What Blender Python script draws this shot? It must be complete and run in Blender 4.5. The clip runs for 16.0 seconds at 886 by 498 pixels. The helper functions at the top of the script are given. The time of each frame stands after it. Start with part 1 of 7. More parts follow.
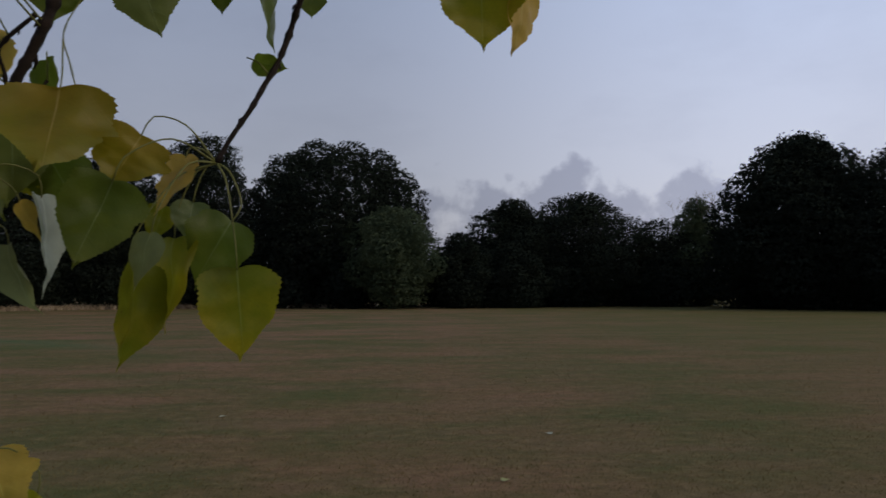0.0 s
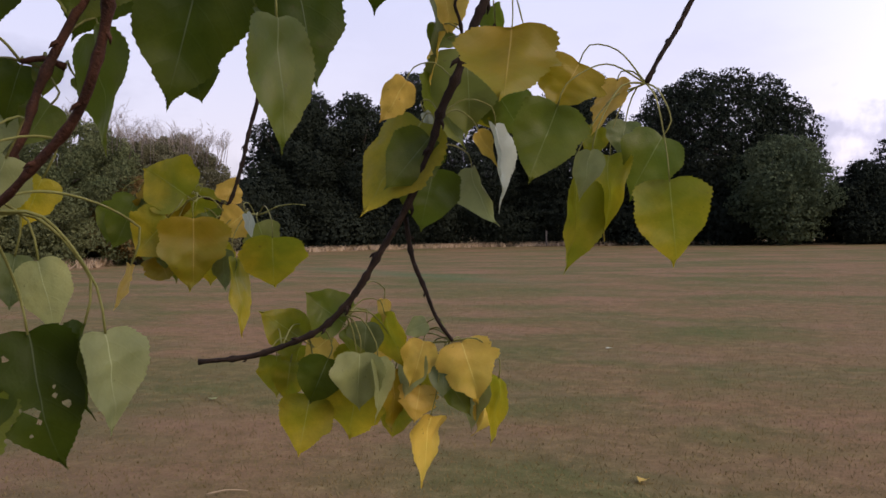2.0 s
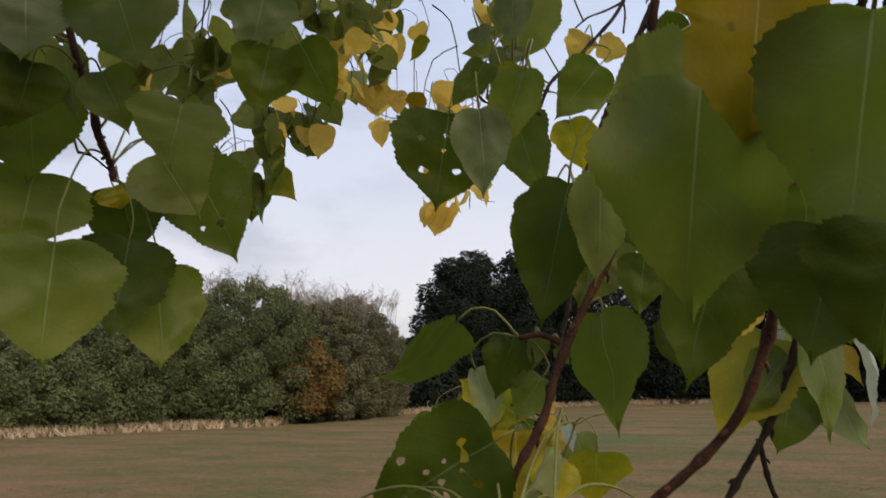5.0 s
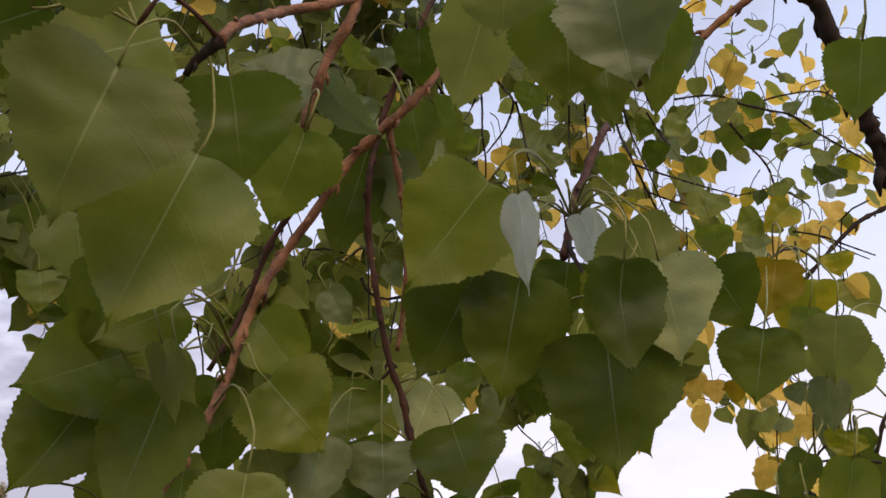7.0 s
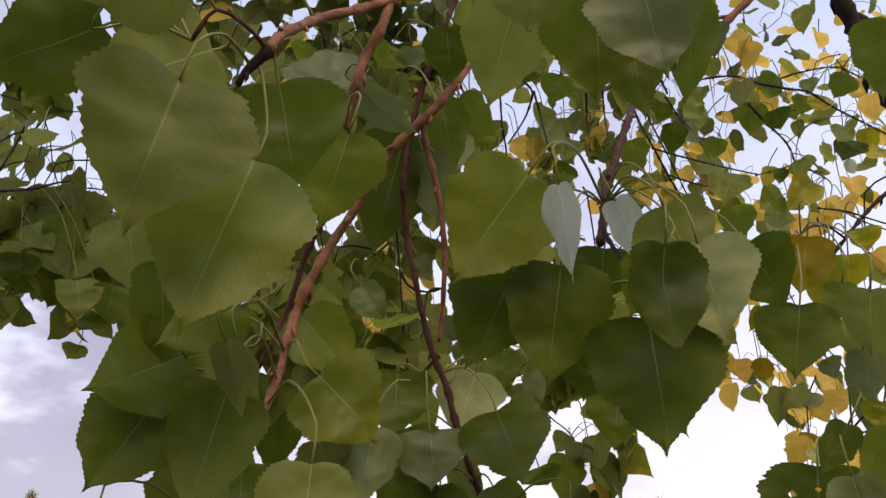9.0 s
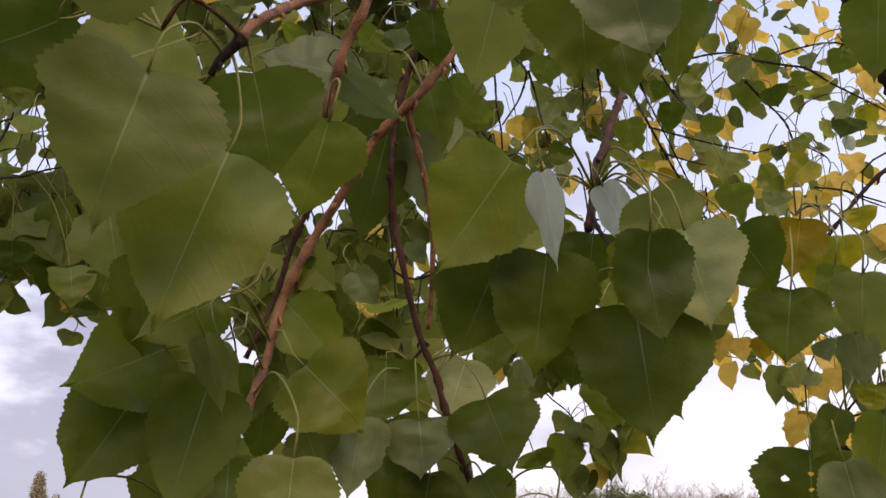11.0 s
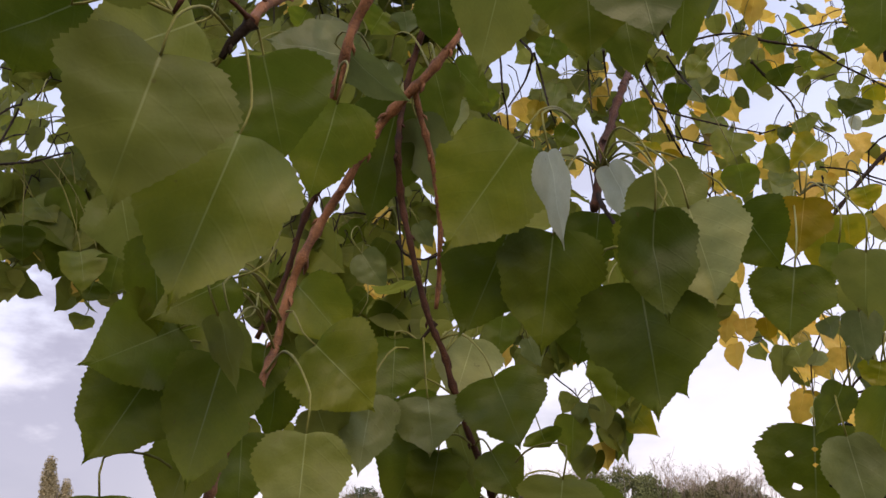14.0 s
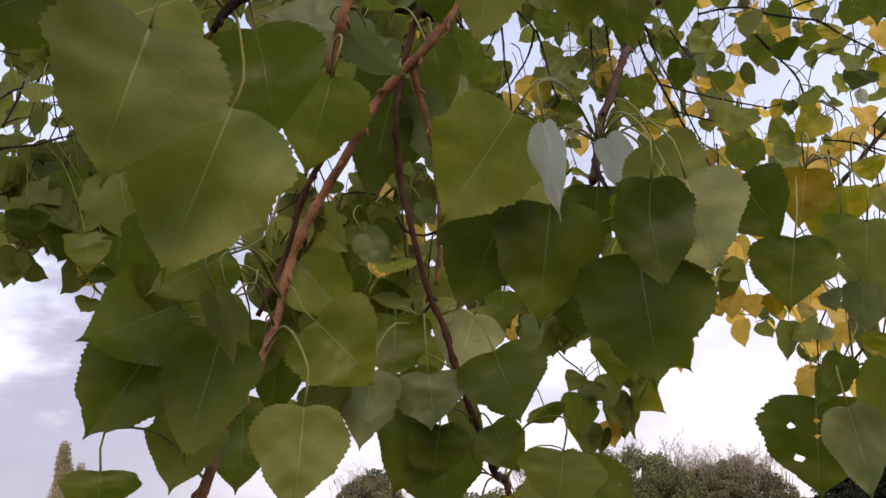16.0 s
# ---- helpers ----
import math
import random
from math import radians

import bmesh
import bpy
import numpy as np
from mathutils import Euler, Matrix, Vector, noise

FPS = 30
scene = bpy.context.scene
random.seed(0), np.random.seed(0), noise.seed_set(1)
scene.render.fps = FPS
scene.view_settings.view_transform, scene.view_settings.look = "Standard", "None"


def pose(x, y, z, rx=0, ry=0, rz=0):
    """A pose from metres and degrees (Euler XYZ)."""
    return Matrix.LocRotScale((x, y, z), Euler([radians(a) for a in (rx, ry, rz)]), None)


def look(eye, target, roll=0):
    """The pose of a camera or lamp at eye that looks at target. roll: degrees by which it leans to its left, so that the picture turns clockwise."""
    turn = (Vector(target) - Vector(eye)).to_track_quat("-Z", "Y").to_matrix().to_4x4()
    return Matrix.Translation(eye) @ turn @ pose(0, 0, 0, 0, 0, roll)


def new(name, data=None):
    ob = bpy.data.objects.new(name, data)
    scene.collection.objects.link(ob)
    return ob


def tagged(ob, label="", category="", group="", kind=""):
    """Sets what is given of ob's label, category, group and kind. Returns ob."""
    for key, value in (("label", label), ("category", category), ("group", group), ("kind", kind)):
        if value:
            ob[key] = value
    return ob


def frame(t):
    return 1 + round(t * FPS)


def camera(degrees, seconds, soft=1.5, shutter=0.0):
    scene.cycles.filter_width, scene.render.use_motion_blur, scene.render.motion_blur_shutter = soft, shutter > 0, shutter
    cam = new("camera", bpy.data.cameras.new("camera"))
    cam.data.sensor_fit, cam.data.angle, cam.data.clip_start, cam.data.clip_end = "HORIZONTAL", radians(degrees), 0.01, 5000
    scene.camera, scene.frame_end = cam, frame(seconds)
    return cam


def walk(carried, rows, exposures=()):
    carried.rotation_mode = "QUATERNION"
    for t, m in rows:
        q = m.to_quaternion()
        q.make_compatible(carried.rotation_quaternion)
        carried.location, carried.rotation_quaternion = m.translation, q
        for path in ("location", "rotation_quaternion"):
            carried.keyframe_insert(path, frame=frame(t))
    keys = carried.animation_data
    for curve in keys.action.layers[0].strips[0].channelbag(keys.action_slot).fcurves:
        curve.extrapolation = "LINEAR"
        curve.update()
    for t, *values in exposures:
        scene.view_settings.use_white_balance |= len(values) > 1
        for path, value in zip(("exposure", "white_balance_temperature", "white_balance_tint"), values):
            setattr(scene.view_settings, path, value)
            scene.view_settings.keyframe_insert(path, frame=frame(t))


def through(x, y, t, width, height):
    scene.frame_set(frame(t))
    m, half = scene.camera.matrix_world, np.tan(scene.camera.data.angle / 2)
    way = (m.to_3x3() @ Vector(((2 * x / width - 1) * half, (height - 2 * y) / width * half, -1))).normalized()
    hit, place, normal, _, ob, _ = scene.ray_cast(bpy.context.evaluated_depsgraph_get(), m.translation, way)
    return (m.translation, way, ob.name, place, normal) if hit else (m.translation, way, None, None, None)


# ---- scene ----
cam = camera(55.3, 16.0, shutter=0.12)
PATH = [
    (0, pose(0.000, 0.000, 1.599, 92.76, 0.11, -2.67)),
    (0.5, pose(-0.018, -0.028, 1.597, 91.73, 0.99, 8.42)),
    (1, pose(-0.046, -0.036, 1.597, 91.24, 1.30, 15.18)),
    (1.5, pose(-0.032, -0.056, 1.590, 90.11, 1.17, 19.69)),
    (2, pose(-0.037, -0.069, 1.574, 88.73, 0.87, 22.60)),
    (2.5, pose(-0.062, -0.101, 1.575, 88.40, 1.56, 23.65)),
    (3, pose(-0.074, -0.134, 1.579, 88.01, 1.76, 24.95)),
    (3.5, pose(-0.090, -0.160, 1.582, 87.30, 2.05, 26.98)),
    (4, pose(-0.158, -0.146, 1.591, 87.81, 2.41, 29.27)),
    (4.5, pose(-0.193, -0.151, 1.605, 92.92, 2.32, 29.06)),
    (5, pose(-0.208, -0.155, 1.646, 99.43, 1.22, 33.56)),
    (5.2, pose(-0.203, -0.164, 1.665, 101.67, 0.77, 36.48)),
    (7.5, pose(-0.155, -0.216, 1.752, 116.88, 1.08, 56.90)),
    (8, pose(-0.157, -0.229, 1.750, 116.95, 1.72, 57.17)),
    (8.5, pose(-0.148, -0.229, 1.742, 116.23, 2.02, 57.44)),
    (9, pose(-0.155, -0.227, 1.743, 115.19, 2.45, 57.13)),
    (11.5, pose(-0.152, -0.205, 1.752, 113.52, 2.83, 57.75)),
    (12, pose(-0.157, -0.192, 1.750, 113.23, 2.69, 57.88)),
    (12.5, pose(-0.161, -0.185, 1.749, 113.05, 2.72, 57.93)),
    (13, pose(-0.156, -0.199, 1.748, 112.96, 3.09, 58.08)),
    (13.5, pose(-0.152, -0.207, 1.748, 112.77, 3.01, 58.10)),
    (14, pose(-0.148, -0.219, 1.746, 112.70, 3.11, 58.08)),
    (14.5, pose(-0.146, -0.216, 1.740, 112.54, 3.13, 58.11)),
    (15, pose(-0.150, -0.208, 1.740, 112.11, 3.23, 58.28)),
    (15.5, pose(-0.147, -0.205, 1.742, 111.71, 3.39, 58.68)),
    (16, pose(-0.147, -0.212, 1.741, 111.55, 3.49, 58.84)),
]
EXPOSURES = [(0, -0.58, 6650, 5), (0.5, -0.02, 7200, 7), (1, 0.28, 7450, 19), (1.5, 0.54, 7050, 18), (3.0, 0.72, 6900, 18), (3.5, 0.8, 6850, 17), (4.3, 0.84, 6900, 9), (5.2, 0.62, 7600, 5), (7.5, 1.02, 7800, 14), (16, 1.05, 7800, 14)]
walk(cam, PATH, EXPOSURES)

# world: evening sky, thin bright overcast over a low sun, with banks of cloud near the horizon
world = bpy.data.worlds.new("sky")
world.use_nodes = True
scene.world = world
wn, wl = world.node_tree.nodes, world.node_tree.links
sky = wn.new("ShaderNodeTexSky")
sky.sky_type, sky.sun_disc, sky.sun_elevation, sky.sun_rotation = "NISHITA", False, radians(36), radians(112)
clear = wn["Background"]
clear.inputs["Strength"].default_value = 0.1
wl.new(sky.outputs[0], clear.inputs["Color"])
coord = wn.new("ShaderNodeTexCoord")
axes = wn.new("ShaderNodeSeparateXYZ")
wl.new(coord.outputs["Generated"], axes.inputs[0])
height = wn.new("ShaderNodeValToRGB")
wl.new(axes.outputs["Z"], height.inputs[0])
stops = height.color_ramp
stops.elements[0].position, stops.elements[0].color = 0.0, (0.64, 0.61, 0.69, 1)
stops.elements[1].position, stops.elements[1].color = 1.0, (0.36, 0.46, 0.74, 1)
for place, colour in ((0.14, (0.59, 0.61, 0.77, 1)), (0.38, (0.49, 0.57, 0.83, 1)), (0.6, (0.36, 0.45, 0.7, 1))):
    stops.elements.new(place).color = colour
stretch = wn.new("ShaderNodeMapping")
stretch.inputs["Scale"].default_value = (3.0, 3.0, 7.0)
stretch.inputs["Location"].default_value = (1.3, 0.4, 0.2)
wl.new(coord.outputs["Generated"], stretch.inputs[0])
billow = wn.new("ShaderNodeTexNoise")
billow.inputs["Scale"].default_value, billow.inputs["Detail"].default_value, billow.inputs["Roughness"].default_value = 1.5, 7, 0.55
wl.new(stretch.outputs[0], billow.inputs["Vector"])
bank = wn.new("ShaderNodeMapRange")
for socket, value in ((1, 0.48), (2, 0.62), (3, 0.0), (4, 1.0)):
    bank.inputs[socket].default_value = value
wl.new(billow.outputs["Fac"], bank.inputs[0])
low = wn.new("ShaderNodeMapRange")
for socket, value in ((1, 0.15), (2, 0.6), (3, 0.75), (4, 0.45)):
    low.inputs[socket].default_value = value
wl.new(axes.outputs["Z"], low.inputs[0])
both = wn.new("ShaderNodeMath")
both.operation = "MULTIPLY"
wl.new(bank.outputs[0], both.inputs[0])
wl.new(low.outputs[0], both.inputs[1])
cloudy = wn.new("ShaderNodeMix")
cloudy.data_type = "RGBA"
wl.new(both.outputs[0], cloudy.inputs["Factor"])
wl.new(height.outputs[0], cloudy.inputs["A"])
cloudy.inputs["B"].default_value = (0.29, 0.31, 0.45, 1)


def step(source, low, high):
    n = wn.new("ShaderNodeMapRange")
    n.interpolation_type = "SMOOTHSTEP"
    wl.new(source, n.inputs[0])
    n.inputs[1].default_value, n.inputs[2].default_value = low, high
    return n.outputs[0]


def calc(op, a, b):
    n = wn.new("ShaderNodeMath")
    n.operation = op
    for i, value in enumerate((a, b)):
        if isinstance(value, (int, float)):
            n.inputs[i].default_value = value
        else:
            wl.new(value, n.inputs[i])
    return n.outputs[0]


# heaped banks of blue-grey cloud, low over the wood and higher beyond the hedge
heaps = wn.new("ShaderNodeTexNoise")
heaps.inputs["Scale"].default_value, heaps.inputs["Detail"].default_value = 13.0, 7
wl.new(coord.outputs["Generated"], heaps.inputs["Vector"])
tops = calc("SUBTRACT", calc("MULTIPLY", heaps.outputs["Fac"], 0.31), axes.outputs["Z"])
wood_bank = calc("MULTIPLY", step(tops, 0.045, 0.075), step(axes.outputs["Y"], 0.72, 0.93))
hedge_bank = calc("MULTIPLY", step(calc("SUBTRACT", calc("MULTIPLY", billow.outputs["Fac"], 0.9), axes.outputs["Z"]), 0.05, 0.2), step(axes.outputs["Y"], 0.42, 0.2))
# the sky over the wood is nearly free of cloud and brightens to the east
open_sky = wn.new("ShaderNodeMix")
open_sky.data_type = "RGBA"
wl.new(calc("MULTIPLY", step(axes.outputs["Y"], 0.55, 0.85), 0.85), open_sky.inputs["Factor"])
wl.new(cloudy.outputs["Result"], open_sky.inputs["A"])
wl.new(height.outputs[0], open_sky.inputs["B"])
banked = wn.new("ShaderNodeMix")
banked.data_type = "RGBA"
wl.new(calc("MULTIPLY", calc("MAXIMUM", calc("MULTIPLY", wood_bank, 0.72), hedge_bank), 0.88), banked.inputs["Factor"])
wl.new(open_sky.outputs["Result"], banked.inputs["A"])
banked.inputs["B"].default_value = (0.255, 0.265, 0.40, 1)
veil = wn.new("ShaderNodeBackground")
wl.new(banked.outputs["Result"], veil.inputs["Color"])
wl.new(calc("ADD", calc("ADD", 0.9, calc("MULTIPLY", step(axes.outputs["X"], -0.3, -0.6), -0.06)), calc("MULTIPLY", step(axes.outputs["X"], -0.15, 0.45), 0.75)), veil.inputs["Strength"])
over = wn.new("ShaderNodeMixShader")
over.inputs[0].default_value = 0.88
wl.new(clear.outputs[0], over.inputs[1])
wl.new(veil.outputs[0], over.inputs[2])
wl.new(over.outputs[0], wn["World Output"].inputs["Surface"])
sun = new("sun", bpy.data.lights.new("sun", "SUN"))
sun.data.energy, sun.data.angle, sun.data.color = 1.9, radians(35), (1, 0.84, 0.62)
sun.matrix_world = look((20, -8, 15.6), (0, 0, 0))


# ---- materials ----
class Nodes:
    """A short way to build a node material."""

    def __init__(self, name):
        self.mat = bpy.data.materials.new(name)
        self.mat.use_nodes = True
        self.tree = self.mat.node_tree
        self.bsdf = self.tree.nodes["Principled BSDF"]
        self.out = self.tree.nodes["Material Output"]

    def add(self, kind, **values):
        n = self.tree.nodes.new("ShaderNode" + kind)
        for key, value in values.items():
            n.inputs[key.replace("_", " ")].default_value = value
        return n

    def join(self, a, b):
        self.tree.links.new(a, b)

    def math(self, op, a, b=0.0, c=0.0):
        n = self.tree.nodes.new("ShaderNodeMath")
        n.operation = op
        for i, value in enumerate((a, b, c)):
            if isinstance(value, (int, float)):
                n.inputs[i].default_value = value
            else:
                self.join(value, n.inputs[i])
        return n.outputs[0]

    def ramp(self, fac, low, high):
        n = self.tree.nodes.new("ShaderNodeMapRange")
        self.join(fac, n.inputs[0])
        n.inputs[1].default_value, n.inputs[2].default_value = low, high
        return n.outputs[0]

    def mix(self, fac, a, b):
        n = self.tree.nodes.new("ShaderNodeMix")
        n.data_type = "RGBA"
        for value, socket in ((fac, n.inputs["Factor"]), (a, n.inputs["A"]), (b, n.inputs["B"])):
            if isinstance(value, (int, float)):
                socket.default_value = value
            elif isinstance(value, tuple):
                socket.default_value = (*value, 1)
            else:
                self.join(value, socket)
        return n.outputs["Result"]

    def noise(self, scale, detail=3.0, vector=None, rough=0.55):
        n = self.add("TexNoise", Scale=scale, Detail=detail, Roughness=rough)
        if vector is not None:
            self.join(vector, n.inputs["Vector"])
        return n.outputs["Fac"]

    def bump(self, value, strength, distance):
        n = self.add("Bump", Strength=strength, Distance=distance)
        self.join(value, n.inputs["Height"])
        self.join(n.outputs[0], self.bsdf.inputs["Normal"])
        return n.outputs[0]


def leaf_material(name, body, second, tip, through, gloss=0.46, shine=0.32):
    """Blade colour with mottling, a second colour that spreads from the tip, pale veins and light shining through."""
    m = Nodes(name)
    coord = m.add("TexCoord").outputs["Object"]
    chance = m.add("ObjectInfo").outputs["Random"]
    shift = m.add("VectorMath")
    shift.operation = "ADD"
    m.join(coord, shift.inputs[0])
    m.join(m.math("MULTIPLY", chance, 37.0), shift.inputs[1])
    xyz = m.add("SeparateXYZ")
    m.join(coord, xyz.inputs[0])
    side = m.math("ABSOLUTE", xyz.outputs["X"])
    along = xyz.outputs["Y"]
    blotch = m.noise(2.6, 4.0, shift.outputs[0])
    patch = m.noise(1.5, 3.0, shift.outputs[0], 0.65)
    fine = m.noise(34.0, 3.0, shift.outputs[0])
    # the tip and the margin turn first
    turn = m.math("ADD", m.math("MULTIPLY", along, 0.55), m.math("ADD", m.math("MULTIPLY", side, 0.45), m.math("MULTIPLY", blotch, 1.1)))
    turn = m.math("ADD", turn, m.math("MULTIPLY", chance, 0.5))
    fac = m.math("MULTIPLY", m.ramp(turn, 0.9, 1.6), tip)
    colour = m.mix(fac, body, second)
    colour = m.mix(m.math("MULTIPLY", m.ramp(fine, 0.35, 0.7), 0.25), colour, tuple(c * 0.72 for c in body))
    # veins
    rib = m.math("SUBTRACT", 1.0, m.ramp(m.math("ADD", side, m.math("MULTIPLY", along, 0.003)), 0.004, 0.0105))
    wave = m.math("FRACT", m.math("MULTIPLY", m.math("SUBTRACT", along, m.math("MULTIPLY", m.math("POWER", side, 1.35), 1.05)), 5.2))
    vein = m.math("SUBTRACT", 1.0, m.ramp(m.math("ABSOLUTE", m.math("SUBTRACT", wave, 0.5)), 0.02, 0.07))
    pale = tuple(min(0.75, c * 1.5 + 0.06) for c in body)
    colour = m.mix(m.math("MULTIPLY", vein, 0.045), colour, pale)
    colour = m.mix(m.math("MULTIPLY", rib, m.math("MULTIPLY", m.ramp(along, 1.0, 0.4), 0.62)), colour, tuple(min(0.8, c * 1.6 + 0.1) for c in body))
    # brown specks
    speck = m.ramp(m.noise(9.0, 2.0, shift.outputs[0], 0.7), 0.71, 0.74)
    colour = m.mix(m.math("MULTIPLY", speck, 0.6), colour, (0.07, 0.045, 0.02))
    bright = m.math("ADD", m.math("ADD", 0.36, m.math("MULTIPLY", chance, 0.42)), m.math("MULTIPLY", patch, 0.92))
    hue = m.add("HueSaturation")
    m.join(colour, hue.inputs["Color"])
    m.join(bright, hue.inputs["Value"])
    m.join(hue.outputs[0], m.bsdf.inputs["Base Color"])
    m.join(m.math("ADD", gloss - 0.12, m.math("MULTIPLY", blotch, 0.24)), m.bsdf.inputs["Roughness"])
    m.bsdf.inputs["Specular IOR Level"].default_value = shine
    relief = m.math("ADD", m.math("MULTIPLY", vein, 0.02), m.math("ADD", m.math("MULTIPLY", rib, 0.3), m.math("MULTIPLY", fine, 0.03)))
    normal = m.bump(m.math("ADD", relief, m.math("MULTIPLY", blotch, 0.5)), 0.2, 0.012)
    glow = m.add("BsdfTranslucent")
    tint = m.mix(0.55, hue.outputs[0], through)
    m.join(tint, glow.inputs["Color"])
    m.join(normal, glow.inputs["Normal"])
    blend = m.add("MixShader")
    blend.inputs[0].default_value = 0.48
    m.join(m.bsdf.outputs[0], blend.inputs[1])
    m.join(glow.outputs[0], blend.inputs[2])
    m.join(blend.outputs[0], m.out.inputs["Surface"])
    return m.mat


GREEN = leaf_material("green leaf", (0.074, 0.104, 0.012), (0.18, 0.175, 0.012), 0.55, (0.2, 0.27, 0.024))
DARK = leaf_material("dark green leaf", (0.036, 0.058, 0.006), (0.11, 0.13, 0.010), 0.6, (0.105, 0.15, 0.010), 0.5, 0.16)
OLIVE = leaf_material("olive leaf", (0.11, 0.137, 0.026), (0.165, 0.17, 0.026), 0.45, (0.31, 0.33, 0.06), 0.5)
LIME = leaf_material("yellow-green leaf", (0.14, 0.165, 0.010), (0.46, 0.33, 0.02), 0.95, (0.35, 0.35, 0.015))
YELLOW = leaf_material("yellow leaf", (0.63, 0.42, 0.085), (0.40, 0.33, 0.04), 0.75, (0.68, 0.46, 0.07), 0.5)
PALE = leaf_material("pale underside", (0.27, 0.3, 0.125), (0.36, 0.34, 0.12), 0.5, (0.32, 0.36, 0.12), 0.55)
SILVER = leaf_material("silvery underside", (0.38, 0.43, 0.36), (0.42, 0.41, 0.26), 0.4, (0.38, 0.42, 0.26), 0.55)
SAGE = leaf_material("grey-green leaf", (0.112, 0.14, 0.05), (0.16, 0.175, 0.05), 0.4, (0.17, 0.22, 0.055), 0.48, 0.45)
AMBER = leaf_material("amber leaf", (0.25, 0.165, 0.010), (0.15, 0.145, 0.008), 1.0, (0.34, 0.25, 0.010), 0.48)
TONE = {GREEN: "green", DARK: "dark green", OLIVE: "olive green", LIME: "yellow-green", YELLOW: "yellow", PALE: "pale underside of a", SILVER: "silvery underside of a", SAGE: "grey-green", AMBER: "amber yellow"}


def plain(name, low, high, scale, rough=0.85, bump=0.3, distance=0.01, shine=0.2, coords="Object", through=0.0, island=0.0):
    """Two colours in noise of two scales, with relief; through: share of light let through."""
    m = Nodes(name)
    where = m.add("TexCoord").outputs[coords]
    large, small = m.noise(scale, 4.0, where), m.noise(scale * 9, 3.0, where)
    fac = m.ramp(m.math("ADD", m.math("MULTIPLY", large, 0.65), m.math("MULTIPLY", small, 0.35)), 0.33, 0.67)
    if island:
        lot = m.add("NewGeometry").outputs["Random Per Island"]
        fac = m.math("ADD", m.math("MULTIPLY", fac, 1 - island), m.math("MULTIPLY", lot, island))
    colour = m.mix(fac, low, high)
    m.join(colour, m.bsdf.inputs["Base Color"])
    m.bsdf.inputs["Roughness"].default_value = rough
    m.bsdf.inputs["Specular IOR Level"].default_value = shine
    if bump:
        m.bump(m.math("ADD", large, m.math("MULTIPLY", small, 0.6)), bump, distance)
    if through:
        glow, blend = m.add("BsdfTranslucent"), m.add("MixShader")
        blend.inputs[0].default_value = through
        m.join(colour, glow.inputs["Color"])
        m.join(m.bsdf.outputs[0], blend.inputs[1])
        m.join(glow.outputs[0], blend.inputs[2])
        m.join(blend.outputs[0], m.out.inputs["Surface"])
    return m.mat


BARK_DARK = plain("dark twig bark", (0.010, 0.007, 0.005), (0.032, 0.019, 0.013), 90, 0.8, 0.9, 0.002, 0.2)
BARK_RED = plain("red-brown twig bark", (0.045, 0.019, 0.010), (0.28, 0.125, 0.06), 75, 0.7, 0.9, 0.002, 0.25)
# darker copy of BARK_RED; weaker light on these shoots is put into its colour
BARK_RED_DIM = plain("dimmed red-brown twig bark", (0.02, 0.009, 0.006), (0.085, 0.034, 0.019), 75, 0.75, 0.9, 0.002, 0.2)
STALK = plain("pale green stalk", (0.13, 0.14, 0.036), (0.23, 0.225, 0.07), 40, 0.5, 0.0, through=0.15)
TRUNK_BARK = plain("grey furrowed bark", (0.06, 0.05, 0.04), (0.2, 0.17, 0.14), 6, 0.9, 0.9, 0.03)
FAR_GREEN = plain("canopy leaf green", (0.07, 0.098, 0.016), (0.27, 0.295, 0.05), 9, 0.5, 0.0, shine=0.25, through=0.6, island=0.75)
FAR_YELLOW = plain("canopy leaf yellow", (0.6, 0.43, 0.06), (0.9, 0.62, 0.15), 9, 0.5, 0.0, shine=0.25, through=0.6, island=0.75)
WOOD_DARK = plain("dark far bark", (0.025, 0.02, 0.016), (0.06, 0.048, 0.04), 3, 0.95, 0.4, 0.05)
CROWN = {
    # darker than natural foliage: the wood's dusk silhouette is put into this colour
    "dark": plain("silhouette-dark foliage", (0.010, 0.0135, 0.0105), (0.022, 0.028, 0.02), 0.25, 0.9, 0.0, shine=0.0, island=0.12),
    "light": plain("mid green foliage", (0.04, 0.058, 0.034), (0.09, 0.112, 0.064), 0.3, 0.9, 0.0, shine=0.0, through=0.4, island=0.15),
    "willow": plain("grey-green willow foliage", (0.045, 0.062, 0.028), (0.175, 0.19, 0.092), 0.3, 0.9, 0.0, shine=0.0, through=0.3, island=0.15),
    "hedge": plain("dull hedge foliage", (0.06, 0.062, 0.034), (0.2, 0.19, 0.115), 0.3, 0.9, 0.0, shine=0.0, through=0.35, island=0.18),
    "brown": plain("russet foliage", (0.085, 0.058, 0.024), (0.21, 0.14, 0.055), 0.3, 0.9, 0.0, shine=0.0, through=0.4, island=0.3),
    "poplar": plain("yellow-grey poplar foliage", (0.18, 0.165, 0.105), (0.4, 0.35, 0.24), 0.3, 0.9, 0.0, shine=0.0, through=0.3, island=0.4),
}
TWIG_GREY = plain("bare grey twig", (0.13, 0.11, 0.095), (0.26, 0.22, 0.19), 5, 0.9, 0.0)
HAY = plain("dry long grass", (0.22, 0.165, 0.105), (0.4, 0.3, 0.2), 0.4, 0.9, 0.0, island=0.5)
BLADE = plain("mown grass blade", (0.108, 0.094, 0.034), (0.205, 0.143, 0.066), 0.5, 0.8, 0.0, through=0.2, island=0.45)


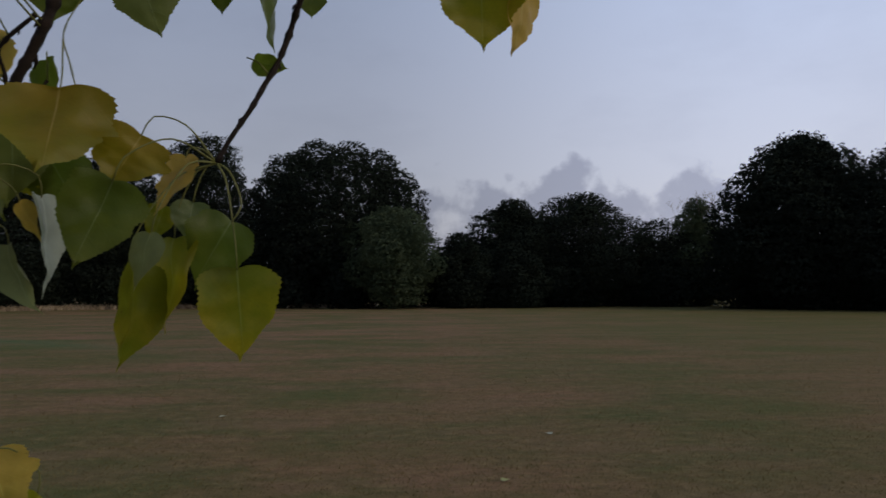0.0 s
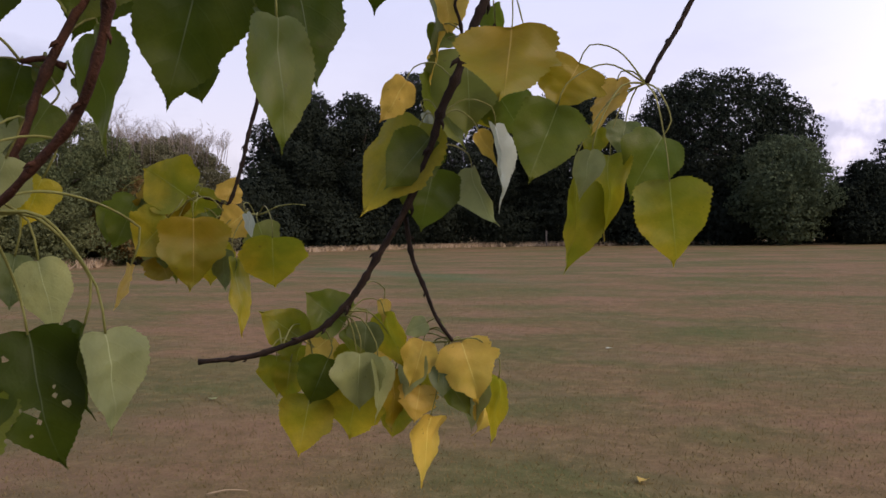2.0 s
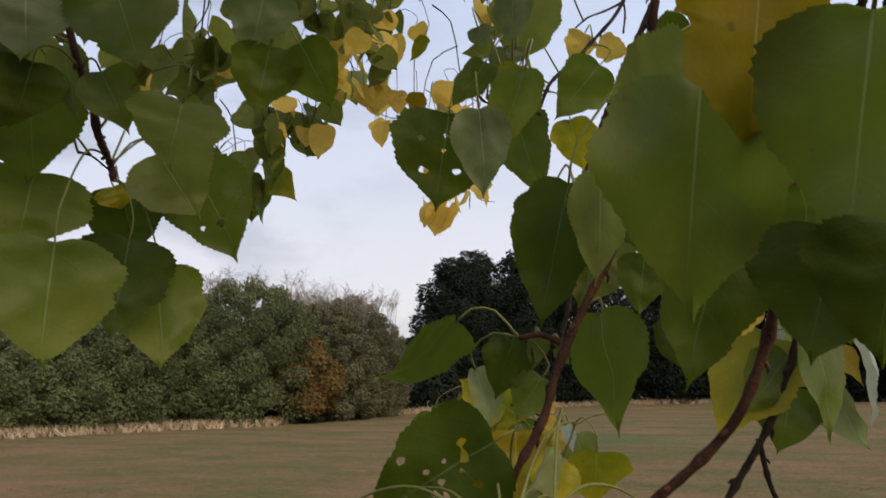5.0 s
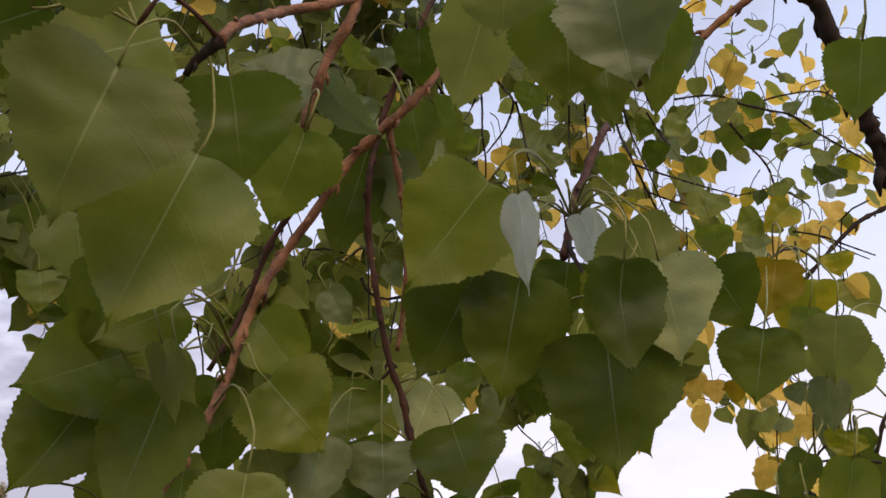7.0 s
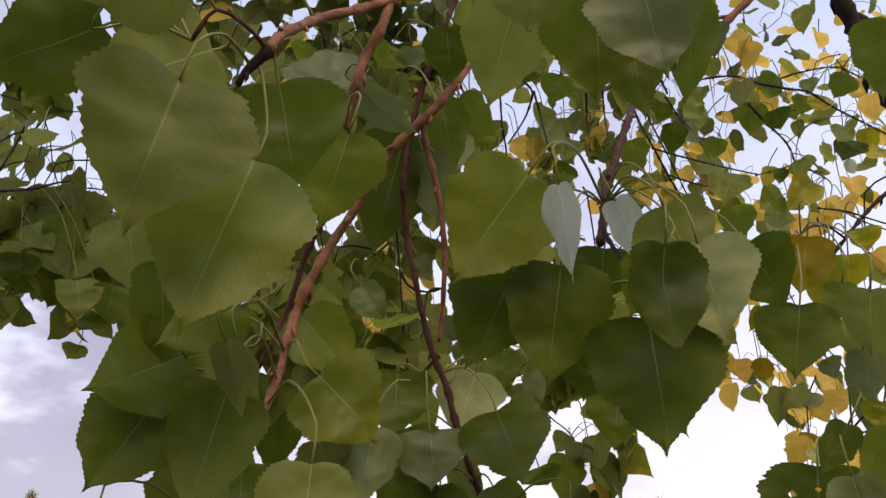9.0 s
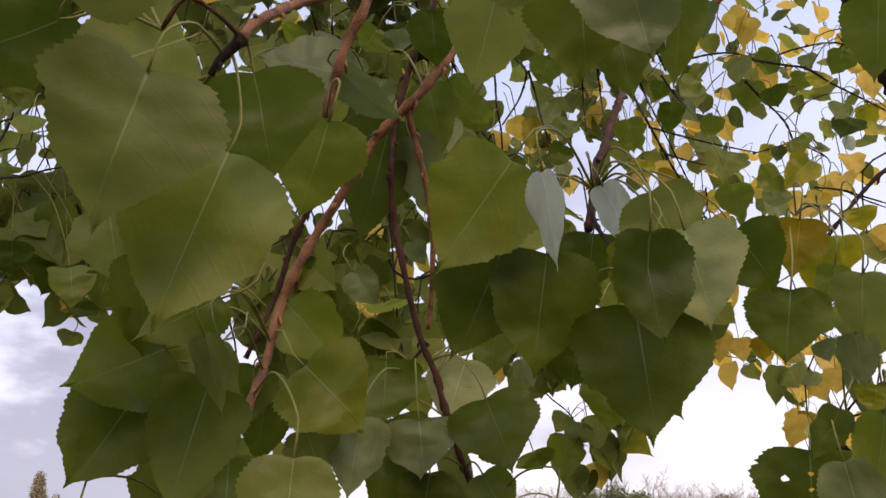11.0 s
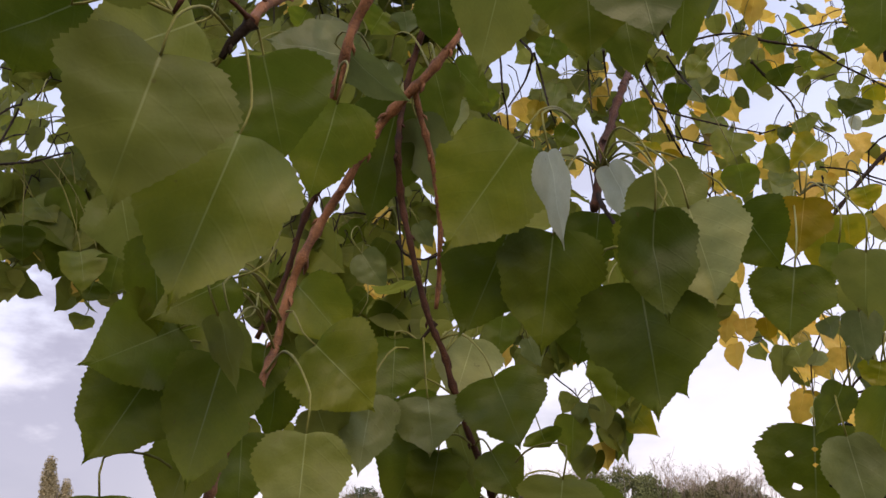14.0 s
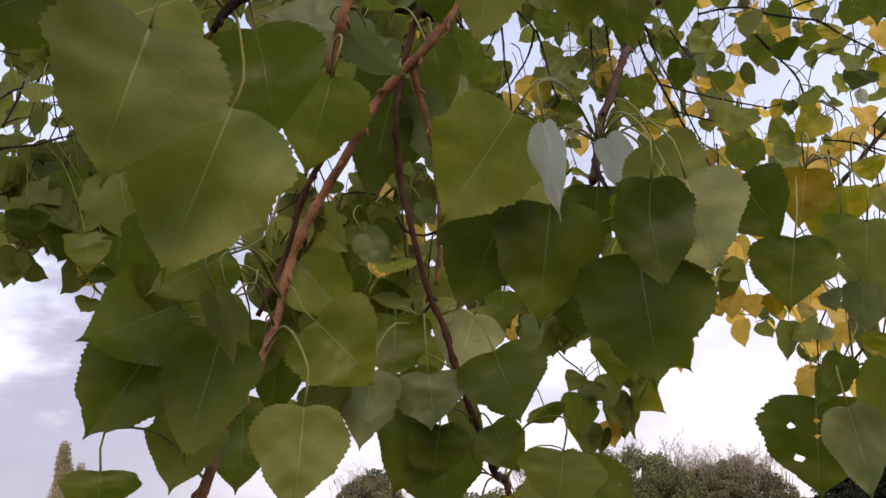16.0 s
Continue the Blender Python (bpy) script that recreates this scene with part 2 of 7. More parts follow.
def field_material():
    """Worn summer turf: green and rusty patches, straw flecks and bare soil."""
    m = Nodes("parched turf")
    where = m.add("TexCoord").outputs["Object"]
    stretch = m.add("Mapping", Scale=(0.8, 1.1, 1.0))
    m.join(where, stretch.inputs[0])
    broad, mid = m.noise(0.2, 5.0, stretch.outputs[0], 0.6), m.noise(0.55, 6.0, stretch.outputs[0], 0.65)
    fine, grain = m.noise(4.5, 7.0, where, 0.78), m.noise(45.0, 4.0, where, 0.75)
    colour = m.mix(m.ramp(broad, 0.42, 0.58), (0.086, 0.083, 0.029), (0.168, 0.099, 0.054))
    colour = m.mix(m.math("MULTIPLY", m.ramp(mid, 0.48, 0.6), 0.45), colour, (0.164, 0.097, 0.05))
    colour = m.mix(m.math("MULTIPLY", m.ramp(mid, 0.47, 0.36), 0.6), colour, (0.062, 0.073, 0.022))
    colour = m.mix(m.math("MULTIPLY", m.ramp(fine, 0.5, 0.66), 0.5), colour, (0.23, 0.168, 0.08))
    colour = m.mix(m.math("MULTIPLY", m.ramp(fine, 0.5, 0.36), 0.55), colour, (0.059, 0.052, 0.017))
    colour = m.mix(m.math("MULTIPLY", m.ramp(grain, 0.5, 0.36), 0.4), colour, (0.050, 0.040, 0.014))
    # streaks of greener growth and of bare pinkish soil
    drawn = m.add("Mapping", Scale=(0.6, 1.2, 1.0))
    m.join(where, drawn.inputs[0])
    streak = m.noise(0.55, 5.0, drawn.outputs[0], 0.6)
    colour = m.mix(m.math("MULTIPLY", m.ramp(streak, 0.5, 0.34), 0.5), colour, (0.069, 0.079, 0.022))
    colour = m.mix(m.math("MULTIPLY", m.ramp(streak, 0.5, 0.68), 0.5), colour, (0.181, 0.108, 0.066))
    # greener turf towards the east side
    xyz = m.add("SeparateXYZ")
    m.join(where, xyz.inputs[0])
    colour = m.mix(m.math("MULTIPLY", m.ramp(m.math("ADD", xyz.outputs["X"], m.math("MULTIPLY", mid, 8.0)), 6.0, 20.0), 0.55), colour, (0.084, 0.08, 0.019))
    # a lusher strip that runs obliquely over the field
    across = m.math("ABSOLUTE", m.math("SUBTRACT", m.math("ADD", m.math("MULTIPLY", xyz.outputs["X"], 0.57), m.math("MULTIPLY", xyz.outputs["Y"], 0.82)), 15.2))
    along = m.math("ABSOLUTE", m.math("SUBTRACT", m.math("ADD", m.math("MULTIPLY", xyz.outputs["X"], -0.82), m.math("MULTIPLY", xyz.outputs["Y"], 0.57)), 27.6))
    lush = m.math("MULTIPLY", m.ramp(m.math("ADD", across, m.math("MULTIPLY", mid, 2.4)), 2.9, 1.3), m.ramp(along, 10.0, 5.0))
    colour = m.mix(m.math("MULTIPLY", lush, 0.55), colour, (0.042, 0.097, 0.038))
    m.join(colour, m.bsdf.inputs["Base Color"])
    m.bsdf.inputs["Roughness"].default_value = 0.95
    m.bsdf.inputs["Specular IOR Level"].default_value = 0.1
    m.bump(m.math("ADD", fine, m.math("MULTIPLY", grain, 0.4)), 0.5, 0.05)
    return m.mat


FIELD = field_material()


# ---- building helpers ----
def part(name, bm, material, parent=None, label=""):
    """Links a bmesh as one mesh object under a thing or a part."""
    me = bpy.data.meshes.new(name)
    bm.to_mesh(me)
    bm.free()
    me.materials.append(material)
    for poly in me.polygons:
        poly.use_smooth = True
    ob = new(name, me)
    ob.parent = parent
    return tagged(ob, label)


def soup(name, points, faces, materials, parent=None, slots=None):
    """Links arrays of points and faces as one mesh object."""
    me = bpy.data.meshes.new(name)
    if slots is None:
        me.vertices.add(len(points))
        me.vertices.foreach_set("co", np.asarray(points, dtype=np.float32).ravel())
        me.loops.add(3 * len(faces))
        me.loops.foreach_set("vertex_index", np.asarray(faces, dtype=np.int32).ravel())
        me.polygons.add(len(faces))
        me.polygons.foreach_set("loop_start", np.arange(0, 3 * len(faces), 3, dtype=np.int32))
        me.update(calc_edges=True)
    else:
        me.from_pydata([tuple(p) for p in points], [], [tuple(f) for f in faces])
    for m in materials:
        me.materials.append(m)
    if slots is not None:
        me.polygons.foreach_set("material_index", slots)
    ob = new(name, me)
    ob.parent = parent
    return ob


def thing(name, place, label, category, group=""):
    ob = new(name)
    ob.empty_display_size = 0.2
    ob.location = place
    return tagged(ob, label, category, group)


def curve_through(points, step):
    """Smooth points along a polyline, about step metres apart."""
    ps = [Vector(p) for p in points]
    ps = [ps[0] * 2 - ps[1]] + ps + [ps[-1] * 2 - ps[-2]]
    found = []
    for a, b, c, d in zip(ps, ps[1:], ps[2:], ps[3:]):
        long = (c - b).length
        n = max(2, int(long / step))
        leave = (c - a) * (long / (long + (b - a).length + 1e-9))
        arrive = (d - b) * (long / (long + (d - c).length + 1e-9))
        for i in range(n):
            t = i / n
            found.append(b * (2 * t ** 3 - 3 * t * t + 1) + leave * (t ** 3 - 2 * t * t + t) + c * (3 * t * t - 2 * t ** 3) + arrive * (t ** 3 - t * t))
    return found + [ps[-2]]


def tube(bm, path, radii, sides=7):
    """A closed tube along path."""
    rings, side = [], None
    for i, p in enumerate(path):
        ahead = (path[min(i + 1, len(path) - 1)] - path[max(i - 1, 0)]).normalized()
        side = ahead.orthogonal() if side is None else side - ahead * side.dot(ahead)
        side.normalize()
        other = ahead.cross(side)
        rings.append([bm.verts.new(p + radii[i] * (side * math.cos(a) + other * math.sin(a))) for a in (2 * math.pi * k / sides for k in range(sides))])
    for a, b in zip(rings, rings[1:]):
        for k in range(sides):
            bm.faces.new((a[k], a[(k + 1) % sides], b[(k + 1) % sides], b[k]))
    bm.faces.new(rings[0][::-1])
    bm.faces.new(rings[-1])


# ---- ground ----
bm = bmesh.new()
bmesh.ops.create_grid(bm, x_segments=120, y_segments=120, size=1600)
for v in bm.verts:
    far = max(0.0, v.co.xy.length - 130)
    v.co.z = 0.02 * far * (0.4 + 0.6 * noise.noise(v.co * 0.004)) if far else 0.0
tagged(part("ground", bm, FIELD), "parched mown grass field with rusty and green patches", "ground", kind="structure")


def blades(name, count, place, tall, wide, material, label):
    """Grass blades as narrow bent triangles; place gives a random foot."""
    rng = np.random.default_rng(7)
    feet = place(rng, count)
    turn, lean = rng.uniform(0, 2 * np.pi, count), rng.normal(0, 0.5, (count, 2))
    h = tall * rng.uniform(0.5, 1.25, count)
    w = wide * rng.uniform(0.6, 1.4, count)
    side = np.stack([np.cos(turn) * w, np.sin(turn) * w, np.zeros(count)], 1)
    top = feet + np.stack([lean[:, 0] * h, lean[:, 1] * h, h], 1)
    points = np.stack([feet - side, feet + side, top], 1).reshape(-1, 3)
    faces = np.arange(count * 3).reshape(-1, 3)
    return tagged(soup(name, points, faces, [material]), label, "grass", kind="stuff")


def near_field(rng, n):
    away = 4.2 * (30 / 4.2) ** (rng.random(n) ** 0.8)
    turn = np.radians(rng.uniform(-34, 72, n))
    return np.stack([-np.sin(turn) * away - 0.1, np.cos(turn) * away - 0.1, np.full(n, -0.004)], 1)


blades("grass", 130000, near_field, 0.024, 0.0045, BLADE, "short dry mown grass on the field")


def field_edge(rng, n):
    turn = rng.uniform(2, 105, n)
    away = np.interp(turn, [2, 20, 30, 38, 45, 60, 105], [77, 77, 71, 58, 46, 42, 40]) + rng.normal(0, 0.8, n)
    turn = np.radians(turn)
    return np.stack([-np.sin(turn) * away, np.cos(turn) * away, np.zeros(n)], 1)


blades("long_grass", 16000, field_edge, 0.42, 0.05, HAY, "uncut straw-coloured grass along the field edge")


# ---- trees round the field ----
def clumps(rng, lobes, count, size, shape=0.72, rough=0.45):
    """Small leaf triangles over the skin and a little inside of ellipsoid lobes (x, y, z, rx, rz)."""
    lobes = np.array(lobes)
    area = lobes[:, 3] * (lobes[:, 3] + lobes[:, 4])
    pick = rng.choice(len(lobes), count, p=area / area.sum())
    way = rng.normal(size=(count, 3))
    way /= np.linalg.norm(way, axis=1)[:, None]
    deep = shape + (1.04 - shape) * rng.random(count) ** 0.6
    ripple = 1 + 0.13 * np.sin(way[:, 0] * 9 + pick) * np.cos(way[:, 1] * 8 + 2 * pick) + 0.08 * np.sin(way[:, 2] * 17 + pick)
    r = lobes[pick][:, [3, 3, 4]] * (deep * ripple)[:, None]
    centre = lobes[pick][:, :3] + way * r
    # leaves face outwards and up, with much scatter
    face = way + rng.normal(size=(count, 3)) * rough
    face /= np.linalg.norm(face, axis=1)[:, None]
    a, b = np.cross(face, rng.normal(size=(count, 3))), None
    a /= np.linalg.norm(a, axis=1)[:, None]
    b = np.cross(face, a)
    s = (size * rng.uniform(0.5, 1.4, count))[:, None]
    points = np.stack([centre - a * s, centre + a * s * 0.6 - b * s * 0.8, centre + a * s * 0.6 + b * s * 0.8], 1).reshape(-1, 3)
    points[:, 2] = np.maximum(points[:, 2], 0.02)
    return points, np.arange(count * 3).reshape(-1, 3)


def tree(style, x, y, high, wide, label, category="tree", lobes_n=14, count=9000, size=0.3, foot=0.12, bare=0, lobe=1.0, deep=0.72, core=True, square=0.7, rough=0.45, fine=1.0, seed=1):
    """A far tree: tapered trunk with limbs, a lobed crown of small leaves, and bare twigs above it where wanted."""
    rng = np.random.default_rng(seed)
    top = thing(category if category != "tree" else "tree", (x, y, 0), label, category, "trees round the field")
    bm = bmesh.new()
    trunk_r = 0.018 * high + 0.06
    body = [Vector((0.1 * math.sin(i * 1.7) * i / 3, 0.08 * math.cos(i * 2.1) * i / 3, high * 0.72 * i / 5)) for i in range(6)]
    tube(bm, body, [trunk_r * (1.25 - 0.2 * i) for i in range(6)], 8)
    for k in range(6):
        a = k * 2.4 + seed
        start = body[1 + k % 3].lerp(body[2 + k % 3], 0.5)
        end = Vector((math.cos(a) * wide * 0.33, math.sin(a) * wide * 0.33, high * (0.45 + 0.06 * k)))
        tube(bm, [start, start.lerp(end, 0.5) + Vector((0, 0, -0.25)), end], [trunk_r * 0.45, trunk_r * 0.3, trunk_r * 0.1], 5)
    part("trunk", bm, WOOD_DARK, top)
    lobes = []
    for k in range(lobes_n):
        t = k / max(1, lobes_n - 1)
        z = high * (foot + (0.93 - foot) * t)
        a = k * 2.39996 + seed
        if style == "poplar":
            r = wide * 0.5 * math.sin(math.pi * (0.2 + 0.68 * t)) * rng.uniform(0.75, 1.0)
            low = k % 3 == 0
            lobes.append((math.cos(a) * r * 0.2, math.sin(a) * r * 0.2 + wide * (0.26 if low else -0.14), min(z * (0.86 if low else 1.0), high - r), r * 0.7, r * 1.3))
            continue
        reach = wide * 0.5 * math.sin(math.pi * min(1, 0.25 + 0.72 * t)) ** square
        r = lobe * wide * (0.30 - 0.12 * t) * rng.uniform(0.8, 1.15)
        off = max(0.0, reach - r * 0.75)
        rz = r * rng.uniform(0.7, 0.95)
        lobes.append((math.cos(a) * off, math.sin(a) * off, min(z, high - rz * 0.95), r, rz))
    if style != "poplar" and core:
        lobes.append((0, 0, high * 0.45, wide * 0.33, high * 0.38))
    points, faces = clumps(rng, lobes, int(count * 5.0 * fine ** 1.5), size * 0.42 / fine, deep, rough)
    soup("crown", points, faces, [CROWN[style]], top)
    if bare:
        bm = bmesh.new()
        for k in range(bare):
            a, out = rng.uniform(0, 6.283), wide * 0.42 * math.sqrt(rng.random())
            foot_v = Vector((math.cos(a) * out, math.sin(a) * out, high * (0.9 - 0.7 * (out / wide) ** 2)))
            tip = foot_v + Vector((math.cos(a) * 0.5 + rng.normal(0, 0.4), math.sin(a) * 0.5 + rng.normal(0, 0.4), rng.uniform(0.6, 1.7)))
            midway = foot_v.lerp(tip, 0.5) + Vector((rng.normal(0, 0.12), rng.normal(0, 0.12), 0))
            tube(bm, [foot_v - Vector((0, 0, 0.8)), midway, tip], [0.024, 0.014, 0.005], 3)
            for j in range(7):
                q = midway.lerp(tip, 0.13 * j)
                w = q + Vector((rng.normal(0, 0.28), rng.normal(0, 0.28), rng.uniform(0.1, 0.5)))
                tube(bm, [q, w], [0.010, 0.004], 3)
                tube(bm, [q.lerp(w, 0.5), q.lerp(w, 0.5) + Vector((rng.normal(0, 0.15), rng.normal(0, 0.15), 0.2))], [0.006, 0.003], 3)
        tagged(part("bare_twig", bm, TWIG_GREY, top, "leafless grey twigs"), kind="stuff")
    return top


OAK = "tall silhouette-dark oak with a broad domed crown"
LIME_TREE = "smaller mid-green tree in front of the wood"
SHRUB = "rounded silhouette-dark shrub at the wood's edge"
WOOD_TREE = "silhouette-dark full-crowned broadleaved tree of the wood"
TWIGGY = "hedgerow tree with bare twigs above its leaves"
WILLOW = "bushy grey-green willow at the field edge"
seeds = 3
# "dark" crowns carry their backlit darkness in the leaf colour
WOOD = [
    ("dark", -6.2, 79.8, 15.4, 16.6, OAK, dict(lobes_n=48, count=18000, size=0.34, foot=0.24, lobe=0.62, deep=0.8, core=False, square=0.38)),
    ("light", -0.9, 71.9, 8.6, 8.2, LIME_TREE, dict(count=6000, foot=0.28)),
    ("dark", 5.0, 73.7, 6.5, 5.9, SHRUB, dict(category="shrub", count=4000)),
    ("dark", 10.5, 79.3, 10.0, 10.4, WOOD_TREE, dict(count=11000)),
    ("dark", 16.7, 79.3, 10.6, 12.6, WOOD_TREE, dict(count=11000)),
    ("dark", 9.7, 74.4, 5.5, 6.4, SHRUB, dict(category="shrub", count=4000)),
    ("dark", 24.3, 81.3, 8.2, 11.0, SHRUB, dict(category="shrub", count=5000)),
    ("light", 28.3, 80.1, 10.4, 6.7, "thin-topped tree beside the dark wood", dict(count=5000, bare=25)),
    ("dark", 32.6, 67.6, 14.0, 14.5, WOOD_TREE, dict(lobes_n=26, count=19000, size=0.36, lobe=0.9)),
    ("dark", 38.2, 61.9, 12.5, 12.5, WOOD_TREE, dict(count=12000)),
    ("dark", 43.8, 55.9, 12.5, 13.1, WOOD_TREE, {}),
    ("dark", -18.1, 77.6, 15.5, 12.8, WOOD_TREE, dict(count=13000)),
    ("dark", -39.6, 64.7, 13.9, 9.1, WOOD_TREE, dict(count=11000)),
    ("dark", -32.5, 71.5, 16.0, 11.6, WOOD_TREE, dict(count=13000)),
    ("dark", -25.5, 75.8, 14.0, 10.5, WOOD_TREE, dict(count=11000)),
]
HEDGE = [
    ("hedge", -46.0, 53.6, 8.7, 9.0, TWIGGY, dict(bare=90)),
    ("hedge", -47.5, 48.2, 7.9, 6.8, TWIGGY, dict(bare=60)),
    ("willow", -44.6, 41.7, 8.8, 9.4, WILLOW, dict(bare=45)),
    ("brown", -40.3, 43.4, 5.0, 4.6, "small russet-leaved tree before the hedge", dict(count=5000, foot=0.2)),
    ("hedge", -45.4, 50.2, 8.0, 7.7, TWIGGY, dict(bare=80)),
    ("dark", -40.8, 62.8, 13.2, 8.0, WOOD_TREE, {}),
    ("dark", -36.4, 67.2, 13.9, 8.5, WOOD_TREE, {}),
    ("willow", -48.4, 32.1, 6.7, 8.9, WILLOW, {}),
    ("willow", -50.2, 26.2, 5.7, 7.6, WILLOW, {}),
    ("hedge", -67.3, 33.4, 9.8, 7.5, TWIGGY, dict(bare=40)),
    ("willow", -48.9, 39.8, 8.4, 5.5, WILLOW, dict(bare=30)),
    ("light", -78.5, 40.0, 12.8, 6.9, "round-topped green tree behind the hedge", {}),
    ("willow", -53.0, 20.1, 5.6, 9.9, WILLOW, {}),
    ("hedge", -51.8, 40.9, 9.0, 6.3, TWIGGY, dict(bare=70)),
    ("willow", -56.2, 11.8, 6.1, 11.6, WILLOW, {}),
    ("hedge", -42.6, 47.6, 7.6, 6.6, TWIGGY, dict(bare=30)),
]
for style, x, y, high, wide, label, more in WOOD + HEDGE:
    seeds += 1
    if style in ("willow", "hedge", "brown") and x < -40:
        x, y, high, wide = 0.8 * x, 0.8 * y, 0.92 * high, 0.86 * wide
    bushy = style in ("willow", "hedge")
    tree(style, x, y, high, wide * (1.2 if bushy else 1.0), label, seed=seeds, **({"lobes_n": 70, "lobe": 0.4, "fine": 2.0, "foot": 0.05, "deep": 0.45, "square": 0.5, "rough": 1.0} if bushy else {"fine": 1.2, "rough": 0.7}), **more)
tall = tree("poplar", -148.05, 21.2, 27.5, 6.0, "tall slender pale poplar standing beyond the hedge", lobes_n=46, count=9000, size=0.55, foot=0.08, deep=0.35, rough=1.0, fine=1.8, seed=51)
# undergrowth that closes the wood's foot, its shade put into the leaf colour
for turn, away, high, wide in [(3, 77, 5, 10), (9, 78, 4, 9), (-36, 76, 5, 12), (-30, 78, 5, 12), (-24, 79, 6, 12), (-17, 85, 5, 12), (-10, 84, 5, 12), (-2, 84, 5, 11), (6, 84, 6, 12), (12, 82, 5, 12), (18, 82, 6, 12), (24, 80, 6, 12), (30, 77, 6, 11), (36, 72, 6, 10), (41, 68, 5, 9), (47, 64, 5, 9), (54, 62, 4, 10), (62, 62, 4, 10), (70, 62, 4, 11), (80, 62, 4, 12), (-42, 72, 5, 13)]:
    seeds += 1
    tree("dark", -math.sin(radians(turn)) * away, math.cos(radians(turn)) * away, high, wide, "silhouette-dark undergrowth beneath the wood's trees", "shrub", lobes_n=9, count=4500, size=0.32, foot=0.1, seed=seeds)


# ---- the poplar whose branches hang round the viewer ----
poplar = thing("poplar_tree", (2.6, -1.9, 0), "poplar with drooping twigs and green to yellow autumn leaves", "tree")
TREE_AT = Vector((2.6, -1.9, 0))


def under(ob):
    """Keeps a part's own coordinates in the world while it hangs under the poplar."""
    ob.matrix_parent_inverse = Matrix.Translation(-TREE_AT)
    return ob


def knobbly(points, r0, r1, step=0.005):
    path = curve_through(points, step)
    n = len(path)
    radii = []
    for i, p in enumerate(path):
        r = r0 + (r1 - r0) * i / (n - 1)
        node = abs(((i * step / 0.019 + 0.35 * math.sin(i * 0.07)) % 1) - 0.5)
        radii.append(r * (0.88 + 0.22 * noise.noise(p * 70) + 0.42 * max(0.0, (node - 0.36) / 0.14)))
    return path, radii


def shoot(bm, points, r0, r1, spurs=True):
    """A woody shoot with swollen nodes and short bud spurs."""
    path, radii = knobbly(points, r0, r1)
    tube(bm, path, radii, 8)
    if spurs:
        for i in range(4, len(path) - 2, 6):
            ahead = (path[i + 1] - path[i]).normalized()
            out = ahead.orthogonal().normalized()
            out.rotate(Matrix.Rotation(i * 2.4, 3, ahead))
            size = radii[i]
            tube(bm, [path[i] + out * size * 0.6, path[i] + out * size * 1.6 + ahead * size, path[i] + out * size * 1.9 + ahead * size * 2.2], [size * 0.6, size * 0.45, size * 0.1], 5)
    return path


WAYS = {}


def branch(points, r0, r1, bark):
    bm = bmesh.new()
    path = shoot(bm, points, r0, r1)
    ob = under(part("branch", bm, bark, poplar, "red-brown knobbly branch" if bark in (BARK_RED, BARK_RED_DIM) else "dark knobbly branch"))
    WAYS[ob.name] = list(path)
    return ob


def twig(owner, points, r0, r1, bark):
    bm = bmesh.new()
    path = shoot(bm, points, r0, r1, bark != STALK)
    part("twig", bm, bark, owner)
    WAYS[owner.name] += path


# half-outline of a poplar blade, from the stalk round to the tip
EDGE = [(0.0, 0.0), (0.13, -0.03), (0.27, -0.022), (0.40, 0.035), (0.475, 0.14), (0.502, 0.26), (0.49, 0.38), (0.448, 0.495), (0.378, 0.61), (0.283, 0.725), (0.178, 0.83), (0.085, 0.915), (0.032, 0.965), (0.01, 1.01), (0.0, 1.06)]


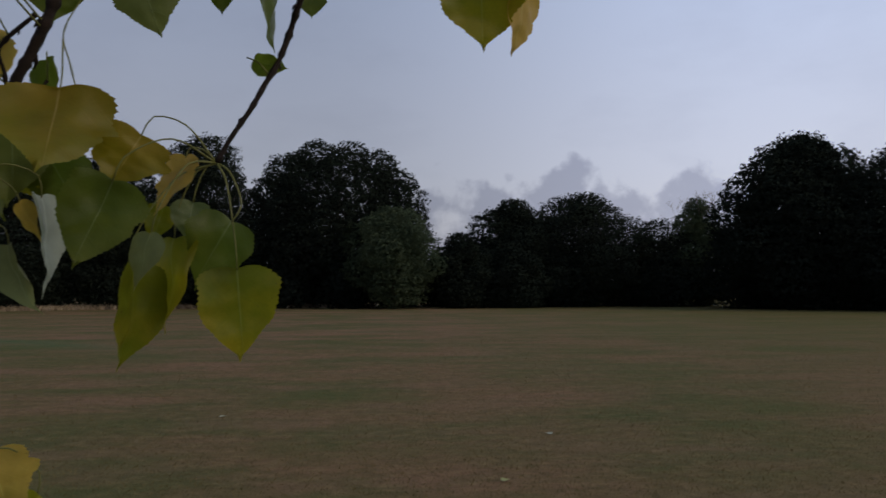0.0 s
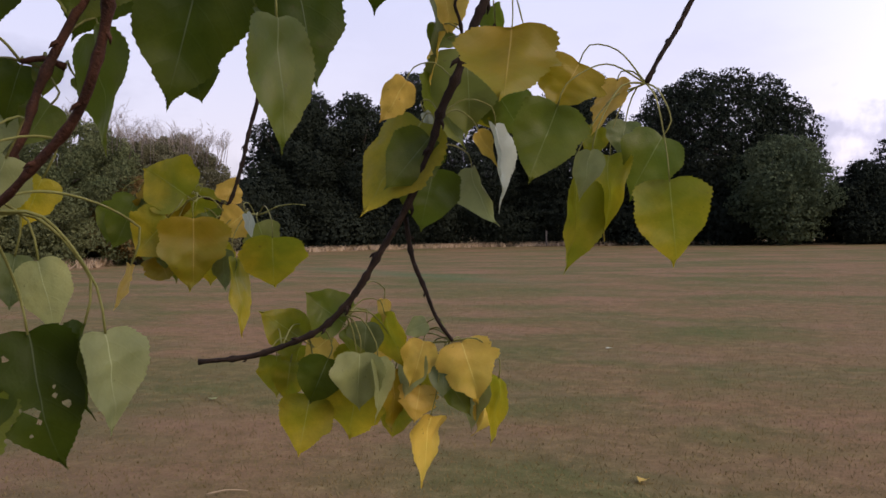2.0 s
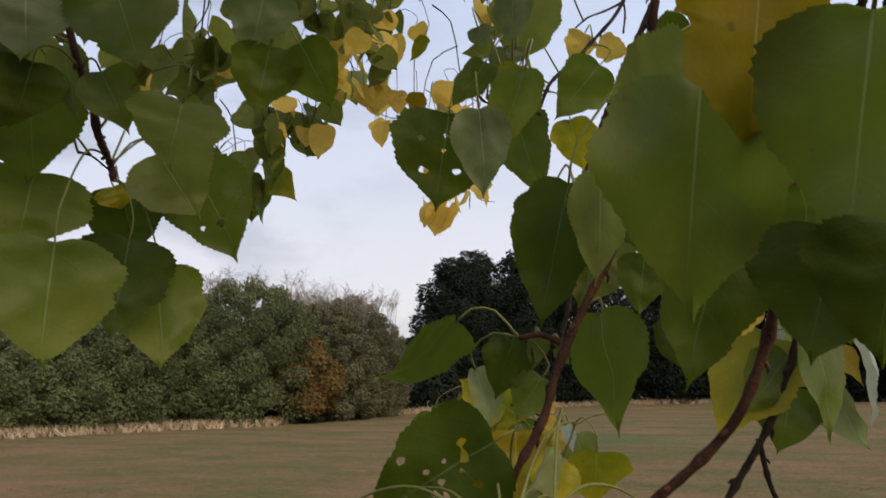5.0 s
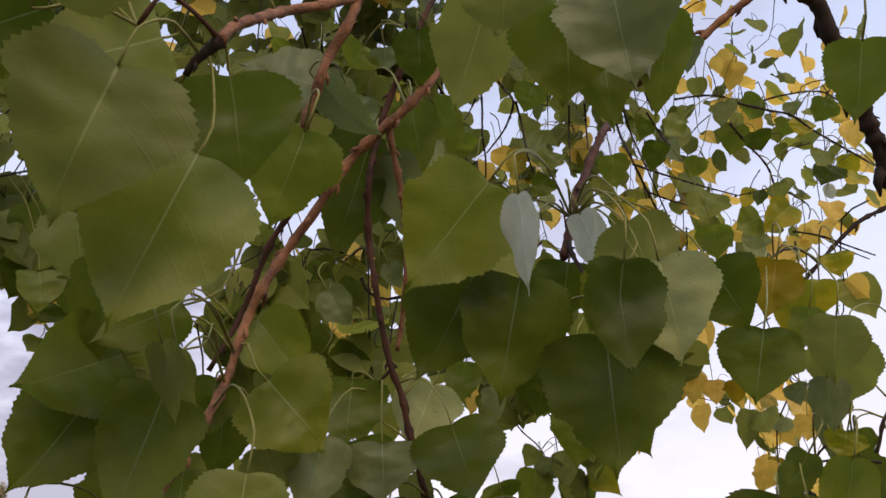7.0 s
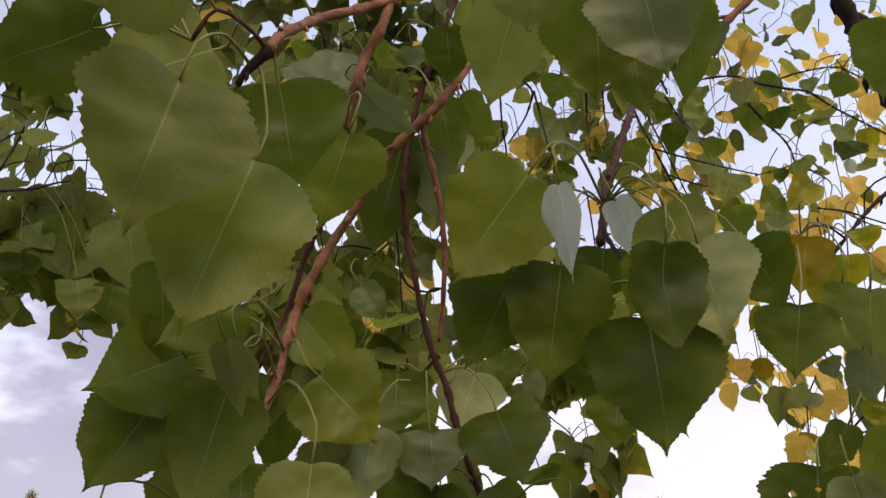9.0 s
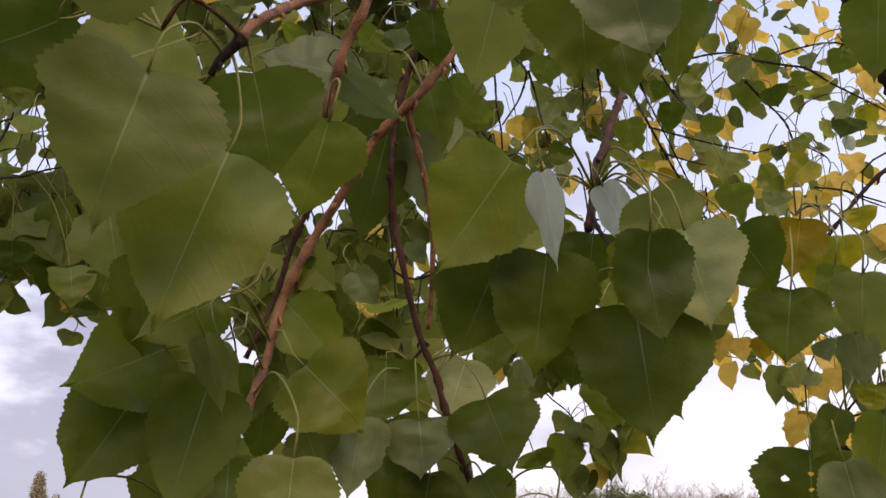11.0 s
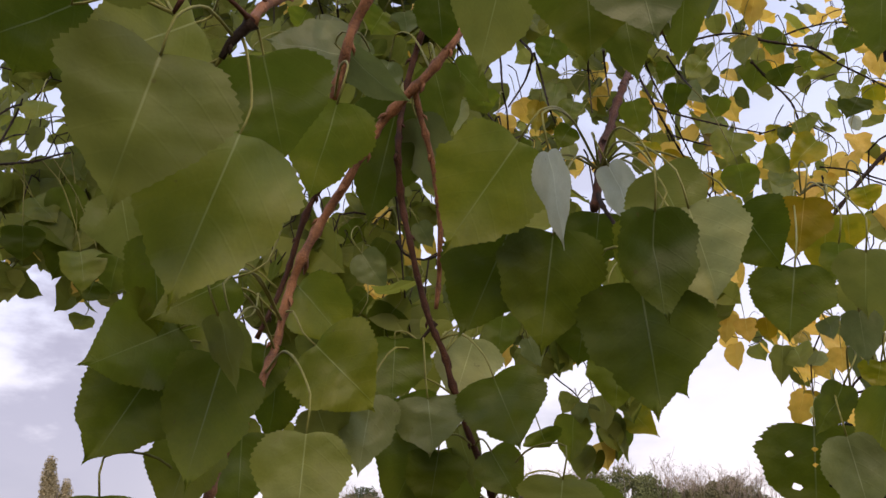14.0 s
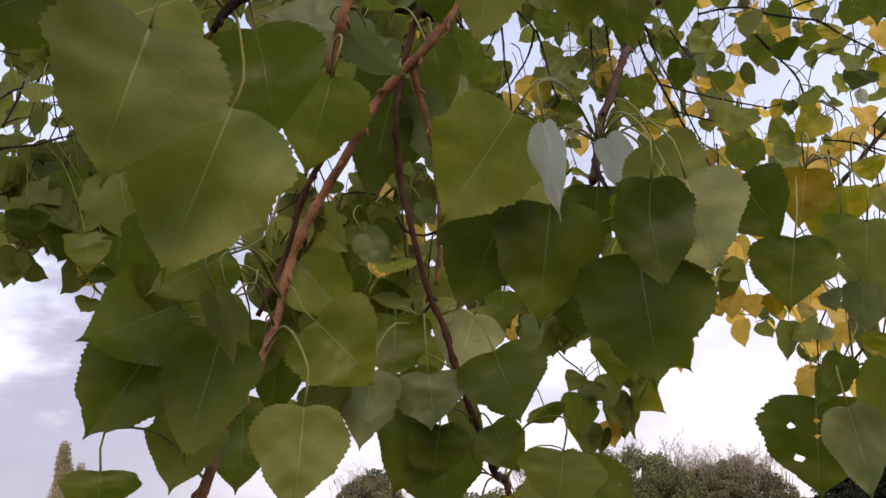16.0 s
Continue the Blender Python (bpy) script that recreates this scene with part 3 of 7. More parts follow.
def blade_mesh(number, holes, material, worn=False):
    """One blade a unit long: toothed margin, folded along the midrib, curled and waved; holes: eaten spots."""
    rng = random.Random(number * 7 + 1)
    rows, cols = 60, 7
    fold, curl, roll, wave = rng.uniform(0.04, 0.34), rng.uniform(-0.42, 0.36), rng.uniform(-0.3, 0.3), rng.uniform(0.008, 0.026)
    slim, skew = rng.uniform(0.92, 1.08), rng.uniform(-0.05, 0.05)
    if worn:
        curl, roll, wave = curl * 1.1, roll * 1.2, wave * 1.1 + 0.006
    nick = [(rng.uniform(0.15, 0.95), rng.uniform(0.03, 0.07), rng.choice((-1, 1)), rng.uniform(0.05, 0.2 if worn else 0.11)) for _ in range(0 if material in (SILVER, PALE) else rng.randint(0, 3) + 2 * worn)]
    bm = bmesh.new()
    grid = {}
    for s in (-1, 1):
        for i in range(rows + 1):
            t = i / rows * (len(EDGE) - 1)
            k = min(int(t), len(EDGE) - 2)
            ex, ey = (EDGE[k][j] + (EDGE[k + 1][j] - EDGE[k][j]) * (t - k) for j in (0, 1))
            tooth = (0.011 if i % 2 else -0.006) if 4 < i < rows - 2 else 0.0
            ex *= slim * (1 + 0.06 * noise.noise(Vector((9 * ey, 3.1 * number, 5 * s))) + 0.04 * math.sin(7 * ey + 2 * number + s) + 0.04 * math.sin(15 * ey + number * s) * (1 + worn))
            for at, half, on, bite in nick:
                if on == s:
                    ex *= 1 - bite * max(0.0, 1 - ((ey - at) / half) ** 2)
            ex = max(0.0, ex + tooth * (1.6 - ey))
            ry = max(0.0, min(1.03, 0.0 + (i / rows) * 1.03))
            for j in range(cols + 1):
                if j == 0 and s == 1:
                    grid[s, i, 0] = grid[-1, i, 0]
                    continue
                f = j / cols
                x, y = s * ex * f, ry + (ey - ry) * f ** 1.3
                z = fold * abs(x) + curl * (y - 0.2) ** 2 * (1 if y > 0.2 else 0.3) + roll * x * y + wave * math.sin(9 * y + 3 * s + number) * f * f - 0.35 * curl * x * x + 0.11 * noise.noise(Vector((2.3 * x, 2.3 * y, number * 1.7))) + 0.025 * noise.noise(Vector((6 * x, 6 * y, number * 2.3)))
                grid[s, i, j] = bm.verts.new((x + skew * y * y, y, z))
    for s in (-1, 1):
        for i in range(rows):
            for j in range(cols):
                q = [grid[s, i, j], grid[s, i, j + 1], grid[s, i + 1, j + 1], grid[s, i + 1, j]]
                bm.faces.new(q if s > 0 else q[::-1])
    bmesh.ops.remove_doubles(bm, verts=bm.verts, dist=1e-5)
    if holes:
        for _ in range(rng.randint(6, 11)):
            spot, r = Vector((rng.uniform(-0.3, 0.3), rng.uniform(0.15, 0.72))), rng.uniform(0.016, 0.048)
            heart = min(bm.verts, key=lambda q: (q.co.xy - spot).length)
            if heart.is_boundary:
                continue
            ring = {q for f in heart.link_faces for q in f.verts} - {heart}
            for q in ring:
                away = (q.co - heart.co).normalized() * r * rng.uniform(0.75, 1.2)
                q.co = heart.co + away
            bmesh.ops.delete(bm, geom=[heart], context="VERTS")
    me = bpy.data.meshes.new("leaf")
    bm.to_mesh(me)
    bm.free()
    me.materials.append(material)
    for poly in me.polygons:
        poly.use_smooth = True
    return me


BLADES = {}
leaf_count = 0


def leaf(owner, tone, base, tip, wide, heading, rise, root=None, holes=False):
    """One leaf: blade from base to tip with its face turned to a compass heading, and the stalk that carries it."""
    global leaf_count
    leaf_count += 1
    number = leaf_count * 5 % 14
    key = (number, holes, tone)
    if key not in BLADES:
        BLADES[key] = blade_mesh(number, holes, tone, tone in (YELLOW, AMBER))
    base, tip = Vector(base), Vector(tip)
    along = tip - base
    y = along.normalized()
    a, e = radians(heading), radians(rise)
    z = Vector((math.cos(a) * math.cos(e), math.sin(a) * math.cos(e), math.sin(e)))
    z = (z - y * z.dot(y)).normalized()
    x = y.cross(z)
    m = Matrix((x * wide * 1.04, along * 0.97, z * wide)).transposed().to_4x4()
    m.translation = base
    ob = new("leaf", BLADES[key])
    ob.parent = owner
    ob.matrix_basis = m
    tagged(ob, TONE[tone] + " heart-shaped leaf with toothed edge")
    # stalk
    way = WAYS[owner.name]
    end = min(way, key=lambda p: (p - (Vector(root) if root else base)).length)
    if root and (end - Vector(root)).length > 0.17:
        end = Vector(root)
    span = (end - base).length
    rise_by = min(0.02, span * 0.2)
    leave = base - y * min(0.022, span * 0.3)
    path = curve_through([base + y * along.length * 0.02, leave, leave.lerp(end, 0.5) + Vector((0, 0, rise_by)), end], 0.008)
    bm = bmesh.new()
    n = len(path)
    tube(bm, path, [0.0007 + 0.0004 * (i / n) ** 2 for i in range(n)], 5)
    part("stalk", bm, STALK, owner)


def simple_blade(rng):
    """A small folded blade of few faces, a unit long, hanging along -z."""
    half = [(0.22, -0.04), (0.42, 0.04), (0.5, 0.2), (0.5, 0.4), (0.43, 0.6), (0.29, 0.78), (0.1, 0.92)]
    fold, bend, sway = rng.uniform(0.03, 0.45), rng.uniform(-0.35, 0.45), rng.uniform(-0.25, 0.25)
    n = len(half)

    def at(px, py):
        return (px + sway * py * py * 0.4, fold * abs(px) + bend * py * py + 0.04 * math.sin(8 * py + px * 9), -py)

    pts = [at(0, 0), at(0, 0.35), at(0, 0.7), at(0, 1.05)] + [at(s * px, py) for s in (-1, 1) for px, py in half]
    faces = []
    for s, o in ((-1, 4), (1, 4 + n)):
        fan = [(0, o, o + 1), (0, o + 1, o + 2, 1), (1, o + 2, o + 3), (1, o + 3, o + 4, 2), (2, o + 4, o + 5), (2, o + 5, o + 6, 3)]
        faces += [f if s > 0 else f[::-1] for f in fan]
    return np.array(pts), faces


def cluster(place, spread, tall, count, yellow):
    """A bunch of small leaves on thin stalks about a hanging twig end."""
    rng = random.Random(int((place[0] * 31 + place[1] * 17 + place[2] * 7) * 1000))
    points, faces, slots = [], [], []
    bm = bmesh.new()
    for k in range(count):
        p = Vector(place) + Vector((rng.gauss(0, 0.55) * spread, rng.gauss(0, 0.5) * spread, rng.uniform(-1, 1) * tall))
        blade, fs = simple_blade(rng)
        size = rng.uniform(0.038, 0.066)
        turn = Euler((rng.gauss(0.1, 0.35), rng.gauss(0, 0.4), rng.gauss(-2.1, 0.8))).to_matrix()
        blade = np.array([turn @ (Vector(q) * size) for q in blade]) + np.array(p)
        slots += [1 if rng.random() < yellow else 0] * len(fs)
        faces += [tuple(i + len(points) for i in f) for f in fs]
        points += blade.tolist()
        if k % 2 == 0:
            arc = curve_through([p, p + Vector((rng.gauss(0, 0.006), rng.gauss(0, 0.006), 0.022)), p.lerp(Vector(place), 0.4) + Vector((0, 0, 0.032)), p.lerp(Vector(place), 0.75) + Vector((0, 0, 0.02))], 0.012)
            tube(bm, arc, [0.0007] * len(arc), 3)
    top = Vector(place) + Vector((0, 0, tall * 0.9 + 0.05))
    side = Vector((rng.gauss(0, 0.07), rng.gauss(0, 0.07), rng.uniform(0.03, 0.1)))
    stem = curve_through([top + side, top + side * 0.4 + Vector((0, 0, 0.02)), Vector(place), Vector(place) - Vector((side.x, side.y, tall)) * 0.5], 0.04)
    tube(bm, stem, [0.0015 - 0.0008 * i / len(stem) for i in range(len(stem))], 5)
    twigs = under(part("twig", bm, BARK_DARK, poplar))
    tagged(soup("foliage", points, faces, [FAR_GREEN, FAR_YELLOW], twigs, slots), "bunch of small green and yellow leaves", kind="stuff")


bm = bmesh.new()
trunk_way = curve_through([(2.6, -1.9, -0.1), (2.58, -1.88, 1.2), (2.5, -1.8, 2.6), (2.45, -1.8, 4.5), (2.5, -1.9, 7.0), (2.6, -2.0, 9.5), (2.55, -2.0, 12.0)], 0.3)
tube(bm, trunk_way, [0.40 * (1 - i / len(trunk_way)) ** 0.8 + 0.02 + (0.12 if i == 0 else 0.05 if i == 1 else 0.0) for i in range(len(trunk_way))], 14)
under(part("trunk", bm, TRUNK_BARK, poplar, "grey furrowed trunk"))
crown_lobes = []
for k in range(22):
    turn, up = k * 2.4, 6.0 + 6.3 * k / 21
    reach = 1.5 * math.sin(math.pi * (0.25 + 0.7 * k / 21))
    foot_at = Vector((2.5, -1.9, up - 0.9))
    end_at = Vector((2.5 + math.cos(turn) * reach * 0.7, -1.9 + math.sin(turn) * reach * 0.7, up))
    bm = bmesh.new()
    tube(bm, curve_through([foot_at, foot_at.lerp(end_at, 0.5) + Vector((0, 0, -0.1)), end_at], 0.2), [0.05 - 0.005 * i for i in range(9)][:len(curve_through([foot_at, foot_at.lerp(end_at, 0.5) + Vector((0, 0, -0.1)), end_at], 0.2))], 6)
    under(part("limb", bm, TRUNK_BARK, poplar))
    crown_lobes.append((end_at.x, end_at.y, end_at.z, 0.35 + 0.3 * reach, 0.7))
crown_points, crown_faces = clumps(np.random.default_rng(5), crown_lobes, 16000, 0.05, 0.3)
tagged(under(soup("crown", crown_points, crown_faces, [FAR_GREEN], poplar)), "high green crown of small leaves", kind="stuff")
bm = bmesh.new()
limb_way = curve_through([(2.5, -1.8, 2.8), (1.3, -1.0, 3.7), (0.35, 0.0, 3.35), (-0.1, -0.3, 3.25), (-0.4, -0.35, 3.42), (-0.9, 0.1, 3.7)], 0.1)
tube(bm, limb_way, [0.09 - 0.065 * i / len(limb_way) for i in range(len(limb_way))], 10)
under(part("limb", bm, TRUNK_BARK, poplar, "grey limb overhead"))

# twig with the large amber leaf
amber_twig = branch([(0.350, 0.200, 3.300), (0.100, 0.620, 2.400), (-0.108, 0.816, 1.856), (-0.121, 0.809, 1.816), (-0.132, 0.803, 1.794), (-0.144, 0.797, 1.769), (-0.160, 0.789, 1.741), (-0.172, 0.783, 1.716)], 0.01, 0.0027, BARK_DARK)
twig(amber_twig, [(-0.277, 0.742, 1.861), (-0.293, 0.734, 1.821), (-0.287, 0.735, 1.793), (-0.282, 0.737, 1.770)], 0.0008, 0.0007, STALK)
leaf(amber_twig, AMBER, (-0.291, 0.723, 1.768), (-0.287, 0.684, 1.683), 0.093, -73, 24, (-0.298, 0.722, 1.813))
leaf(amber_twig, AMBER, (-0.233, 0.759, 1.737), (-0.258, 0.746, 1.688), 0.064, -71, 4, (-0.187, 0.779, 1.720))
leaf(amber_twig, GREEN, (-0.247, 0.729, 1.693), (-0.275, 0.715, 1.617), 0.073, -73, 4, (-0.183, 0.759, 1.712))
leaf(amber_twig, YELLOW, (-0.200, 0.784, 1.722), (-0.221, 0.773, 1.665), 0.053, -128, 22, (-0.186, 0.790, 1.718))
leaf(amber_twig, SAGE, (-0.191, 0.776, 1.679), (-0.197, 0.772, 1.644), 0.035, -81, 4, (-0.185, 0.779, 1.714))
leaf(amber_twig, GREEN, (-0.155, 0.769, 1.661), (-0.186, 0.754, 1.603), 0.054, -77, 8, (-0.179, 0.760, 1.713))
leaf(amber_twig, LIME, (-0.146, 0.750, 1.618), (-0.140, 0.750, 1.537), 0.070, -86, 0, (-0.173, 0.741, 1.709))
leaf(amber_twig, PALE, (-0.215, 0.731, 1.647), (-0.225, 0.726, 1.599), 0.042, -120, 12, (-0.183, 0.747, 1.708))
leaf(amber_twig, LIME, (-0.234, 0.744, 1.621), (-0.233, 0.742, 1.530), 0.077, -12, 1, (-0.187, 0.768, 1.711))
leaf(amber_twig, LIME, (-0.205, 0.768, 1.645), (-0.209, 0.764, 1.562), 0.071, -135, 3, (-0.186, 0.779, 1.712))
leaf(amber_twig, LIME, (-0.220, 0.785, 1.676), (-0.229, 0.780, 1.642), 0.026, -78, 5, (-0.189, 0.799, 1.718))
leaf(amber_twig, GREEN, (-0.143, 0.807, 1.819), (-0.113, 0.818, 1.812), 0.028, -90, -57, (-0.155, 0.802, 1.817))

# main hanging branch with two forks and its upper cluster
main_branch = branch([(0.300, 0.100, 3.300), (-0.100, 0.600, 2.500), (-0.309, 0.761, 1.871), (-0.321, 0.759, 1.832), (-0.331, 0.759, 1.810), (-0.347, 0.757, 1.776), (-0.361, 0.754, 1.735), (-0.378, 0.751, 1.700), (-0.389, 0.750, 1.665), (-0.408, 0.745, 1.617), (-0.423, 0.743, 1.588), (-0.449, 0.735, 1.545), (-0.472, 0.729, 1.508), (-0.497, 0.723, 1.480), (-0.516, 0.719, 1.466), (-0.548, 0.710, 1.452), (-0.585, 0.698, 1.440), (-0.640, 0.679, 1.434)], 0.015, 0.003, BARK_DARK)
twig(main_branch, [(-0.432, 0.773, 1.589), (-0.425, 0.775, 1.543), (-0.413, 0.779, 1.511), (-0.401, 0.784, 1.477), (-0.385, 0.790, 1.452)], 0.0034, 0.0022, BARK_DARK)
twig(main_branch, [(-0.479, 0.752, 1.512), (-0.487, 0.748, 1.497), (-0.493, 0.745, 1.482)], 0.0024, 0.0015, BARK_DARK)
twig(main_branch, [(-0.361, 0.836, 1.870), (-0.389, 0.823, 1.832), (-0.384, 0.824, 1.809), (-0.382, 0.825, 1.793)], 0.0026, 0.002, BARK_DARK)
twig(main_branch, [(-0.338, 0.811, 1.798), (-0.348, 0.806, 1.779), (-0.342, 0.809, 1.760)], 0.0015, 0.001, BARK_DARK)
leaf(main_branch, YELLOW, (-0.419, 0.752, 1.734), (-0.444, 0.740, 1.689), 0.045, -29, -19, (-0.395, 0.763, 1.746))
leaf(main_branch, LIME, (-0.408, 0.767, 1.691), (-0.459, 0.741, 1.586), 0.101, -102, 19)
leaf(main_branch, GREEN, (-0.392, 0.751, 1.672), (-0.434, 0.731, 1.616), 0.056, -64, 0)
leaf(main_branch, OLIVE, (-0.377, 0.826, 1.775), (-0.374, 0.825, 1.679), 0.092, -72, 1)
leaf(main_branch, GREEN, (-0.414, 0.820, 1.752), (-0.397, 0.825, 1.663), 0.076, -20, 9)
leaf(main_branch, GREEN, (-0.346, 0.838, 1.728), (-0.320, 0.849, 1.680), 0.060, -76, -4)
leaf(main_branch, GREEN, (-0.396, 0.770, 1.640), (-0.410, 0.762, 1.574), 0.070, -68, 2)
leaf(main_branch, PALE, (-0.355, 0.777, 1.640), (-0.342, 0.781, 1.575), 0.057, -132, -11)
leaf(main_branch, SILVER, (-0.332, 0.789, 1.686), (-0.318, 0.792, 1.595), 0.079, 5, 9, (-0.348, 0.782, 1.683))
leaf(main_branch, YELLOW, (-0.351, 0.791, 1.680), (-0.331, 0.799, 1.642), 0.037, -125, -25)
leaf(main_branch, YELLOW, (-0.402, 0.818, 1.849), (-0.391, 0.821, 1.793), 0.048, -28, 9)
leaf(main_branch, YELLOW, (-0.408, 0.813, 1.795), (-0.413, 0.810, 1.738), 0.049, -138, 6)
leaf(main_branch, SAGE, (-0.407, 0.805, 1.869), (-0.405, 0.803, 1.761), 0.092, 1, 1)
leaf(main_branch, GREEN, (-0.343, 0.821, 1.821), (-0.341, 0.820, 1.774), 0.040, -126, -1)
leaf(main_branch, GREEN, (-0.402, 0.827, 1.801), (-0.408, 0.799, 1.773), 0.041, -41, 28)
leaf(main_branch, SILVER, (-0.409, 0.778, 1.703), (-0.400, 0.780, 1.679), 0.021, -123, -17)
leaf(main_branch, LIME, (-0.372, 0.838, 1.729), (-0.346, 0.848, 1.686), 0.039, -75, -4)

# lower cluster of yellowing leaves on the two forks
leaf(main_branch, GREEN, (-0.504, 0.760, 1.472), (-0.545, 0.743, 1.505), 0.053, -63, 6)
leaf(main_branch, LIME, (-0.556, 0.758, 1.451), (-0.600, 0.740, 1.485), 0.056, -61, 9)
leaf(main_branch, YELLOW, (-0.531, 0.780, 1.454), (-0.559, 0.767, 1.430), 0.044, -67, 3)
leaf(main_branch, DARK, (-0.515, 0.743, 1.434), (-0.535, 0.732, 1.382), 0.054, -64, 1, (-0.510, 0.746, 1.460))
leaf(main_branch, PALE, (-0.473, 0.739, 1.442), (-0.477, 0.736, 1.378), 0.052, -64, 1, (-0.474, 0.740, 1.478))
leaf(main_branch, PALE, (-0.456, 0.747, 1.435), (-0.451, 0.747, 1.368), 0.057, 4, 5, (-0.474, 0.740, 1.478))
leaf(main_branch, LIME, (-0.544, 0.751, 1.389), (-0.556, 0.743, 1.322), 0.063, -62, 1, (-0.531, 0.758, 1.446))
leaf(main_branch, LIME, (-0.575, 0.760, 1.425), (-0.581, 0.756, 1.377), 0.043, -60, 1)
leaf(main_branch, LIME, (-0.491, 0.763, 1.395), (-0.513, 0.782, 1.338), 0.064, -70, -24, (-0.496, 0.762, 1.447))
leaf(main_branch, AMBER, (-0.460, 0.799, 1.416), (-0.464, 0.795, 1.347), 0.060, -16, -2, (-0.475, 0.794, 1.470))
leaf(main_branch, LIME, (-0.467, 0.787, 1.481), (-0.450, 0.793, 1.418), 0.056, -114, -11, (-0.492, 0.776, 1.478))
leaf(main_branch, YELLOW, (-0.422, 0.795, 1.450), (-0.435, 0.788, 1.399), 0.043, -69, 2, (-0.401, 0.804, 1.460))
leaf(main_branch, YELLOW, (-0.430, 0.801, 1.399), (-0.436, 0.797, 1.358), 0.045, -69, 2, (-0.405, 0.815, 1.453))
leaf(main_branch, YELLOW, (-0.415, 0.795, 1.367), (-0.434, 0.785, 1.293), 0.065, -13, -12, (-0.401, 0.804, 1.451))
leaf(main_branch, YELLOW, (-0.380, 0.803, 1.450), (-0.360, 0.809, 1.383), 0.063, -68, 1, (-0.388, 0.799, 1.450))
leaf(main_branch, GREEN, (-0.399, 0.816, 1.410), (-0.384, 0.820, 1.362), 0.043, -31, 12, (-0.395, 0.818, 1.448))
leaf(main_branch, LIME, (-0.342, 0.818, 1.409), (-0.346, 0.815, 1.334), 0.064, -138, 4, (-0.387, 0.799, 1.450))
leaf(main_branch, YELLOW, (-0.364, 0.841, 1.395), (-0.371, 0.836, 1.334), 0.052, -30, -4, (-0.398, 0.827, 1.446))
leaf(main_branch, PALE, (-0.419, 0.797, 1.471), (-0.443, 0.786, 1.458), 0.021, -68, 6, (-0.401, 0.804, 1.457))
leaf(main_branch, GREEN, (-0.507, 0.769, 1.465), (-0.482, 0.779, 1.431), 0.037, -27, 27)
leaf(main_branch, YELLOW, (-0.467, 0.788, 1.497), (-0.467, 0.787, 1.469), 0.023, -108, 1)
leaf(main_branch, SAGE, (-0.486, 0.779, 1.471), (-0.489, 0.776, 1.424), 0.041, -64, 1, (-0.492, 0.776, 1.478))
leaf(main_branch, LIME, (-0.595, 0.762, 1.431), (-0.596, 0.760, 1.383), 0.040, -58, 1, (-0.570, 0.773, 1.443))
leaf(main_branch, LIME, (-0.449, 0.816, 1.414), (-0.425, 0.824, 1.374), 0.033, -63, 4, (-0.412, 0.832, 1.447))
leaf(main_branch, LIME, (-0.506, 0.780, 1.444), (-0.512, 0.776, 1.398), 0.036, -64, 1, (-0.497, 0.785, 1.476))
leaf(main_branch, YELLOW, (-0.480, 0.802, 1.442), (-0.483, 0.800, 1.402), 0.030, -65, 1, (-0.501, 0.794, 1.475))
leaf(main_branch, PALE, (-0.435, 0.800, 1.437), (-0.442, 0.795, 1.385), 0.045, -111, 7, (-0.405, 0.815, 1.453))
leaf(main_branch, SAGE, (-0.402, 0.803, 1.431), (-0.402, 0.802, 1.386), 0.032, -69, 2, (-0.392, 0.808, 1.449))
leaf(main_branch, LIME, (-0.462, 0.808, 1.375), (-0.466, 0.805, 1.335), 0.037, -67, 2, (-0.412, 0.832, 1.447))
leaf(main_branch, LIME, (-0.570, 0.773, 1.443), (-0.580, 0.768, 1.403), 0.040, -61, 0)
leaf(main_branch, PALE, (-0.375, 0.825, 1.416), (-0.373, 0.824, 1.347), 0.059, -118, 0, (-0.395, 0.818, 1.448))
leaf(main_branch, LIME, (-0.532, 0.779, 1.417), (-0.530, 0.778, 1.363), 0.040, -61, 2, (-0.534, 0.779, 1.457))

# twig with the olive cluster
olive_twig = branch([(0.000, 0.300, 3.400), (-0.350, 0.900, 2.600), (-0.654, 0.873, 1.931), (-0.667, 0.865, 1.856), (-0.672, 0.862, 1.804), (-0.680, 0.857, 1.748), (-0.690, 0.851, 1.707), (-0.699, 0.846, 1.663), (-0.712, 0.838, 1.617), (-0.726, 0.832, 1.592)], 0.013, 0.0026, BARK_DARK)
twig(olive_twig, [(-0.710, 0.839, 1.607), (-0.732, 0.830, 1.617), (-0.754, 0.820, 1.627), (-0.763, 0.817, 1.653)], 0.0018, 0.001, BARK_DARK)
twig(olive_twig, [(-0.712, 0.838, 1.605), (-0.679, 0.852, 1.598), (-0.657, 0.862, 1.608), (-0.638, 0.871, 1.611), (-0.623, 0.877, 1.609)], 0.0016, 0.0006, STALK)
leaf(olive_twig, LIME, (-0.736, 0.784, 1.621), (-0.790, 0.762, 1.663), 0.071, -63, 6)
leaf(olive_twig, GREEN, (-0.809, 0.774, 1.621), (-0.835, 0.760, 1.554), 0.054, -51, -5, (-0.748, 0.801, 1.622))
leaf(olive_twig, YELLOW, (-0.718, 0.836, 1.617), (-0.706, 0.842, 1.648), 0.036, -56, -3)
leaf(olive_twig, YELLOW, (-0.684, 0.828, 1.599), (-0.715, 0.814, 1.572), 0.047, -61, -5)
leaf(olive_twig, LIME, (-0.752, 0.765, 1.594), (-0.790, 0.748, 1.548), 0.066, -57, -7, (-0.723, 0.779, 1.621))
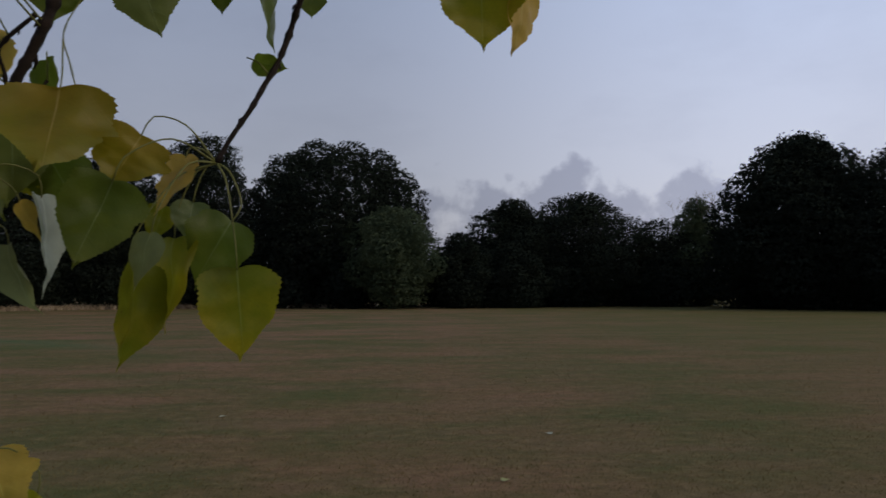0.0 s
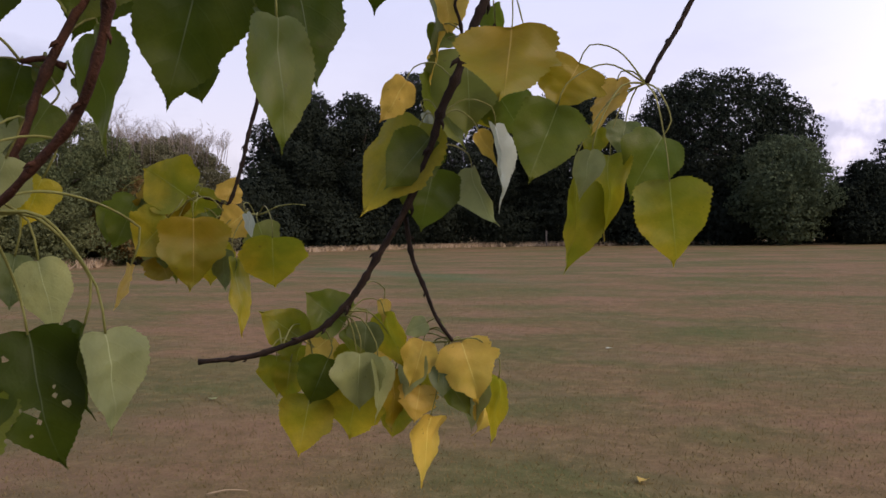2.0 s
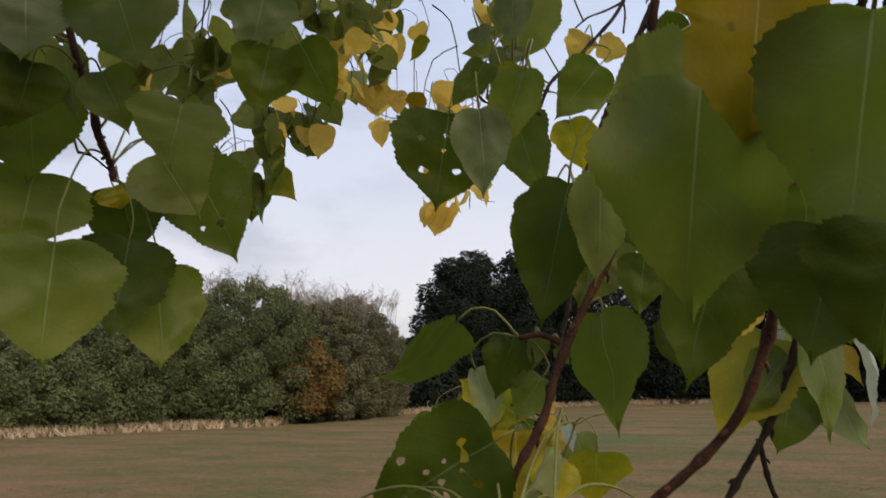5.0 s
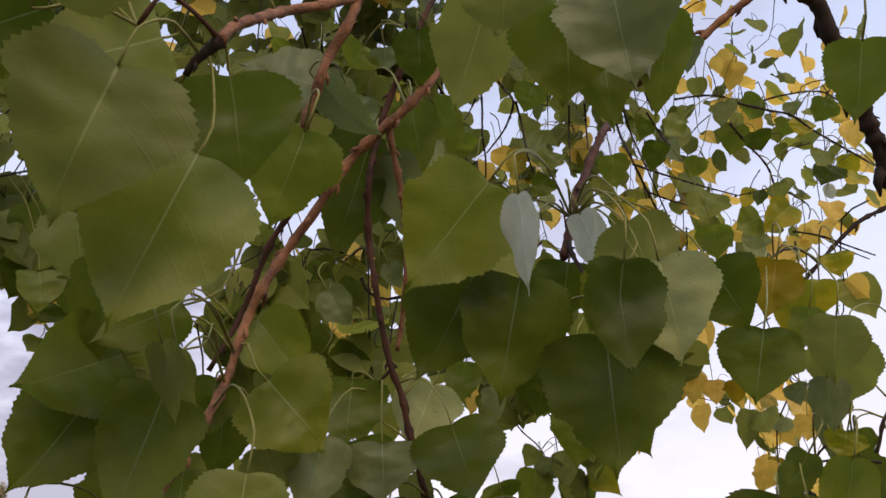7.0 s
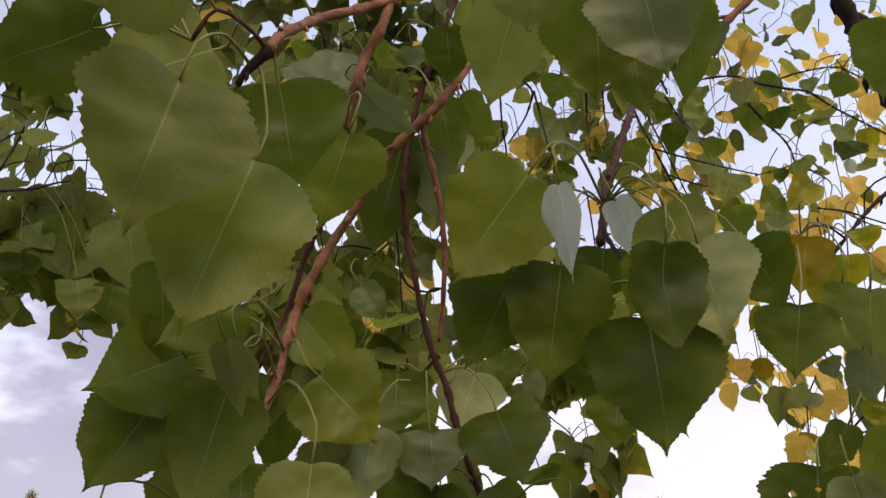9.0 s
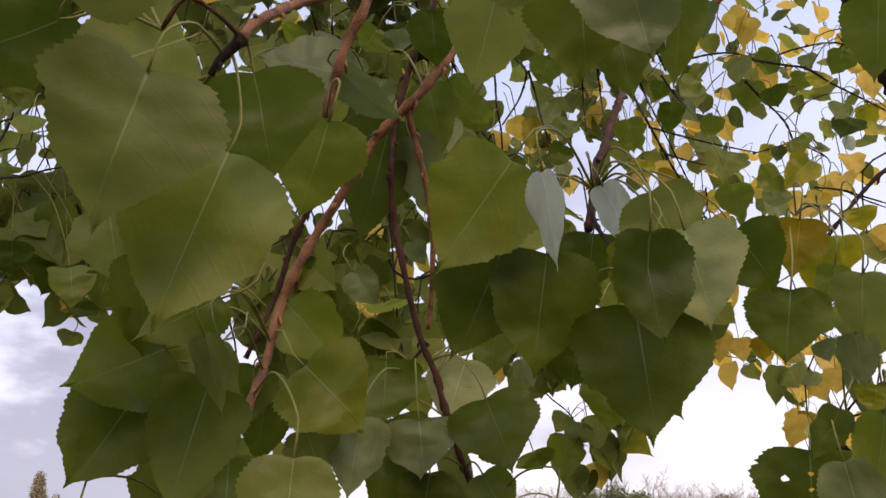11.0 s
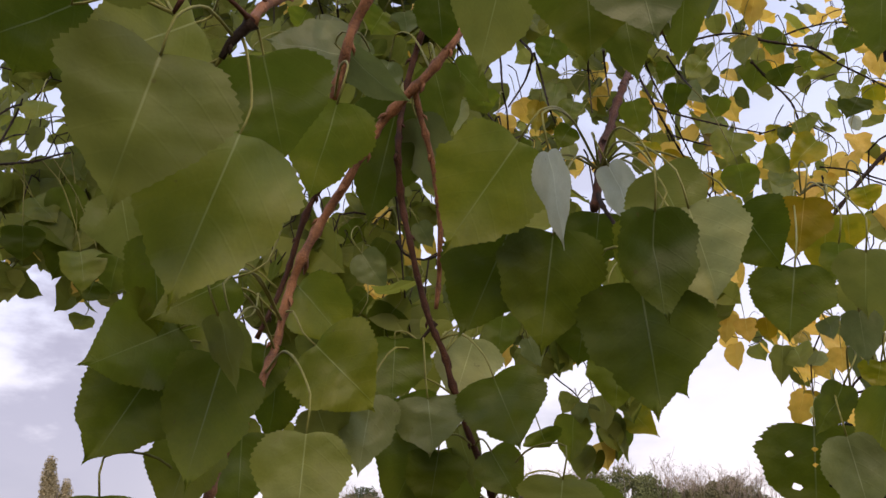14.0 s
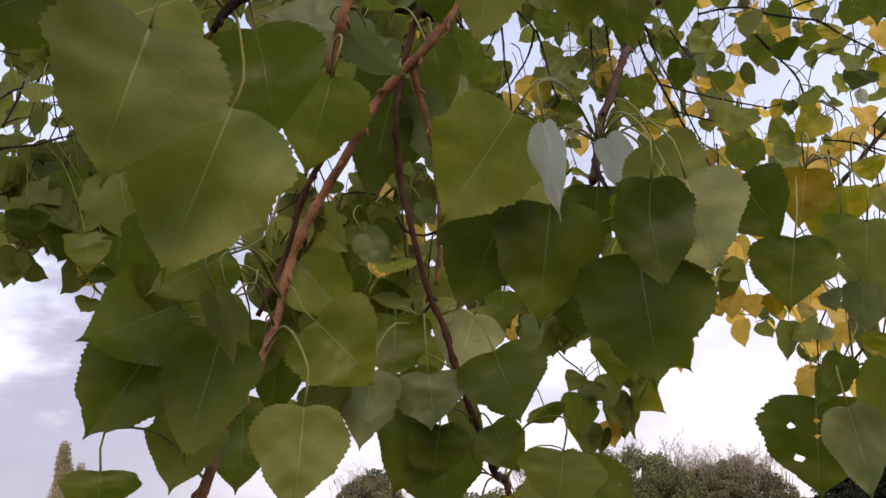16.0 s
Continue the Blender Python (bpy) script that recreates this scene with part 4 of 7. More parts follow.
leaf(olive_twig, AMBER, (-0.717, 0.770, 1.593), (-0.717, 0.767, 1.504), 0.079, -53, 1, (-0.691, 0.781, 1.599))
leaf(olive_twig, LIME, (-0.629, 0.808, 1.569), (-0.646, 0.835, 1.502), 0.079, -58, -26, (-0.652, 0.798, 1.595))
leaf(olive_twig, LIME, (-0.684, 0.805, 1.543), (-0.675, 0.806, 1.446), 0.083, 18, 5, (-0.664, 0.815, 1.594))
leaf(olive_twig, SILVER, (-0.670, 0.813, 1.599), (-0.660, 0.816, 1.568), 0.028, -118, -14)
leaf(olive_twig, GREEN, (-0.843, 0.781, 1.615), (-0.856, 0.773, 1.563), 0.045, -49, -3, (-0.761, 0.817, 1.623))
leaf(olive_twig, GREEN, (-0.741, 0.825, 1.602), (-0.727, 0.830, 1.566), 0.037, -56, 5, (-0.727, 0.831, 1.596))
leaf(olive_twig, AMBER, (-0.777, 0.775, 1.547), (-0.746, 0.762, 1.511), 0.051, -67, 34, (-0.736, 0.795, 1.618))
leaf(olive_twig, SAGE, (-0.704, 0.807, 1.552), (-0.697, 0.809, 1.502), 0.043, -95, -3, (-0.669, 0.824, 1.596))
leaf(olive_twig, GREEN, (-0.766, 0.791, 1.553), (-0.749, 0.773, 1.521), 0.044, -55, 37, (-0.742, 0.804, 1.619))
leaf(olive_twig, AMBER, (-0.788, 0.806, 1.635), (-0.803, 0.797, 1.568), 0.060, -51, -2)
leaf(olive_twig, LIME, (-0.753, 0.832, 1.635), (-0.768, 0.824, 1.582), 0.053, -53, -2)
leaf(olive_twig, OLIVE, (-0.796, 0.790, 1.598), (-0.803, 0.785, 1.532), 0.052, -50, -1, (-0.748, 0.812, 1.623))
leaf(olive_twig, LIME, (-0.722, 0.811, 1.567), (-0.726, 0.807, 1.508), 0.059, -54, 0, (-0.712, 0.816, 1.594))
leaf(olive_twig, OLIVE, (-0.668, 0.835, 1.587), (-0.655, 0.839, 1.543), 0.044, -58, 4)
leaf(olive_twig, GREEN, (-0.787, 0.829, 1.659), (-0.801, 0.821, 1.614), 0.053, -52, -4)

# large dark leaves hanging high
high_branch = branch([(0.200, -0.200, 3.200), (-0.267, 0.362, 1.819), (-0.304, 0.345, 1.783), (-0.335, 0.331, 1.754), (-0.372, 0.314, 1.749), (-0.409, 0.298, 1.753)], 0.004, 0.0025, BARK_DARK)
leaf(high_branch, DARK, (-0.333, 0.309, 1.722), (-0.352, 0.298, 1.643), 0.061, -52, -2)
leaf(high_branch, GREEN, (-0.291, 0.315, 1.688), (-0.286, 0.313, 1.616), 0.046, -19, 1)
leaf(high_branch, DARK, (-0.298, 0.346, 1.722), (-0.286, 0.348, 1.655), 0.048, -65, 2)
leaf(high_branch, GREEN, (-0.340, 0.349, 1.728), (-0.315, 0.360, 1.706), 0.024, -72, -5)
leaf(high_branch, GREEN, (-0.400, 0.302, 1.733), (-0.410, 0.296, 1.690), 0.047, -47, -3)
leaf(high_branch, DARK, (-0.372, 0.345, 1.685), (-0.366, 0.347, 1.651), 0.033, -58, 3)
leaf(high_branch, SAGE, (-0.330, 0.365, 1.725), (-0.333, 0.363, 1.697), 0.024, -101, 6)
leaf(main_branch, DARK, (-0.357, 0.570, 1.828), (-0.362, 0.569, 1.760), 0.062, -61, -1, (-0.300, 0.591, 1.826))
leaf(main_branch, GREEN, (-0.356, 0.624, 1.829), (-0.358, 0.623, 1.786), 0.037, -104, 1, (-0.319, 0.637, 1.843))
leaf(high_branch, DARK, (-0.415, 0.337, 1.764), (-0.442, 0.327, 1.693), 0.067, -43, -11)
leaf(high_branch, SAGE, (-0.309, 0.396, 1.768), (-0.312, 0.395, 1.735), 0.025, -57, -1)
leaf(high_branch, DARK, (-0.453, 0.345, 1.770), (-0.474, 0.337, 1.729), 0.042, -42, -14)
leaf(high_branch, DARK, (-0.336, 0.289, 1.744), (-0.320, 0.304, 1.705), 0.050, -56, -5, (-0.334, 0.298, 1.760))
leaf(high_branch, DARK, (-0.299, 0.329, 1.749), (-0.289, 0.337, 1.713), 0.036, -61, -2, (-0.305, 0.331, 1.766))
leaf(amber_twig, LIME, (0.066, 0.705, 1.876), (0.067, 0.709, 1.804), 0.078, -95, -3)
leaf(amber_twig, YELLOW, (0.108, 0.723, 1.873), (0.094, 0.727, 1.803), 0.061, -30, -11)
leaf(main_branch, OLIVE, (-0.253, 0.799, 1.906), (-0.228, 0.801, 1.835), 0.064, -80, 2)
leaf(main_branch, DARK, (-0.331, 0.802, 1.906), (-0.329, 0.805, 1.848), 0.059, -68, -2)
leaf(main_branch, SAGE, (-0.133, 0.843, 1.911), (-0.127, 0.846, 1.839), 0.062, -153, -5)
leaf(main_branch, GREEN, (-0.097, 0.891, 1.923), (-0.099, 0.893, 1.886), 0.037, -83, -3)
leaf(main_branch, DARK, (-0.184, 0.845, 1.919), (-0.181, 0.847, 1.875), 0.034, -79, -2)

# russet branch with the arching stalks
russet_branch = branch([(0.100, -0.300, 3.200), (-0.150, 0.050, 2.400), (-0.374, 0.302, 1.782), (-0.384, 0.295, 1.744), (-0.390, 0.290, 1.716), (-0.400, 0.284, 1.695), (-0.409, 0.278, 1.674), (-0.417, 0.273, 1.653), (-0.423, 0.268, 1.629), (-0.435, 0.261, 1.605), (-0.442, 0.257, 1.589)], 0.005, 0.0028, BARK_RED_DIM)
twig(russet_branch, [(-0.428, 0.303, 1.672), (-0.438, 0.297, 1.677), (-0.449, 0.291, 1.675)], 0.002, 0.0018, BARK_RED_DIM)
leaf(russet_branch, GREEN, (-0.476, 0.265, 1.685), (-0.516, 0.241, 1.645), 0.052, -16, -39, (-0.443, 0.283, 1.673))
leaf(russet_branch, DARK, (-0.457, 0.298, 1.675), (-0.467, 0.291, 1.640), 0.028, -53, 0, (-0.453, 0.301, 1.677))
leaf(russet_branch, GREEN, (-0.445, 0.305, 1.678), (-0.445, 0.304, 1.656), 0.019, -20, 0, (-0.442, 0.307, 1.676))
leaf(russet_branch, GREEN, (-0.398, 0.298, 1.687), (-0.390, 0.299, 1.619), 0.058, -105, -3, (-0.416, 0.287, 1.669))
leaf(russet_branch, PALE, (-0.482, 0.295, 1.658), (-0.473, 0.298, 1.623), 0.031, -9, 13, (-0.461, 0.307, 1.677))
leaf(russet_branch, GREEN, (-0.442, 0.305, 1.652), (-0.457, 0.296, 1.627), 0.024, -55, -2, (-0.454, 0.300, 1.675))
leaf(russet_branch, DARK, (-0.432, 0.229, 1.619), (-0.489, 0.196, 1.582), 0.058, -57, -5, (-0.401, 0.245, 1.579), holes=True)
leaf(russet_branch, GREEN, (-0.438, 0.320, 1.670), (-0.432, 0.323, 1.659), 0.009, -64, 0)

# stout branch with the drooping bunch of large leaves
bunch_branch = branch([(0.150, -0.300, 3.200), (-0.100, -0.050, 2.400), (-0.266, 0.166, 1.722), (-0.273, 0.173, 1.693), (-0.279, 0.180, 1.676), (-0.284, 0.188, 1.664), (-0.297, 0.191, 1.636), (-0.311, 0.194, 1.620), (-0.333, 0.192, 1.601), (-0.354, 0.192, 1.587), (-0.380, 0.188, 1.580), (-0.403, 0.186, 1.574)], 0.0036, 0.0022, BARK_RED_DIM)
leaf(bunch_branch, GREEN, (-0.503, 0.193, 1.563), (-0.503, 0.190, 1.495), 0.068, -1, -12, (-0.422, 0.239, 1.575))
leaf(bunch_branch, DARK, (-0.470, 0.201, 1.573), (-0.474, 0.196, 1.509), 0.056, -48, 0, (-0.414, 0.233, 1.576))
leaf(bunch_branch, SAGE, (-0.454, 0.198, 1.542), (-0.472, 0.186, 1.498), 0.042, 4, -23, (-0.409, 0.224, 1.576))
leaf(bunch_branch, PALE, (-0.391, 0.181, 1.562), (-0.399, 0.174, 1.507), 0.055, -55, 1, (-0.376, 0.190, 1.579), holes=True)
leaf(bunch_branch, GREEN, (-0.402, 0.204, 1.505), (-0.402, 0.202, 1.445), 0.061, -55, 2, (-0.384, 0.218, 1.580))
leaf(bunch_branch, LIME, (-0.434, 0.207, 1.502), (-0.419, 0.213, 1.444), 0.051, -105, -9, (-0.398, 0.230, 1.578))
leaf(bunch_branch, DARK, (-0.379, 0.229, 1.528), (-0.366, 0.233, 1.459), 0.050, -58, 3, (-0.383, 0.229, 1.581), holes=True)
leaf(bunch_branch, DARK, (-0.356, 0.242, 1.531), (-0.361, 0.237, 1.486), 0.039, -120, 8, (-0.373, 0.235, 1.585))
leaf(bunch_branch, PALE, (-0.341, 0.240, 1.528), (-0.333, 0.242, 1.480), 0.041, -1, 9, (-0.364, 0.230, 1.588))
leaf(bunch_branch, PALE, (-0.404, 0.259, 1.561), (-0.395, 0.262, 1.522), 0.029, -58, 3, (-0.402, 0.260, 1.580))
leaf(bunch_branch, PALE, (-0.411, 0.247, 1.615), (-0.425, 0.237, 1.575), 0.037, 12, -22, (-0.389, 0.258, 1.584))
leaf(bunch_branch, LIME, (-0.417, 0.275, 1.606), (-0.427, 0.269, 1.579), 0.024, -57, 1, (-0.418, 0.273, 1.578))
leaf(bunch_branch, LIME, (-0.458, 0.240, 1.576), (-0.476, 0.230, 1.557), 0.019, -57, -2, (-0.433, 0.254, 1.574))
leaf(bunch_branch, SAGE, (-0.422, 0.260, 1.564), (-0.425, 0.257, 1.535), 0.023, -57, 2, (-0.419, 0.263, 1.577))
leaf(bunch_branch, DARK, (-0.431, 0.221, 1.515), (-0.442, 0.214, 1.497), 0.021, -59, 1, (-0.417, 0.231, 1.575))
leaf(bunch_branch, YELLOW, (-0.389, 0.310, 1.557), (-0.394, 0.306, 1.530), 0.024, -128, 13, (-0.407, 0.302, 1.586))

# large leaves hanging close above the bunch
near_branch = branch([(0.100, -0.400, 3.000), (-0.250, 0.280, 1.923), (-0.273, 0.272, 1.890), (-0.287, 0.270, 1.856), (-0.295, 0.271, 1.831)], 0.003, 0.002, BARK_RED_DIM)



branch([(-0.100, -0.100, 3.300), (-0.497, 0.457, 2.651), (-0.535, 0.516, 2.525), (-0.542, 0.566, 2.458), (-0.534, 0.602, 2.432), (-0.539, 0.622, 2.403), (-0.542, 0.639, 2.379), (-0.549, 0.674, 2.331), (-0.564, 0.740, 2.234)], 0.012, 0.011, BARK_DARK)


# ---- canopy overhead ----
# forked red branch across the canopy
red_fork = branch([(-0.350, -0.350, 3.400), (-0.550, 0.150, 2.750), (-0.598, 0.167, 2.313), (-0.593, 0.143, 2.229), (-0.592, 0.110, 2.176), (-0.595, 0.089, 2.139), (-0.607, 0.076, 2.118), (-0.624, 0.065, 2.104), (-0.644, 0.053, 2.086), (-0.652, 0.042, 2.063), (-0.668, 0.035, 2.042), (-0.677, 0.030, 2.031), (-0.690, 0.022, 2.011), (-0.693, 0.012, 1.989), (-0.703, 0.008, 1.970), (-0.703, 0.002, 1.947), (-0.702, -0.003, 1.923), (-0.691, -0.015, 1.898), (-0.683, -0.031, 1.868), (-0.680, -0.042, 1.847), (-0.685, -0.047, 1.832), (-0.679, -0.054, 1.813), (-0.683, -0.060, 1.791)], 0.0058, 0.0036, BARK_RED)
twig(red_fork, [(-0.698, 0.040, 2.072), (-0.709, 0.033, 2.058), (-0.719, 0.028, 2.044), (-0.729, 0.025, 2.027), (-0.742, 0.022, 2.002), (-0.751, 0.018, 1.983), (-0.752, 0.009, 1.961), (-0.760, 0.003, 1.944)], 0.003, 0.0022, BARK_RED_DIM)
twig(red_fork, [(-0.616, 0.070, 2.111), (-0.624, 0.079, 2.093), (-0.630, 0.088, 2.076), (-0.637, 0.097, 2.057), (-0.644, 0.104, 2.037), (-0.652, 0.110, 2.017), (-0.660, 0.113, 1.997), (-0.676, 0.121, 1.980), (-0.684, 0.122, 1.960)], 0.0028, 0.002, BARK_RED)
twig(red_fork, [(-0.681, 0.087, 2.012), (-0.682, 0.092, 2.004), (-0.681, 0.098, 2.000), (-0.676, 0.108, 1.997), (-0.669, 0.118, 2.000)], 0.0014, 0.0009, BARK_DARK)
leaf(red_fork, GREEN, (-0.637, -0.090, 1.905), (-0.636, -0.145, 1.874), 0.055, 5, -7, (-0.735, 0.000, 1.954))
leaf(red_fork, DARK, (-0.648, -0.102, 1.878), (-0.654, -0.130, 1.826), 0.056, -7, -3, (-0.674, -0.075, 1.911))
leaf(red_fork, DARK, (-0.607, -0.072, 1.880), (-0.616, -0.088, 1.808), 0.055, -15, -4, (-0.685, -0.030, 1.935))
leaf(red_fork, OLIVE, (-0.569, -0.088, 1.893), (-0.576, -0.072, 1.855), 0.026, -65, -24, (-0.701, -0.025, 1.949))
leaf(red_fork, OLIVE, (-0.577, -0.077, 1.892), (-0.582, -0.067, 1.865), 0.024, -66, -22, (-0.701, -0.021, 1.943))
leaf(red_fork, GREEN, (-0.657, -0.061, 1.918), (-0.663, -0.106, 1.904), 0.038, -6, -4, (-0.737, -0.005, 1.952))
leaf(red_fork, DARK, (-0.672, -0.072, 1.914), (-0.685, -0.080, 1.876), 0.044, -15, -15, (-0.722, -0.017, 1.944))
leaf(red_fork, DARK, (-0.705, -0.010, 1.922), (-0.716, -0.011, 1.880), 0.038, -20, -14, (-0.710, -0.000, 1.929))
leaf(red_fork, DARK, (-0.724, 0.006, 1.912), (-0.736, 0.007, 1.857), 0.039, -1, -13, (-0.704, -0.004, 1.915))
leaf(red_fork, GREEN, (-0.667, -0.068, 1.849), (-0.668, -0.082, 1.799), 0.042, -12, 3, (-0.685, -0.036, 1.865))
leaf(red_fork, GREEN, (-0.705, -0.025, 1.858), (-0.712, -0.024, 1.804), 0.050, -19, -8, (-0.684, -0.032, 1.866))
leaf(red_fork, GREEN, (-0.655, -0.122, 1.810), (-0.657, -0.122, 1.786), 0.040, -11, -6, (-0.682, -0.061, 1.807))
leaf(red_fork, GREEN, (-0.759, -0.039, 1.984), (-0.772, -0.035, 1.943), 0.042, -37, -18, (-0.756, -0.007, 1.993))
leaf(red_fork, DARK, (-0.657, 0.079, 2.123), (-0.704, 0.073, 2.032), 0.066, -27, -23, (-0.624, 0.065, 2.104))
leaf(red_fork, SAGE, (-0.648, 0.091, 2.107), (-0.662, 0.124, 2.052), 0.041, -62, -33, (-0.619, 0.072, 2.106))
leaf(red_fork, GREEN, (-0.642, 0.106, 2.157), (-0.662, 0.133, 2.106), 0.038, -34, -32, (-0.608, 0.079, 2.132))
leaf(red_fork, GREEN, (-0.645, 0.128, 2.170), (-0.645, 0.163, 2.140), 0.033, -36, -34, (-0.597, 0.089, 2.136))
leaf(red_fork, PALE, (-0.658, 0.140, 2.144), (-0.673, 0.146, 2.119), 0.025, -77, -19, (-0.632, 0.110, 2.130))
leaf(red_fork, DARK, (-0.570, 0.066, 2.166), (-0.591, 0.082, 2.132), 0.038, -34, -38, (-0.587, 0.070, 2.178))
leaf(red_fork, GREEN, (-0.719, 0.020, 1.976), (-0.715, 0.064, 1.931), 0.048, -17, -12, (-0.702, 0.007, 1.972))
leaf(red_fork, GREEN, (-0.694, 0.092, 2.138), (-0.723, 0.068, 2.113), 0.033, -28, -31, (-0.628, 0.060, 2.102))
leaf(red_fork, SAGE, (-0.672, 0.081, 2.173), (-0.692, 0.083, 2.146), 0.031, -56, -25, (-0.614, 0.061, 2.138))
leaf(red_fork, GREEN, (-0.659, 0.070, 2.213), (-0.675, 0.064, 2.198), 0.039, -29, -38, (-0.598, 0.061, 2.172))
leaf(red_fork, SAGE, (-0.644, 0.081, 2.206), (-0.653, 0.089, 2.191), 0.028, -57, -37, (-0.597, 0.063, 2.172))
leaf(red_fork, GREEN, (-0.674, 0.015, 1.916), (-0.656, 0.053, 1.871), 0.066, -33, -7, (-0.703, 0.002, 1.947))
leaf(red_fork, OLIVE, (-0.701, 0.028, 1.879), (-0.702, 0.042, 1.843), 0.038, -25, -11, (-0.705, -0.002, 1.911))
leaf(red_fork, OLIVE, (-0.572, -0.036, 1.833), (-0.572, -0.042, 1.777), 0.053, -22, 3, (-0.691, -0.015, 1.898))

# stem with round leaves that hangs between the forks
green_branch = branch([(-0.350, -0.300, 3.350), (-0.520, 0.200, 2.750), (-0.615, 0.142, 2.315), (-0.617, 0.109, 2.246), (-0.625, 0.095, 2.201), (-0.633, 0.090, 2.179), (-0.647, 0.090, 2.163), (-0.653, 0.086, 2.141), (-0.659, 0.083, 2.116), (-0.651, 0.074, 2.077), (-0.660, 0.079, 2.058), (-0.670, 0.087, 2.035), (-0.669, 0.092, 2.006), (-0.675, 0.101, 1.981), (-0.679, 0.109, 1.960), (-0.681, 0.116, 1.943), (-0.682, 0.126, 1.924), (-0.684, 0.132, 1.905), (-0.685, 0.139, 1.886), (-0.685, 0.144, 1.869), (-0.684, 0.152, 1.848), (-0.683, 0.158, 1.833), (-0.682, 0.162, 1.815), (-0.765, 0.230, 1.822), (-0.758, 0.229, 1.808)], 0.0034, 0.0027, BARK_RED_DIM)
twig(green_branch, [(-0.679, 0.118, 1.947), (-0.684, 0.113, 1.940), (-0.690, 0.109, 1.933), (-0.693, 0.107, 1.927)], 0.0022, 0.0012, BARK_DARK)
twig(green_branch, [(-0.777, 0.210, 1.829), (-0.772, 0.218, 1.827), (-0.769, 0.225, 1.822), (-0.766, 0.232, 1.816)], 0.001, 0.0008, BARK_DARK)
leaf(green_branch, SAGE, (-0.691, 0.067, 1.889), (-0.697, 0.057, 1.831), 0.044, -25, -1, (-0.699, 0.091, 1.936))
leaf(green_branch, GREEN, (-0.698, 0.092, 1.936), (-0.711, 0.094, 1.888), 0.057, -29, -15, (-0.690, 0.109, 1.933))
leaf(green_branch, SAGE, (-0.680, 0.108, 1.887), (-0.677, 0.109, 1.844), 0.053, -32, 3, (-0.687, 0.112, 1.935))
leaf(green_branch, PALE, (-0.682, 0.155, 1.939), (-0.696, 0.140, 1.887), 0.056, -30, -5, (-0.681, 0.123, 1.933))
leaf(green_branch, GREEN, (-0.642, 0.142, 1.897), (-0.632, 0.156, 1.844), 0.063, -40, -2, (-0.680, 0.125, 1.933))
leaf(green_branch, GREEN, (-0.662, 0.149, 1.847), (-0.655, 0.166, 1.811), 0.038, -36, -7, (-0.683, 0.152, 1.853))
leaf(green_branch, GREEN, (-0.705, 0.117, 1.857), (-0.716, 0.091, 1.806), 0.053, -25, 1, (-0.692, 0.136, 1.863))
leaf(green_branch, DARK, (-0.683, 0.117, 1.848), (-0.693, 0.112, 1.807), 0.044, -32, -7, (-0.690, 0.143, 1.851))
leaf(green_branch, OLIVE, (-0.696, 0.145, 1.871), (-0.697, 0.158, 1.822), 0.030, -64, -13, (-0.685, 0.142, 1.873))
leaf(green_branch, OLIVE, (-0.603, 0.165, 1.819), (-0.611, 0.161, 1.779), 0.058, -40, -5, (-0.675, 0.172, 1.820))
leaf(green_branch, SAGE, (-0.672, 0.202, 1.942), (-0.672, 0.212, 1.918), 0.018, -39, -15, (-0.683, 0.185, 1.947))
leaf(green_branch, GREEN, (-0.694, 0.195, 1.967), (-0.707, 0.195, 1.931), 0.028, -37, -16, (-0.695, 0.170, 1.944))
leaf(green_branch, OLIVE, (-0.728, 0.245, 1.827), (-0.717, 0.276, 1.780), 0.066, -39, -13, (-0.761, 0.236, 1.822))
leaf(green_branch, GREEN, (-0.743, 0.290, 1.830), (-0.728, 0.331, 1.756), 0.076, -41, -12, (-0.761, 0.237, 1.823), holes=True)
leaf(green_branch, DARK, (-0.734, 0.227, 1.759), (-0.739, 0.218, 1.686), 0.068, -35, 1, (-0.757, 0.231, 1.807))
leaf(green_branch, GREEN, (-0.748, 0.263, 1.742), (-0.741, 0.267, 1.664), 0.067, -39, 3, (-0.755, 0.233, 1.808))
leaf(green_branch, DARK, (-0.788, 0.256, 1.812), (-0.788, 0.274, 1.757), 0.061, -36, -11, (-0.758, 0.229, 1.808))
leaf(green_branch, GREEN, (-0.695, 0.145, 1.742), (-0.688, 0.134, 1.660), 0.086, -30, 8, (-0.754, 0.202, 1.797))
leaf(green_branch, GREEN, (-0.745, 0.158, 1.797), (-0.751, 0.151, 1.739), 0.078, -28, -1, (-0.768, 0.210, 1.818))
leaf(green_branch, LIME, (-0.783, 0.246, 1.810), (-0.782, 0.254, 1.792), 0.032, -35, -12, (-0.758, 0.229, 1.808))
leaf(green_branch, DARK, (-0.844, 0.345, 1.907), (-0.845, 0.354, 1.887), 0.038, -38, -17, (-0.763, 0.231, 1.827))
leaf(green_branch, GREEN, (-0.716, 0.133, 1.854), (-0.730, 0.150, 1.784), 0.070, -30, -16, (-0.762, 0.205, 1.846))
leaf(green_branch, GREEN, (-0.713, 0.103, 1.895), (-0.722, 0.126, 1.849), 0.060, -28, -21, (-0.748, 0.170, 1.902))

